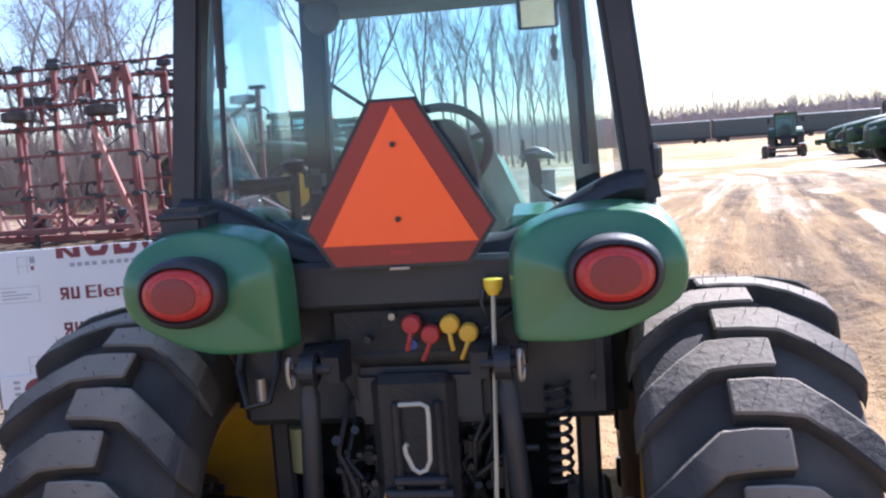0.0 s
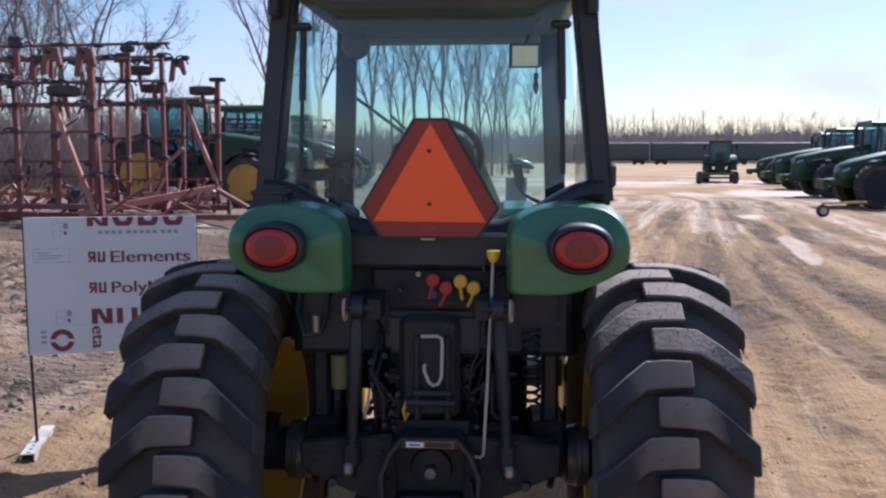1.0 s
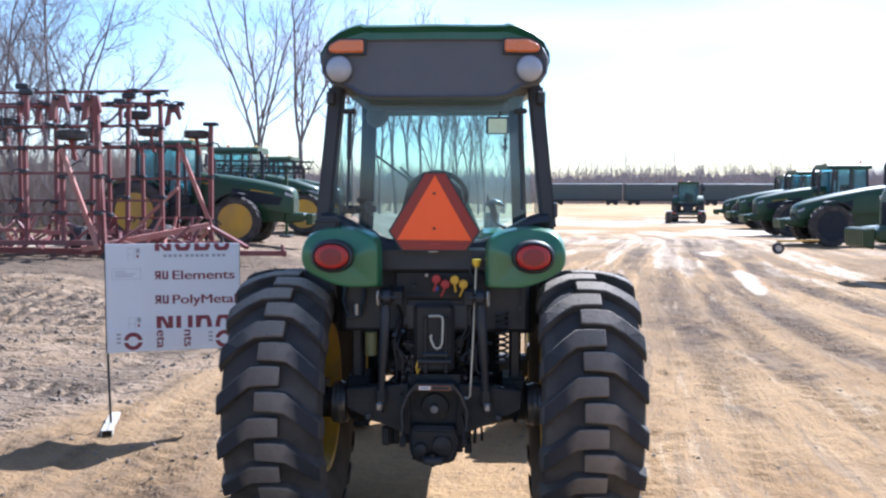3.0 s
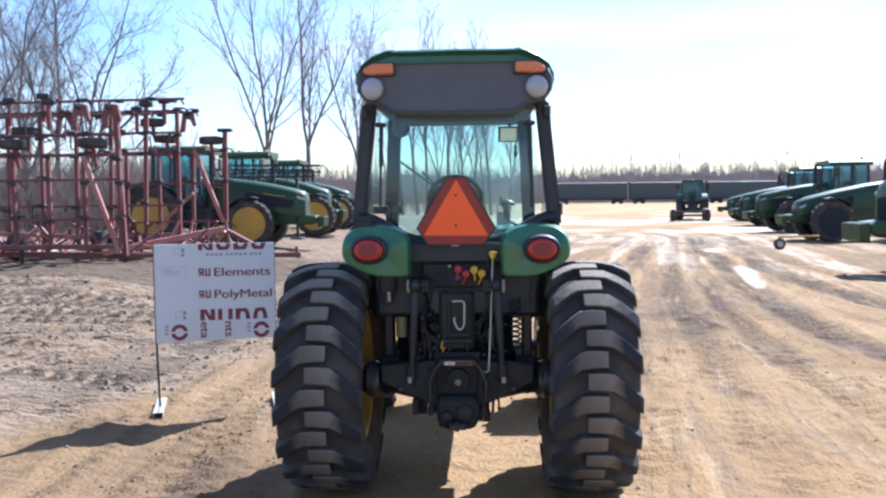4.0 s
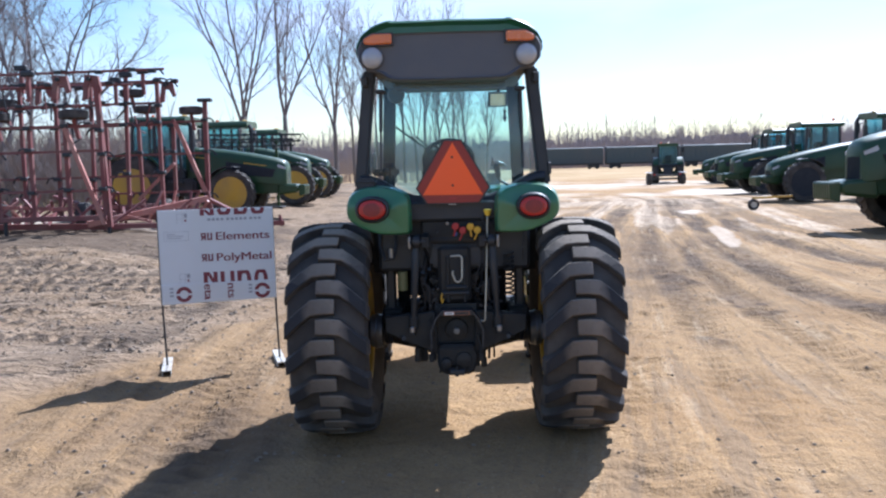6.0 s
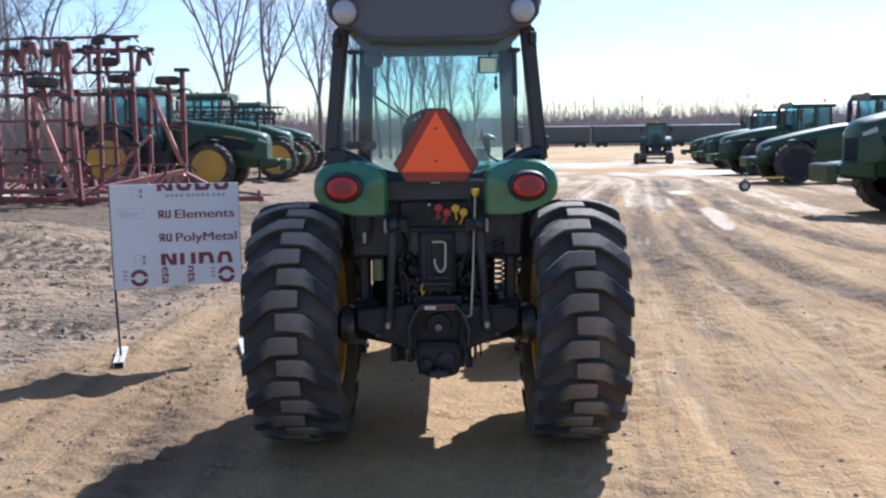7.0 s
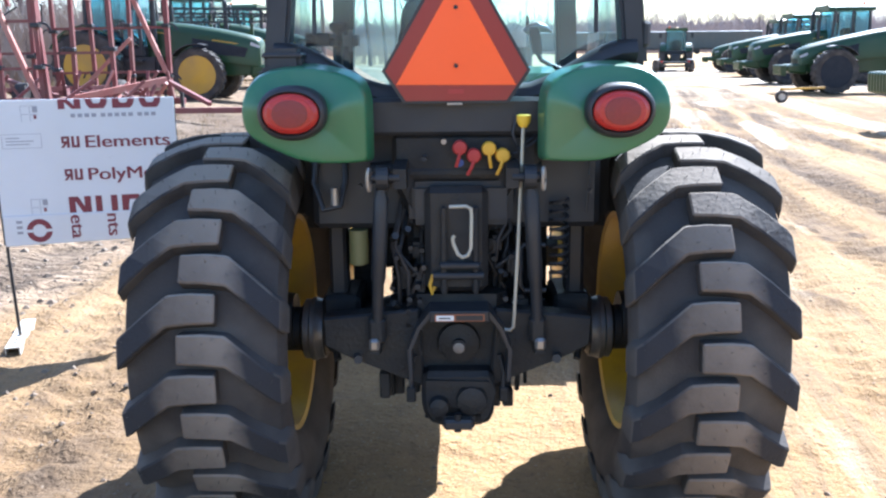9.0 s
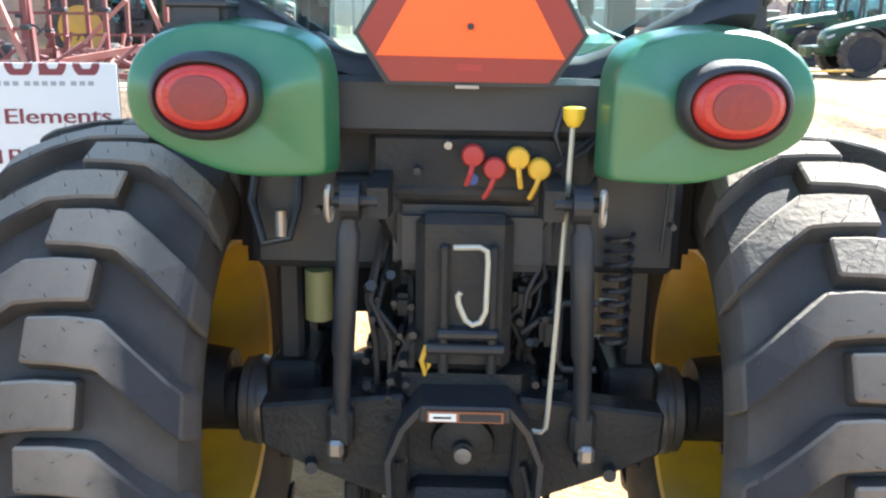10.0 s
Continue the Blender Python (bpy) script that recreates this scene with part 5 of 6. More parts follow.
part("drawbar_hanger", box(-0.10, 0.105, 2.05, 2.12, 0.42, 0.60, 0.01), M_CAST, tractor)
for sx in (-1, 1):
    part("hanging_chain", sweep([(sx * 0.135, 1.98, 0.66), (sx * 0.15, 1.98, 0.60), (sx * 0.148, 1.98, 0.54)], 0.008, 6), M_GREY, tractor)
    part("toggle", box(sx * 0.135, sx * 0.165, 1.97, 1.99, 0.50, 0.55, 0.004), M_CAST, tractor)
# dark plates added to block daylight between axle and cab, with gaps left open
for x0, x1, z0, z1 in ((-0.38, -0.298, 0.63, 1.20), (-0.298, -0.14, 0.838, 1.20), (-0.238, -0.14, 0.60, 0.838), (-0.298, -0.238, 0.62, 0.706), (0.14, 0.332, 0.62, 1.22), (0.332, 0.42, 1.04, 1.24), (0.332, 0.42, 0.63, 0.76)):
    part("block_plate", box(x0, x1, 2.44, 2.48, z0, z1, 0.008), M_UNDERSIDE, tractor)
# bolts, unions, hoses and wires crowded round the case
rng = random.Random(77)
for k in range(46):
    sx = rng.choice((-1, 1))
    x, z = sx * rng.uniform(0.10, 0.22), rng.uniform(0.60, 1.04)
    y = rng.uniform(2.0, 2.12)
    if k % 3 == 0:
        part("hex_union", cyl((x, y + 0.05, z), (x + rng.uniform(-0.03, 0.03), y - 0.01, z + rng.uniform(0.02, 0.05)), rng.uniform(0.008, 0.014), seg=6), rng.choice((M_GREY, M_CAST, M_GREY)), tractor)
    else:
        part("bolt", cyl((x, y - 0.012, z), (x, y + 0.05, z), rng.uniform(0.006, 0.010), seg=6), rng.choice((M_GREY, M_CAST, M_GREY, M_GREY)), tractor)
for k in range(13):
    sx = rng.choice((-1, 1))
    x0, z0, x1, z1 = sx * rng.uniform(0.08, 0.20), rng.uniform(1.02, 1.2), sx * rng.uniform(0.09, 0.20), rng.uniform(0.6, 0.88)
    y = rng.uniform(2.02, 2.13)
    part("hydraulic_hose", sweep([(x0, y + 0.06, z0), (x0 + rng.uniform(-0.04, 0.04), y, z0 * 0.7 + z1 * 0.3), ((x0 + x1) / 2 + rng.uniform(-0.05, 0.05), y - 0.015, (z0 + z1) / 2), (x1 + rng.uniform(-0.03, 0.03), y, z0 * 0.25 + z1 * 0.75), (x1, y + 0.05, z1)], rng.uniform(0.005, 0.010), 7), rng.choice((M_BLACK, M_RUBBER, M_CAST)), tractor, smooth=True)
for sx, x, z, w, h in ((-1, 0.17, 0.90, 0.05, 0.09), (-1, 0.20, 0.79, 0.06, 0.05), (1, 0.19, 0.93, 0.05, 0.07), (1, 0.205, 0.80, 0.055, 0.06), (-1, 0.13, 0.985, 0.045, 0.05), (1, 0.125, 1.0, 0.04, 0.06)):
    part("valve_body", box(sx * x - w / 2, sx * x + w / 2, 2.06, 2.16, z - h / 2, z + h / 2, 0.012, seg=2), M_CAST, tractor, smooth=40)
for k in range(15):
    sx = rng.choice((-1, 1))
    x, y = sx * rng.uniform(0.05, 0.24), rng.uniform(2.02, 2.24)
    z = 0.43 + 0.42 * max(0, abs(x) - 0.1) + rng.uniform(-0.02, 0.05)
    if k % 2:
        part("chain_end", sweep([(x, y, z + 0.12), (x + rng.uniform(-0.02, 0.02), y - 0.01, z + 0.05), (x + rng.uniform(-0.02, 0.02), y, z)], rng.uniform(0.005, 0.010), 6), M_CAST, tractor)
    else:
        part("bracket_tab", box(x - 0.018, x + 0.018, y - 0.02, y + 0.02, z, z + rng.uniform(0.06, 0.12), 0.006), M_CAST, tractor)
part("wire_loom", sweep([(0.30, 2.06, 1.40), (0.24, 2.02, 1.33), (0.18, 2.01, 1.30), (0.15, 2.03, 1.25)], 0.004, 6), M_BLACK, tractor)
ORIGIN = Vector((0, 0, 0))


# Printed panel on a light stand beside the tractor
def sign_stand():
    base = Vector((-2.53, 3.975, 0))
    e = thing("sign_board", (base.x, base.y, 0), "white printed panel on two thin black legs standing in the mud", "sign")
    e.rotation_euler = (0, 0, math.atan2(0.257, 0.915))
    W = 0.95

    def slab(name, x0, x1, z0, z1, y0, y1, m, lean=0.0, label=""):
        return part(name, prism([(x0, z0), (x1, z0 + lean), (x1, z1), (x0, z1)], "y", y0, y1, bevel=0.002), m, e, label)

    upper = slab("panel", 0.0, W, 0.735, 1.372, -0.012, 0.0, M_BOARD, 0.005, "white panel with dark red print")
    lower = slab("lower_panel", 0.004, W, 0.573, 0.742, -0.020, -0.0125, M_BOARD, 0.012, "white panel strip with sideways print")
    part("edge", box(-0.006, 0.0, -0.014, 0.004, 0.58, 1.374), M_BLACK, e)
    for x in (0.004, W - 0.004):
        leg = part("leg", sweep([(x, 0.008, 1.36), (x, 0.008, 0.5), (x + 0.012, 0.0, 0.03)], 0.009, 8), M_BLACK, e, "thin black steel leg")
        foot = prism([(-0.038, 0.0), (-0.031, 0.0), (-0.031, 0.040), (0.031, 0.040), (0.031, 0.0), (0.038, 0.0), (0.038, 0.047), (-0.038, 0.047)], "y", -0.24, 0.30)
        foot.transform(Matrix.Translation((x + 0.01, 0.0, 0.012)) @ Matrix.Rotation(radians(2), 4, "Z"))
        f = part("foot", foot, M_WHITESTEEL, e, "chipped white steel channel foot")
        for k in range(4):
            h = cyl((0, -0.21 + 0.06 * k, 0.0465), (0, -0.21 + 0.06 * k, 0.0485), 0.011, seg=8)
            h.transform(Matrix.Translation((x + 0.01, 0.0, 0.012)) @ Matrix.Rotation(radians(2), 4, "Z"))
            part("bolt_hole", h, M_BLACK, f)

    def mark(x0, x1, z0, z1, m=M_PRINT, y=-0.0128, on=upper):
        part("print_bar", box(x0, x1, y - 0.0006, y + 0.0006, z0, z1), m, on)

    up = Matrix.Rotation(radians(90), 4, "X")

    def word(text, x, z, size, m=M_PRINT, on=upper, y=-0.0132, wide=1.0, turn=0.0):
        for k, dx in enumerate((0, 0.0022, 0.0044)):
            lettering(text, size, m, on, Matrix.Translation((x, y - 0.0003 * k, z)) @ up @ Matrix.Rotation(radians(turn), 4, "Z") @ Matrix.Translation((dx, 0, 0)) @ Matrix.Diagonal((wide, 1, 1, 1)))

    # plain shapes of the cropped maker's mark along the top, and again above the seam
    def arch(x, z0, z1, up):
        """Half of a broad rounded letter, open towards the crop."""
        c = (x + 0.058, z0 if up else z1)
        h, turn = z1 - z0, 1 if up else -1
        outer = [(c[0] + 0.058 * math.cos(a), c[1] + turn * h * min(1.0, 1.25 * math.sin(a))) for a in [math.pi * k / 14 for k in range(15)]]
        inner = [(c[0] + 0.024 * math.cos(a), c[1] + turn * (h - 0.028) * min(1.0, 1.25 * math.sin(a))) for a in [math.pi * k / 14 for k in range(14, -1, -1)]]
        part("print_arch", prism(outer + inner, "y", -0.0134, -0.0124), M_PRINT, upper)

    for x0, z1, z0, low in ((0.345, 1.371, 1.318, True), (0.35, 0.835, 0.745, False)):
        for k in range(4):
            x = x0 + 0.14 * k
            if k == 0 or (k == 1 and not low):
                mark(x, x + 0.034, z0, z1)
                mark(x + 0.082, x + 0.116, z0, z1)
            else:
                arch(x, z0, z1, not low)
            if k == 0:
                part("print_bar", prism([(x + 0.02, z1), (x + 0.05, z1), (x + 0.10, z0), (x + 0.07, z0)], "y", -0.0140, -0.0130), M_PRINT, upper)
            elif k == 2:
                mark(x, x + 0.034, z0, z1, y=-0.0136)
    for k in range(12):
        mark(0.405 + 0.036 * k + (0.012 if k > 3 else 0) + (0.012 if k > 8 else 0), 0.405 + 0.036 * k + 0.024 + (0.012 if k > 3 else 0) + (0.012 if k > 8 else 0), 1.272, 1.292, M_PRINTGREY)
    for z in (1.108, 0.928):
        mark(0.372, 0.386, z, z + 0.062)
        mark(0.345, 0.386, z + 0.050, z + 0.062)
        mark(0.345, 0.386, z + 0.024, z + 0.036)
        mark(0.345, 0.357, z + 0.024, z + 0.062)
        part("print_bar", prism([(0.340, z), (0.355, z), (0.375, z + 0.026), (0.360, z + 0.026)], "y", -0.0134, -0.0124), M_PRINT, upper)
        mark(0.396, 0.410, z, z + 0.062)
        mark(0.424, 0.438, z, z + 0.062)
        mark(0.396, 0.438, z, z + 0.013)
    word("Elements", 0.458, 1.106, 0.096, wide=1.30)
    word("PolyMetal", 0.458, 0.926, 0.096, wide=1.24)
    for a in ((0.045, 0.245, 1.188, 1.190), (0.045, 0.245, 1.112, 1.114), (0.045, 0.047, 1.112, 1.190), (0.243, 0.245, 1.112, 1.190)):
        mark(*a, M_PRINTGREY)
    for k, w in enumerate((0.07, 0.14, 0.12)):
        mark(0.065, 0.065 + w, 1.165 - 0.017 * k, 1.170 - 0.017 * k, M_PRINTGREY)
    for z in (1.30, 0.79):
        for i, j in ((0, 0), (1, 0), (0, 1), (1, 1)):
            mark(0.155 + 0.045 * i, 0.157 + 0.045 * i, z - 0.045 * j, z + 0.04 - 0.045 * j, M_PRINTGREY)
            mark(0.155 + 0.045 * i, 0.195 + 0.045 * i, z + 0.038 - 0.045 * j, z + 0.040 - 0.045 * j, M_PRINTGREY)
        mark(0.215, 0.240, z + 0.005, z + 0.036, M_PRINTGREY)
        mark(0.218, 0.232, z - 0.03, z - 0.01)
    for cx in (0.185, 0.835):
        ring = lathe([(-0.0006, 0.066), (-0.0006, 0.036), (0.0006, 0.036), (0.0006, 0.066)], (cx, -0.0208, 0.655), 26, axis="y", close=True)
        part("print_ring", ring, M_PRINT, lower)
        for s in (-1, 1):
            part("print_gap", box(cx + s * 0.05 - 0.018, cx + s * 0.05 + 0.018, -0.0222, -0.0214, 0.647, 0.663), M_BOARD, lower)
    word("eta", 0.352, 0.738, 0.098, on=lower, y=-0.0210, wide=1.12, turn=-90)
    word("nts", 0.545, 0.738, 0.098, on=lower, y=-0.0210, wide=1.12, turn=-90)
    for x in (0.07, 0.72):
        for k in range(3):
            mark(x, x + 0.03, 0.64 + 0.03 * k, 0.655 + 0.03 * k, M_PRINTGREY, -0.0208, lower)
    return e


sign_stand()


# Folded red field cultivator
def cultivator():
    gz = 0.26
    e = thing("field_cultivator", (-9, 19, gz), "faded red folded field cultivator with small black wheels", "farm implement")
    global ORIGIN
    ORIGIN = Vector((-9, 19, gz))
    rng = random.Random(4)

    def shank(x, y, z, flip):
        pts = [(x, y, z), (x + flip * 0.10, y - 0.02, z + 0.05), (x + flip * 0.22, y - 0.02, z + 0.02), (x + flip * 0.30, y, z - 0.10)]
        part("spring_shank", sweep(pts, 0.024, 5), M_BLACK, e)
        part("shank_clamp", box(x - 0.09, x + 0.09, y - 0.08, y + 0.08, z - 0.045, z + 0.045, 0.012), M_BLACK, e)

    def wing(x0, x1, y, z0, z1, posts, rails, skew=0.0):
        for i in range(posts):
            x = x0 + (x1 - x0) * i / (posts - 1)
            part("upright", bar((x, y, z0), (x + rng.uniform(-0.05, 0.05), y + skew, z1 + (0.12 if i == posts - 1 else 0)), 0.09), M_RED, e)
            for z in rails[1:]:
                shank(x + rng.uniform(-0.03, 0.03), y - 0.05, z + rng.uniform(-0.1, 0.1), rng.choice((-1, 1)))
        for k, z in enumerate(rails):
            part("rail", bar((x0 - 0.1, y - 0.07 + skew * (z - z0) / (z1 - z0), z), (x1 + 0.05, y - 0.07 + skew * (z - z0) / (z1 - z0), z + 0.02), 0.11 if k == 0 else 0.06), M_RED, e)

    def wheel(x, y, z, r=0.33):
        w = part("gauge_wheel", lathe([(-0.09, 0.18), (-0.11, 0.26), (-0.08, r), (0.08, r), (0.11, 0.26), (0.09, 0.18)], (x, y, z), 24, axis="z"), M_RUBBER, e, "small black wheel folded flat", smooth=40)
        part("wheel_hub", lathe([(-0.07, 0.18), (-0.03, 0.06), (-0.10, 0.04), (0.10, 0.04), (0.03, 0.06), (0.07, 0.18)], (x, y, z), 16, axis="z"), M_RED, w)
        part("wheel_arm", bar((x, y, z - 0.10), (x + 0.05, y + 0.1, z - 0.55), 0.08), M_RED, e)

    # near wing and tall stacked frame behind it
    wing(-13.6, -8.52, 16.9, 0.62, 2.85, 7, (0.66, 1.30, 2.22, 2.80))
    part("main_post", bar((-8.46, 16.95, 0.45), (-8.62, 17.0, 3.95), 0.115), M_RED, e)
    part("brace", bar((-9.33, 16.8, 2.78), (-8.52, 16.8, 0.52), 0.09), M_REDPALE, e, "pale red diagonal brace")
    wing(-14.2, -7.9, 19.0, 0.5, 4.0, 8, (0.55, 1.6, 2.9, 3.45, 4.0), 0.1)
    wing(-10.35, -7.48, 21.5, 0.55, 3.2, 4, (0.6, 1.12, 2.2, 3.1))
    part("tall_post", bar((-7.48, 21.45, 0.5), (-7.46, 21.5, 3.75), 0.11), M_RED, e)
    part("post_cap", box(-7.66, -7.26, 21.4, 21.6, 3.66, 3.76, 0.02), M_BLACK, e)
    part("brace", bar((-8.30, 21.35, 3.12), (-7.52, 21.35, 1.12), 0.10), M_REDPALE, e, "pale red diagonal brace")
    part("brace", bar((-8.35, 21.3, 1.95), (-9.4, 21.2, 0.95), 0.08), M_REDPALE, e)
    for x, y, z in ((-10.96, 16.8, 3.07), (-9.10, 16.8, 3.08), (-11.9, 19.0, 3.55), (-9.51, 21.4, 3.95), (-9.19, 21.6, 3.50), (-7.87, 21.5, 3.43)):
        wheel(x, y, z)
    for x, y, z in ((-9.49, 17.0, 3.86), (-8.55, 21.5, 4.10), (-10.9, 19.0, 3.95), (-8.75, 17.0, 3.85)):
        h = part("hinge_bracket", prism([(x - 0.20, z - 0.45), (x - 0.06, z - 0.40), (x - 0.02, z - 0.06), (x + 0.10, z - 0.08), (x + 0.20, z - 0.28), (x + 0.27, z - 0.22), (x + 0.20, z + 0.12), (x - 0.1, z + 0.16)], "y", y - 0.05, y + 0.05), M_RED, e, "red folding hinge bracket")
        part("hinge_pin", cyl((x, y - 0.12, z + 0.05), (x, y + 0.12, z + 0.05), 0.05, seg=12), M_BLACK, h)
    for x0, x1, y, z in ((-13.5, -8.0, 17.6, 3.78), (-13.2, -7.7, 19.0, 4.28), (-10.2, -8.2, 21.5, 4.2), (-13.4, -8.8, 18.2, 3.35)):
        part("cross_tube", cyl((x0, y, z), (x1, y, z + 0.04), 0.036, seg=10), M_RED, e)
        for k in range(7):
            shank(x0 + (x1 - x0) * (k + rng.random()) / 7, y, z + rng.uniform(-0.05, 0.1), rng.choice((-1, 1)))
    for x, y, z in ((-10.37, 17.3, 4.05), (-9.16, 21.4, 4.5), (-10.0, 21.5, 4.3), (-11.4, 19, 4.4), (-12.3, 19, 4.3), (-8.7, 19, 4.15)):
        part("post_stub", bar((x, y, z - 0.6), (x, y, z), 0.09), M_RED, e)
        part("stub_head", box(x - 0.16, x + 0.16, y - 0.08, y + 0.08, z - 0.02, z + 0.12, 0.03), M_BLACK, e)
    for k in range(26):
        x, y, z = rng.uniform(-13, -8.2), rng.choice((17.0, 17.6, 19.0, 20.2)), rng.uniform(2.7, 4.1)
        part("hanging_tine", sweep([(x, y, z), (x + rng.uniform(-0.12, 0.12), y, z - rng.uniform(0.15, 0.4)), (x + rng.uniform(-0.3, 0.3), y, z - rng.uniform(0.35, 0.6))], 0.02, 5), rng.choice((M_BLACK, M_BLACK, M_RED)), e)
    # low centre frame and hitch tongue
    for a, b, w, m in (((-9.15, 17.3, 0.5), (-6.8, 19.2, 1.0), 0.14, M_REDPALE), ((-13.5, 17.5, 0.5), (-8.4, 17.6, 0.42), 0.14, M_RED), ((-13, 19.5, 0.55), (-6.6, 19.8, 0.5), 0.14, M_RED), ((-10.4, 18, 0.85), (-7.6, 21, 0.8), 0.1, M_REDPALE), ((-10.6, 20.8, 0.75), (-6.7, 18.6, 0.55), 0.1, M_RED), ((-8.5, 17.1, 0.45), (-4.7, 18.6, 0.35), 0.12, M_RED), ((-6.8, 19.4, 0.95), (-5.6, 18.4, 0.5), 0.09, M_RED), ((-12.6, 18.2, 0.95), (-9.4, 19.4, 0.75), 0.09, M_REDPALE), ((-11.5, 20.5, 1.1), (-8.9, 18.3, 0.7), 0.09, M_RED)):
        part("frame_tube", bar(a, b, w), m, e)
    part("hitch_jack", bar((-4.75, 18.55, 0.02 + gz), (-4.8, 18.6, 0.55), 0.07), M_RED, e)
    for k in range(70):
        x, y = -13.4 + 0.095 * k, 17.7 + rng.uniform(-0.6, 2.9)
        part("folded_arm", bar((x, y, 0.5), (x + rng.uniform(-0.7, 0.7), y + rng.uniform(-0.5, 0.8), rng.uniform(0.6, 1.25)), 0.06), rng.choice((M_RED, M_REDPALE, M_RED)), e)
    for x, y in ((-12, 18.6), (-9.8, 18.6), (-8.2, 20)):
        part("carrying_wheel", lathe([(-0.12, 0.2), (-0.14, 0.30), (-0.10, 0.37), (0.10, 0.37), (0.14, 0.30), (0.12, 0.2)], (x, y, 0.36 + gz), 24), M_RUBBER, e, smooth=40)
    for x, y in ((-13.5, 17.0), (-11.0, 17.0), (-8.5, 17.0), (-9.0, 21.4), (-7.6, 21.4), (-6.6, 19.6)):
        part("stand_leg", bar((x, y, gz - 0.03), (x, y, 0.7), 0.07), M_BLACK, e)
    ORIGIN = Vector((0, 0, 0))


cultivator()


# Large row-crop tractors, built once and parked in two rows
def big_tractor(at, turn, size, reach, axle, label, dip=0.0, rim_paint=M_YELLOW_BIG):
    """reach: how far the nose, and axle: how far the front wheels, stand forward of the plain pattern."""
    e = thing("row_crop_tractor", at, label, "tractor", "parked tractors", turn, size)
    fx, nx = 1.5 + axle, reach

    def wheel(kind, x, y, r, w, rim_r):
        s = 1 if y > 0 else -1
        t = part(kind + "_tyre", lathe([(-w * 0.42, rim_r), (-w * 0.5, r * 0.80), (-w * 0.44, r * 0.93), (-w * 0.2, r * 0.955), (w * 0.2, r * 0.955), (w * 0.44, r * 0.93), (w * 0.5, r * 0.80), (w * 0.42, rim_r)], (x, y, r), 40, axis="y"), M_RUBBER, e, smooth=40)
        bm = bmesh.new()
        n = 22
        for i in range(n * 2):
            a = i * math.pi / n
            h = 1 if i % 2 else -1
            ring = []
            for u, da in ((0.02, 0.05), (0.47, -0.09)):
                rr = r * (1.0 if u < 0.1 else 0.965)
                ring.append([(x + q * math.sin(a + da + dd), y + h * u * w, r + q * math.cos(a + da + dd)) for dd, q in ((-0.045, r * 0.94), (-0.03, rr), (0.03, rr), (0.045, r * 0.94))])
            loft(ring, bm)
        tagged(part("tread", bm, M_RUBBER, t), kind="stuff")
        d = part(kind + "_rim", lathe([(s * w * 0.44, rim_r * 1.03), (s * w * 0.46, rim_r), (s * w * 0.26, rim_r * 0.93), (s * w * 0.16, rim_r * 0.84), (s * w * 0.13, rim_r * 0.50), (s * w * 0.30, rim_r * 0.44), (s * w * 0.32, rim_r * 0.30), (s * w * 0.24, rim_r * 0.26), (s * w * 0.26, 0.05), (-s * w * 0.4, 0.05), (-s * w * 0.42, rim_r)], (x, y, r), 40, axis="y"), rim_paint, e, "dished wheel rim", smooth=40)
        for k in range(10):
            a = k * math.tau / 10
            part("wheel_bolt", cyl((x + rim_r * 0.62 * math.cos(a), y + s * w * 0.22, r + rim_r * 0.62 * math.sin(a)), (x + rim_r * 0.62 * math.cos(a), y + s * w * 0.26, r + rim_r * 0.62 * math.sin(a)), 0.025, seg=6), M_BLACK, d)

    for s in (-1, 1):
        wheel("rear", -1.5, s * 1.02, 1.02, 0.52, 0.60)
        wheel("front", fx, s * 0.98, 0.77, 0.44, 0.52)
        part("front_mudguard", loft([[(fx + r * math.sin(a), s * 0.98 + v, 0.77 + r * math.cos(a)) for v, r in ((-0.24, 0.84), (0.24, 0.84), (0.24, 0.87), (-0.24, 0.87))] for a in [(-0.9 + 0.2 * i) for i in range(7)]]), M_BLACK, e)
        part("rear_mudguard", loft([[(-1.5 + r * math.sin(a), s * (0.74 + v), 1.02 + r * math.cos(a)) for v, r in ((0, 1.10), (0.42, 1.10), (0.42, 1.15), (0, 1.16))] for a in [(-1.1 + 0.25 * i) for i in range(9)]]), M_GREEN_OLD, e)
        part("side_grille", prism([(0.75 + nx, 1.38), (2.25 + nx, 1.25), (2.35 + nx, 1.50 - dip), (0.75 + nx, 1.80 - 0.4 * dip)], "y", s * 0.462, s * 0.476), M_SEAT, e)
        part("yellow_stripe", prism([(0.2, 1.97), (2.0 + nx, 1.62 - dip), (2.1 + nx, 1.63 - dip), (0.2, 2.0)], "y", s * 0.452, s * 0.466), M_YELLOW_BIG, e)
        part("headlamp", prism([(2.40 + nx, 1.58 - dip), (2.66 + nx, 1.50 - dip), (2.665 + nx, 1.57 - dip), (2.44 + nx, 1.67 - dip)], "y", s * 0.20, s * 0.425), M_WHITELENS, e)
        part("fuel_tank", box(-0.75, 0.45, s * 0.55, s * 0.95, 0.72, 1.28, 0.08, seg=2), M_BLACK, e)
        for k in range(3):
            part("step", box(-0.35, 0.1, s * 0.95, s * 1.22, 0.55 + 0.3 * k, 0.59 + 0.3 * k), M_BLACK, e)
        m = part("door_mirror", box(-0.05, 0.02, s * 1.10, s * 1.32, 2.55, 2.95, 0.02), M_BLACK, e)
        part("mirror_arm", cyl((-0.02, s * 0.82, 2.92), (-0.02, s * 1.15, 2.90), 0.02, seg=6), M_BLACK, m)
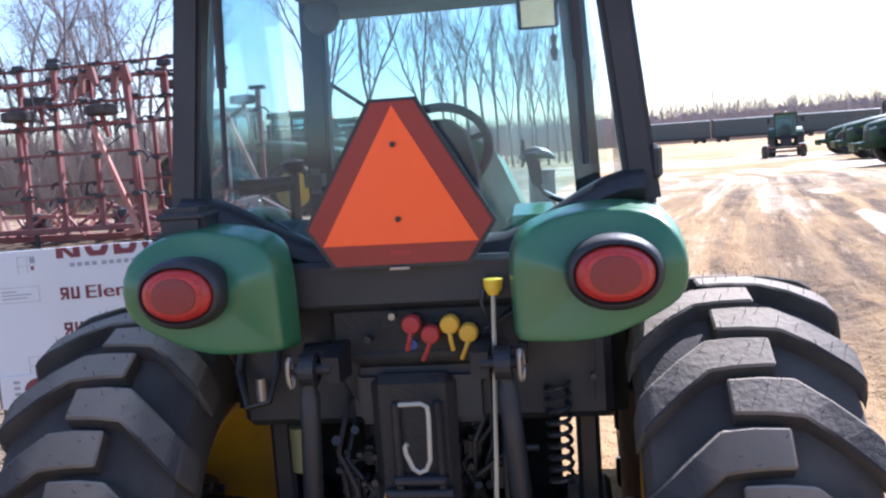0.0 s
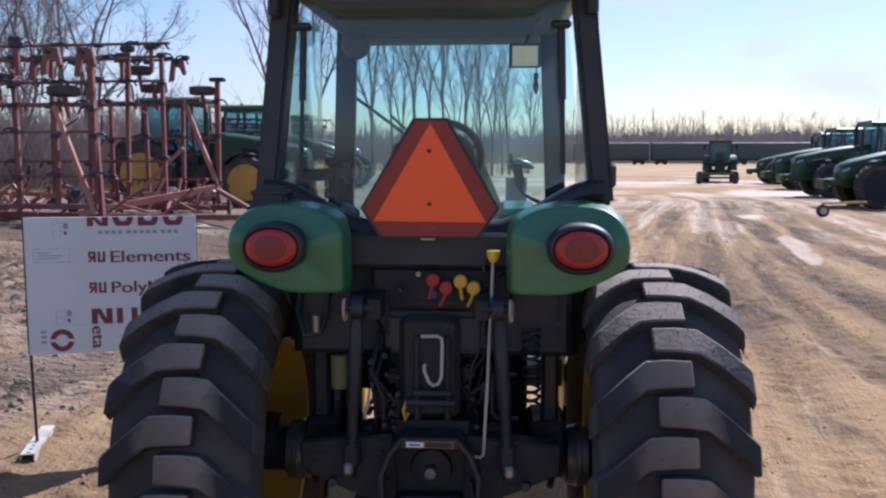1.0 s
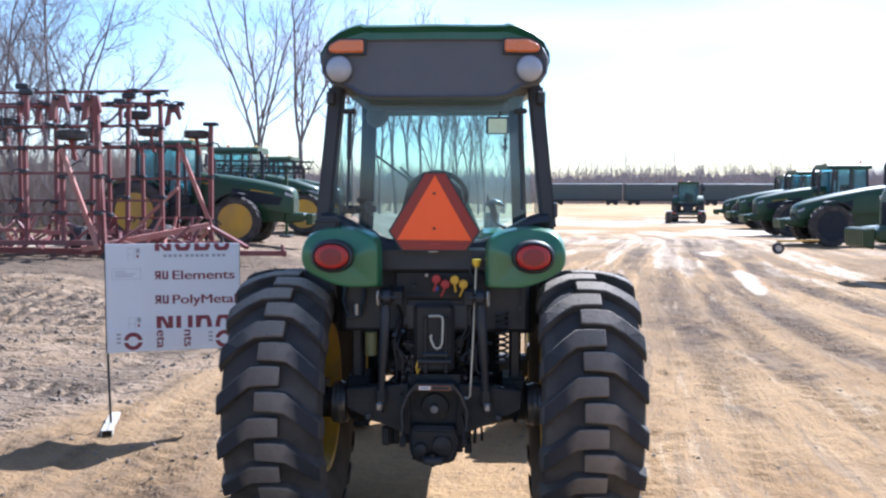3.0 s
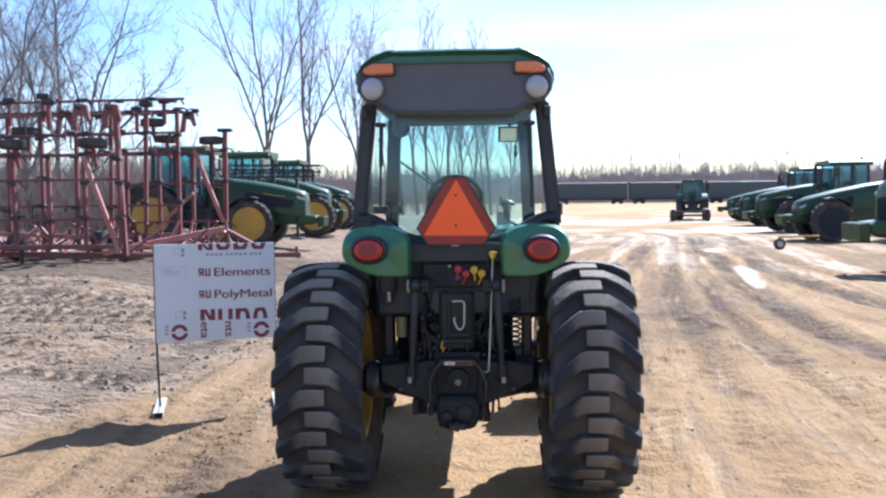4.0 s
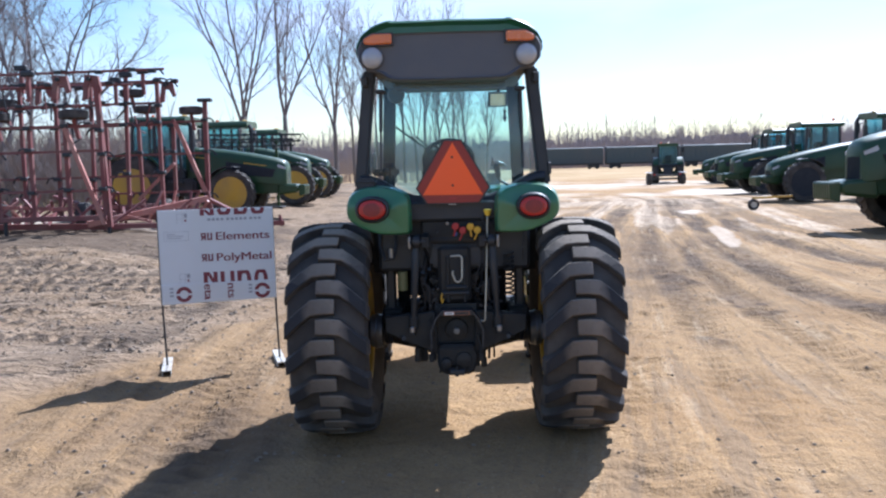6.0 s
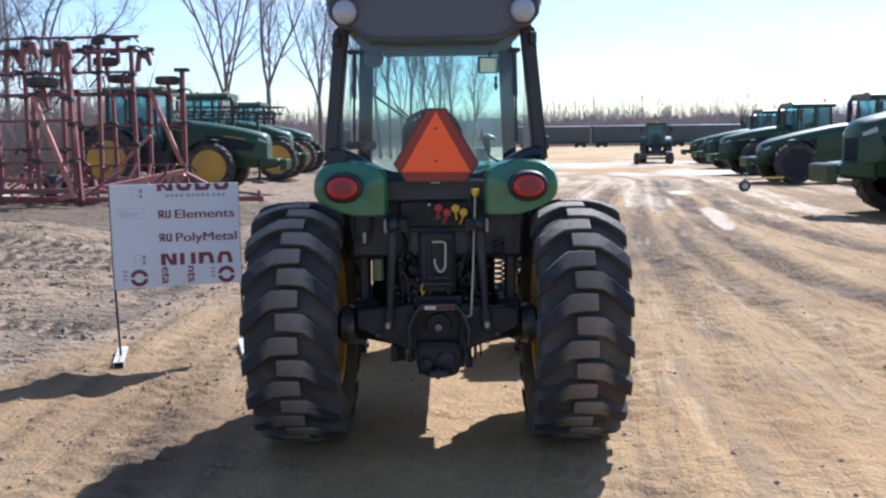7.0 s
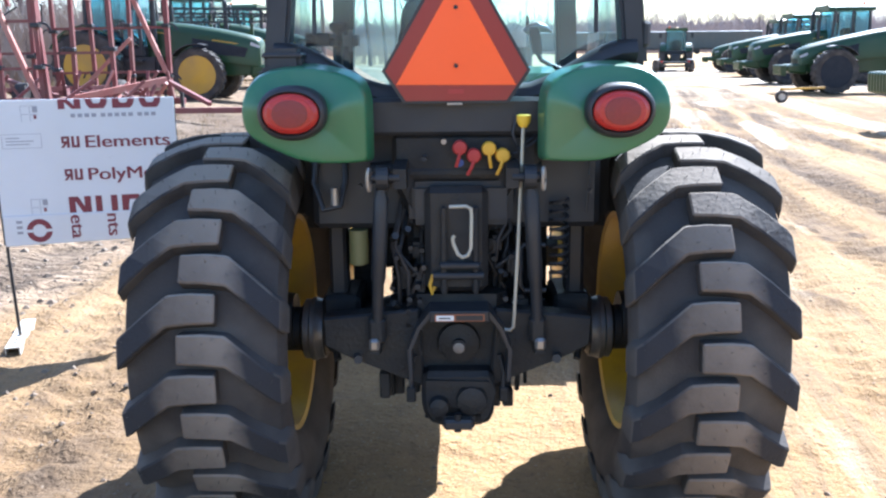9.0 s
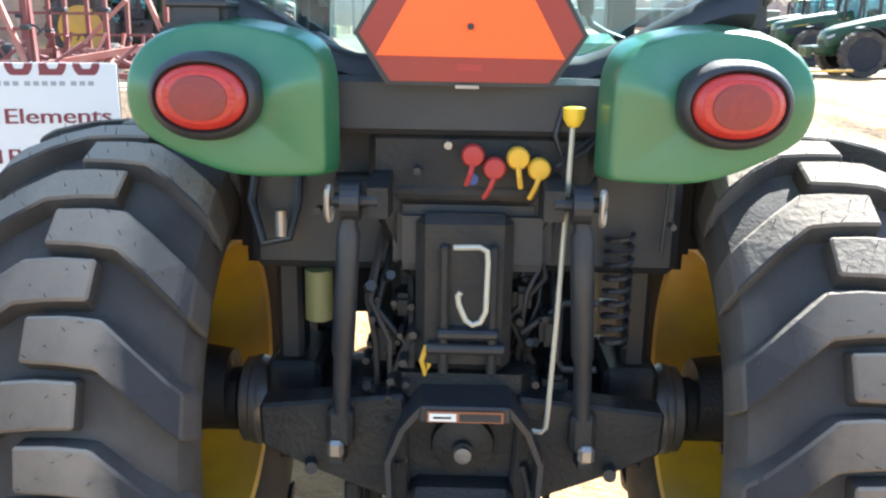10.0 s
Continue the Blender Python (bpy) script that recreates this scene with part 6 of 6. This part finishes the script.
        for x0, x1, z1 in ((-0.02, -0.10, 3.08), (-0.85, -0.85, 3.08), (-1.62, -1.55, 3.08)):
            part("cab_post", bar((x0, s * 0.78, 1.45), (x1, s * 0.76, z1), 0.09), M_BLACK, e)
        part("cab_side_glass", prism([(-1.6, 1.62), (-0.02, 1.55), (-0.1, 3.05), (-1.55, 3.05)], "y", s * 0.775, s * 0.785), G_BIG, e)
        part("roof_lamp", box(0.04, 0.10, s * 0.45, s * 0.68, 3.12, 3.20, 0.01), M_WHITELENS, e)
    hood = []
    for x, t, w in ((0.02, 2.30, 0.46), (0.9 + 0.4 * nx, 2.19 - 0.3 * dip, 0.47), (1.7 + 0.7 * nx, 2.04 - 0.6 * dip, 0.465), (2.3 + nx, 1.87 - 0.85 * dip, 0.445), (2.58 + nx, 1.79 - dip, 0.42), (2.65 + nx, 1.74 - dip, 0.40), (2.69 + nx, 1.64 - dip, 0.36)):
        lo = 1.22 - 0.24 * max(0, (x - 1.2) / (1.48 + nx))
        hood.append([(x, -w, lo), (x, -w, t - 0.30), (x, -w * 0.93, t - 0.14), (x, -w * 0.72, t - 0.035), (x, -w * 0.3, t + 0.012), (x, w * 0.3, t + 0.012), (x, w * 0.72, t - 0.035), (x, w * 0.93, t - 0.14), (x, w, t - 0.30), (x, w, lo)])
    part("hood", loft(hood), M_GREEN_OLD, e, "green sloping hood", smooth=35)
    part("nose_grille", box(2.60 + nx, 2.69 + nx, -0.30, 0.30, 0.95, 1.50 - dip, 0.03), M_SEAT, e)
    part("frame_rail", box(-1.9, 2.5 + nx, -0.36, 0.36, 0.72, 1.27, 0.04), M_GREEN_OLD, e)
    part("front_support", prism([(2.35 + nx, 0.66), (3.05 + nx, 0.74), (3.12 + nx, 0.90), (3.05 + nx, 1.0), (2.4 + nx, 1.05)], "y", -0.42, 0.42, bevel=0.07), M_GREEN_OLD, e, "green front weight bracket")
    for k in range(8):
        part("weight", prism([(3.08 + nx, 0.62), (3.28 + nx, 0.66), (3.30 + nx, 0.98), (3.08 + nx, 1.0)], "y", -0.40 + 0.1 * k, -0.31 + 0.1 * k, bevel=0.025), M_GREEN_OLD, e)
    for a in (-1, 1):
        part("axle_beam", cyl((fx if a > 0 else -1.5, -0.95, 0.9 if a < 0 else 0.72), (fx if a > 0 else -1.5, 0.95, 0.9 if a < 0 else 0.72), 0.14, seg=12), M_GREEN_OLD, e)
    part("cab_base", box(-1.7, 0.05, -0.78, 0.78, 1.25, 1.58, 0.06), M_BLACK, e)
    part("cab_front_glass", prism([(-0.75, 1.60), (0.75, 1.60), (0.72, 3.05), (-0.72, 3.05)], "x", -0.06, -0.05), G_BIG, e)
    part("cab_rear_glass", prism([(-0.75, 1.60), (0.75, 1.60), (0.72, 3.05), (-0.72, 3.05)], "x", -1.60, -1.59), G_BIG, e)
    part("cab_roof", loft([[(x, y * w, z) for x, y in ((-1.75, -0.85), (-1.75, 0.85), (0.18, 0.82), (0.18, -0.82))] for z, w in ((3.04, 0.94), (3.09, 1.0), (3.20, 0.99), (3.27, 0.86))]), M_GREEN_OLD, e, "green cab roof")
    part("operator_seat", box(-1.2, -0.75, -0.28, 0.28, 1.6, 2.35, 0.08, seg=2), M_SEAT, e)
    part("exhaust_pipe", sweep([(0.30, -0.62, 1.5), (0.30, -0.62, 2.95), (0.22, -0.62, 3.12)], [0.09, 0.08, 0.06], 12), M_BLACK, e)
    part("intake_pipe", cyl((0.45, 0.52, 1.9), (0.45, 0.52, 2.75), 0.07, seg=12), M_BLACK, e)
    part("beacon", lathe([(0, 0.06), (0.13, 0.055), (0.16, 0.02)], (-1.35, 0.55, 3.26), 14, axis="z"), M_BEACON, e, "orange beacon", smooth=40)
    part("aerial_dome", lathe([(0, 0.13), (0.08, 0.12), (0.12, 0.04)], (-0.1, 0, 3.24), 16, axis="z"), M_YELLOW_BIG, e, smooth=40)
    part("rear_hitch", box(-2.35, -1.85, -0.35, 0.35, 0.6, 1.3, 0.05), M_BLACK, e)
    return e


first = big_tractor((-9.13, 25.0, 0.22), 0, 0.99, 0.58, 0.12, "large green row-crop tractor with yellow wheels parked in a row")
short = big_tractor((-9.25, 33.0, 0.24), 0, 1.06, -0.30, 0.50, "dark green tractor with short nose and yellow front wheels")
copy_thing(short, pose(-9.75, 41.0, 0.24, 0, 0, -2))
low = big_tractor((15.15, 30.4, -0.02), 180, 1.0, 1.15, 1.35, "large dark green tractor with long sloping hood parked in row", 0.27, M_SEAT)
tall = big_tractor((11.95, 16.2, -0.02), 181, 1.15, 0.40, 0.30, "large dark green tractor with high straight hood parked in row", 0.02, M_SEAT)
for src, x, y, turn, size in ((tall, 15.37, 38.4, 180, 1.0), (tall, 17.1, 47.4, 181, 1.0), (low, 19.7, 57.4, 179, 1.0), (low, 24.0, 68, 180, 0.98)):
    parked = copy_thing(src, pose(x, y, -0.02, 0, 0, turn))
    parked.scale = (size, size, size)
far = copy_thing(first, pose(14.5, 62, -0.02, 0, 0, 77))
far.scale = (0.88, 0.88, 0.88)


# Folded spray boom standing on its frame between the parked tractors
def folded_boom(at):
    e = thing("folded_boom", at, "dark folded steel spray boom standing on a frame between tractors", "farm implement")
    for row, (y, z) in enumerate(((0.0, 2.62), (0.35, 2.80))):
        truss = part("boom_truss", bar((-1.9 + 0.4 * row, y, z), (2.1 + 0.2 * row, y, z - 0.06), 0.07), M_BLACK, e, "dark lattice boom")
        part("truss_tube", bar((-1.9 + 0.4 * row, y, z - 0.30), (2.1 + 0.2 * row, y, z - 0.30), 0.06), M_BLACK, truss)
        for k in range(11):
            x = -1.8 + 0.4 * row + 0.36 * k
            part("lattice", bar((x, y, z - 0.28), (x + 0.18, y, z - 0.02), 0.03), M_BLACK, truss)
            part("lattice", bar((x + 0.18, y, z - 0.02), (x + 0.36, y, z - 0.28), 0.03), M_BLACK, truss)
            part("nozzle", cyl((x, y - 0.05, z - 0.32), (x, y - 0.05, z - 0.46), 0.018, seg=6), M_BLACK, truss)
    for x in (-1.3, 0.0, 1.4):
        part("stand", bar((x, 0.17, 0.0), (x, 0.17, 2.6), 0.10), M_GREEN_OLD, e)
        part("foot", box(x - 0.2, x + 0.2, -0.2, 0.55, 0.0, 0.05, 0.01), M_BLACK, e)
        part("cradle", bar((x, -0.1, 2.30), (x, 0.5, 2.30), 0.09), M_BLACK, e)
    part("brace", bar((-1.3, 0.17, 0.4), (1.4, 0.17, 2.0), 0.07), M_GREEN_OLD, e)


folded_boom((-8.7, 29.4, ground_z(-8.7, 29.4) - 0.03))


# Low header trailer behind the far tractor
def trailer(at):
    e = thing("header_trailer", at, "low two-wheeled trailer behind a parked tractor", "trailer")
    for s in (-1, 1):
        t = part("tyre", lathe([(-0.14, 0.22), (-0.16, 0.33), (-0.1, 0.40), (0.1, 0.40), (0.16, 0.33), (0.14, 0.22)], (s * 1.15, 0, 0.40), 24), M_RUBBER, e, smooth=40)
        part("rim", lathe([(-0.12, 0.23), (-0.05, 0.1), (0.05, 0.1), (0.12, 0.23)], (s * 1.15, 0, 0.40), 18), M_LABEL, t)
        part("mudguard", box(s * 0.95, s * 1.35, -0.45, 0.45, 0.82, 0.87, 0.02), M_BOARD, e, "white mudguard")
        part("rail", bar((s * 0.45, -0.3, 0.62), (s * 0.35, 3.4, 0.62), 0.12), M_BLACK, e)
        part("tail_lamp", box(s * 0.8, s * 0.95, -0.5, -0.46, 0.68, 0.76), M_REDLENS, e)
    part("axle", box(-1.15, 1.15, -0.07, 0.07, 0.35, 0.48), M_BLACK, e)
    part("cross_beam", box(-1.0, 1.0, -0.4, -0.25, 0.58, 0.72, 0.02), M_BLACK, e)
    part("tongue", bar((0, 3.3, 0.62), (0, 4.6, 0.55), 0.12), M_RED, e)


trailer((13.35, 57.5, -0.02))


# Small jack wheel at the edge of the parked row
def jack_wheel(at, size):
    e = thing("jack_wheel", at, "small wheel with pale rim on a yellow stub", "wheel", size=size)
    t = part("tyre", lathe([(-0.10, 0.15), (-0.12, 0.22), (-0.07, 0.29), (0.07, 0.29), (0.12, 0.22), (0.10, 0.15)], (0, 0, 0.28), 24, axis="y"), M_RUBBER, e, smooth=40)
    part("rim", lathe([(-0.11, 0.16), (-0.04, 0.12), (0.0, 0.03), (0.04, 0.12), (0.11, 0.16)], (0, 0, 0.28), 20, axis="y"), M_WHITESTEEL, t, "pale steel rim")
    part("axle_stub", bar((0, 0.1, 0.62), (2.2, 0.6, 0.66), 0.10), M_YELLOW_BIG, e)
    part("fork", bar((0.0, 0.16, 0.28), (0.0, 0.16, 0.62), 0.07), M_YELLOW_BIG, e)


jack_wheel((9.15, 25.3, ground_z(9.15, 25.3)), 0.62)


# Bare trees
def branch_tree(seed, height, spread, leaders, fork, wobble, girth):
    """A leafless tree: a short trunk that forks into wandering leaders, with upturned limbs and many fine twigs."""
    rng = random.Random(seed)
    trunk, crown = bmesh.new(), bmesh.new()

    def grow(p, d, length, r, level, bm):
        n = (4, 8, 5, 4, 2)[level]
        pts, rs = [p], [r]
        for i in range(n):
            d = (d + Vector((rng.gauss(0, 1), rng.gauss(0, 1), rng.gauss(0, 0.5))) * (0.03 if level == 0 else wobble) + Vector((0, 0, 0.02 if level < 2 else 0.09))).normalized()
            p = p + d * length * rng.uniform(0.8, 1.2) / n
            pts.append(p)
            rs.append(max(0.006, r * (1 - (0.82 if level else 0.22) * (i + 1) / n)))
        sweep(pts, rs, (9, 7, 5, 3, 3)[level], bm)
        if level == 0:
            for k in range(leaders):
                side = Vector((math.cos(k * math.tau / leaders + rng.uniform(-0.5, 0.5)), math.sin(k * math.tau / leaders + rng.uniform(-0.5, 0.5)), 0))
                lean = rng.uniform(0.10, 0.34) * spread
                grow(pts[-1] - d * rng.uniform(0, 0.25) * length, (d + side * lean).normalized(), height * (1 - fork) * rng.uniform(0.72, 1.02), rs[-1] * rng.uniform(0.55, 0.80), 1, crown)
            return
        if level >= 4:
            return
        kids = (0, 15, 9, 6)[level]
        for k in range(kids):
            f = (0.10 if level == 1 else 0.2) + (0.9 if level == 1 else 0.8) * (k + rng.random()) / kids
            i = min(n - 1, int(f * n))
            q = pts[i].lerp(pts[i + 1], f * n - i)
            ax = (pts[i + 1] - pts[i]).normalized()
            side = ax.orthogonal().normalized()
            side.rotate(Matrix.Rotation(rng.uniform(0, math.tau), 3, ax))
            a = rng.uniform(0.35, 1.0) * spread
            grow(q, (ax * math.cos(a) + side * math.sin(a)).normalized(), length * rng.uniform(0.22, 0.44) * (1.15 - 0.55 * f), rs[i] * rng.uniform(0.36, 0.60), level + 1, crown)

    grow(Vector((0, 0, -0.2)), Vector((0, 0, 1)), height * fork, height * girth, 0, trunk)
    return trunk, crown


def plant(seed, height, spread, leaders, fork, wobble, at, label, bark=M_BARK, girth=0.0125):
    t, c = branch_tree(seed, height, spread, leaders, fork, wobble, girth)
    e = thing("bare_tree", at, label, "tree", "bare trees behind the yard")
    part("trunk", t, bark, e, smooth=True)
    tagged(part("crown", c, M_TWIG if bark is M_BARK else bark, e), kind="stuff")
    return e


T1 = plant(1, 18, 0.90, 3, 0.28, 0.09, (-12.5, 55, 0.1), "tall leafless tree forking into wandering grey limbs", M_BARK, 0.0105)
T2 = plant(2, 19, 0.90, 4, 0.27, 0.085, (-15.4, 55, 0.1), "tall leafless tree forking into wandering grey limbs", M_BARK, 0.0105)
T3 = plant(3, 15, 1.25, 4, 0.20, 0.17, (-20.3, 40, 0.2), "crooked spreading leafless tree with dark limbs", M_DARKBARK)
T4 = plant(5, 20, 0.62, 2, 0.34, 0.085, (-7.4, 80, 0), "slim tall leafless tree", M_BARK, 0.0085)
T6 = plant(14, 18, 0.70, 3, 0.24, 0.10, (-3.4, 83, 0), "slim leafless tree with several stems", M_BARK, 0.0075)
T5 = plant(9, 19, 0.55, 2, 0.50, 0.09, (-6.6, 82, 0), "slim tall leafless tree", M_BARK, 0.0075)
for src, x, y, turn, k in ((T3, -22.3, 38, 140, 1.05), (T1, -10.6, 65, 80, 1.0), (T6, -9.4, 72, 200, 1.0), (T4, -4.4, 80, 60, 1.0), (T6, -2.0, 81, 190, 0.95), (T4, -0.4, 85, 300, 0.85), (T4, -8.3, 75, 20, 1.05), (T6, -5.5, 84, 120, 1.05), (T5, -3.2, 86, 330, 0.9), (T6, -1.2, 88, 15, 0.8), (T1, -27, 50, 210, 1.0), (T3, -29, 44, 30, 1.2), (T2, 1.5, 92, 70, 0.7), (T4, -11.5, 82, 270, 0.9), (T2, -33, 56, 10, 1.0), (T3, 58.5, 250, 10, 1.05), (T3, 80.5, 250, 100, 1.15)):
    t = copy_thing(src, pose(x, y, 0, 0, 0, turn))
    t.scale = (k, k, k)


# Brush and woods, too many stems to count
def stems(name, count, seed, place, height, thick, material, label, twigs=5, lean=0.06):
    rng = random.Random(seed)
    bm_v, bm_f = [], []

    def stick(a, b, r0, r1):
        i = len(bm_v)
        for p, r in ((a, r0), (b, r1)):
            for k in range(3):
                bm_v.append((p[0] + r * math.cos(k * 2.094), p[1] + r * math.sin(k * 2.094), p[2]))
        for k in range(3):
            bm_f.append((i + k, i + (k + 1) % 3, i + 3 + (k + 1) % 3, i + 3 + k))

    for _ in range(count):
        x, y = place(rng)
        h = height * rng.uniform(0.55, 1.1) * (1.35 if rng.random() < 0.06 else 1)
        top = (x + rng.gauss(0, lean) * h, y + rng.gauss(0, lean) * h, h * (1 - lean))
        stick((x, y, -0.2), top, thick * h * 0.011, thick * h * 0.003)
        for k in range(twigs):
            f = rng.uniform(0.15, 0.95)
            p = tuple(a + (b - a) * f for a, b in zip((x, y, 0), top))
            w = h * rng.uniform(0.12, 0.34)
            stick(p, (p[0] + rng.gauss(0, 0.45) * w, p[1] + rng.gauss(0, 0.45) * w, p[2] + w * 0.9), thick * h * 0.004, thick * h * 0.0015)
    me = bpy.data.meshes.new(name)
    me.from_pydata(bm_v, [], bm_f)
    me.materials.append(material)
    return tagged(new(name, me), label, name.replace("_", " "), kind="stuff")


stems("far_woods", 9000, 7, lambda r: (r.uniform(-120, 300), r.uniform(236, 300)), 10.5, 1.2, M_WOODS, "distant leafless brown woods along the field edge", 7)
stems("brush", 4200, 8, lambda r: (r.uniform(-46, -14.5), r.uniform(34, 52)), 4.6, 0.7, M_BRUSH, "dense dead brush behind the parked machines", 9, 0.22)
stems("far_brush", 1500, 9, lambda r: (r.uniform(-40, 2), r.uniform(88, 110)), 2.6, 1.0, M_BRUSH, "leafless brush behind the yard", 7)
stems("dry_grass", 2500, 10, lambda r: (r.uniform(-24, -8.5), r.uniform(27, 37)), 0.55, 1.6, M_GRASS, "tan dry grass tufts", 5)
stems("weeds", 1100, 11, lambda r: (r.uniform(-15, -5.2), 14.2 + 7 * r.random()), 0.30, 1.8, M_GRASS, "low dead weeds round the folded implement", 5, 0.3)


# Freight wagons beyond the field
def wagon(at):
    e = thing("freight_wagon", at, "long dull green freight wagon standing beyond the field", "train wagon", "freight train")
    part("body", box(-8.6, 8.6, -1.5, 1.5, 1.25, 4.9, 0.08), M_WAGON, e)
    part("roof", prism([(-1.55, 4.9), (1.55, 4.9), (0.9, 5.06), (-0.9, 5.06)], "x", -8.65, 8.65), M_WAGON, e)
    for k in range(14):
        x = -8.3 + 16.6 * k / 13
        part("side_rib", box(x - 0.05, x + 0.05, -1.58, -1.5, 1.3, 4.85), M_WAGON, e)
    part("sill", box(-8.6, 8.6, -1.2, 1.2, 0.95, 1.25), M_BLACK, e)
    for s in (-1, 1):
        part("bogie", box(s * 6.4 - 1.3, s * 6.4 + 1.3, -1.1, 1.1, 0.45, 0.95, 0.05), M_BLACK, e)
        for q in (-0.9, 0.9):
            part("wheel", cyl((s * 6.4 + q, -0.85, 0.46), (s * 6.4 + q, 0.85, 0.46), 0.45, seg=16), M_BLACK, e)
    return e


W1 = wagon((22, 205, 0.0))
for k in range(1, 3):
    copy_thing(W1, pose(22 + 17.9 * k, 205, 0.0))


# The thickest part of the far woods, a ragged low bank behind the stems
def woods_bank():
    rng = random.Random(12)
    bm = bmesh.new()
    lo, hi = [], []
    for i in range(900):
        x = -160 + 0.6 * i
        h = 9.2 + 1.6 * noise.noise((x * 0.05, 3, 0)) + 0.9 * noise.noise((x * 0.4, 5, 0)) + rng.uniform(-0.9, 0.9)
        lo.append((x, h))
    for y in (304, 306):
        hi.append([[bm.verts.new((x, y, -1)) for x, h in lo], [bm.verts.new((x, y, h)) for x, h in lo]])
    (a0, a1), (b0, b1) = hi
    for i in range(len(lo) - 1):
        bm.faces.new((a0[i], a0[i + 1], a1[i + 1], a1[i]))
        bm.faces.new((a1[i], a1[i + 1], b1[i + 1], b1[i]))
    me = bpy.data.meshes.new("woods_backdrop")
    bm.to_mesh(me)
    bm.free()
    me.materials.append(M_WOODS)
    return tagged(new("woods_backdrop", me), "hazy brown bank of distant woods", "woods", kind="structure")


woods_bank()


# Loose clods and stones, thickest where the mud is churned
def clods():
    rng = random.Random(21)
    xs, ys, sizes = [], [], []
    for _ in range(4600):
        kind = rng.random()
        if kind < 0.42:
            x, y = rng.uniform(-9, -2.6), 4.6 + 9 * rng.random() ** 1.2
            s = 0.008 + 0.026 * rng.random() ** 3
        elif kind < 0.68:
            x, y = rng.uniform(0.9, 7), 0.5 + 13 * rng.random() ** 1.2
            s = 0.004 + 0.014 * rng.random() ** 4
        else:
            x, y = rng.choice((-2.52, -2.04, -1.7, -1.22)) + rng.gauss(0, 0.10) if kind < 0.88 else rng.uniform(-4, 2), rng.uniform(0.5, 7.5)
            s = 0.004 + 0.014 * rng.random() ** 4
        xs.append(x), ys.append(y), sizes.append(s)
    zs = lay(np.array(xs), np.array(ys))[0]
    v, f = [], []
    for x, y, z, s in zip(xs, ys, zs, sizes):
        i = len(v)
        a = rng.uniform(0, math.tau)
        for k in range(5):
            r = s * rng.uniform(0.7, 1.3)
            v.append((x + r * 1.3 * math.cos(a + k * 1.257), y + r * math.sin(a + k * 1.257), z + s * rng.uniform(-0.1, 0.2)))
        for k in range(3):
            r = s * rng.uniform(0.3, 0.7)
            v.append((x + r * math.cos(a + k * 2.094), y + r * math.sin(a + k * 2.094), z + s * rng.uniform(0.6, 1.0)))
        f += [(i + 5, i + 6, i + 7), (i, i + 1, i + 5), (i + 1, i + 2, i + 6), (i + 2, i + 3, i + 6), (i + 3, i + 4, i + 7), (i + 4, i, i + 5), (i + 1, i + 6, i + 5), (i + 3, i + 7, i + 6), (i + 4, i + 5, i + 7)]
    me = bpy.data.meshes.new("mud_clods")
    me.from_pydata(v, [], f)
    me.materials.append(mat("dry clod", (0.20, 0.15, 0.105), 0.95, vary=0.35, scale=1.5, bump=0.3))
    return tagged(new("mud_clods", me), "loose dry clods and stones on the mud", "clods", kind="stuff")


clods()
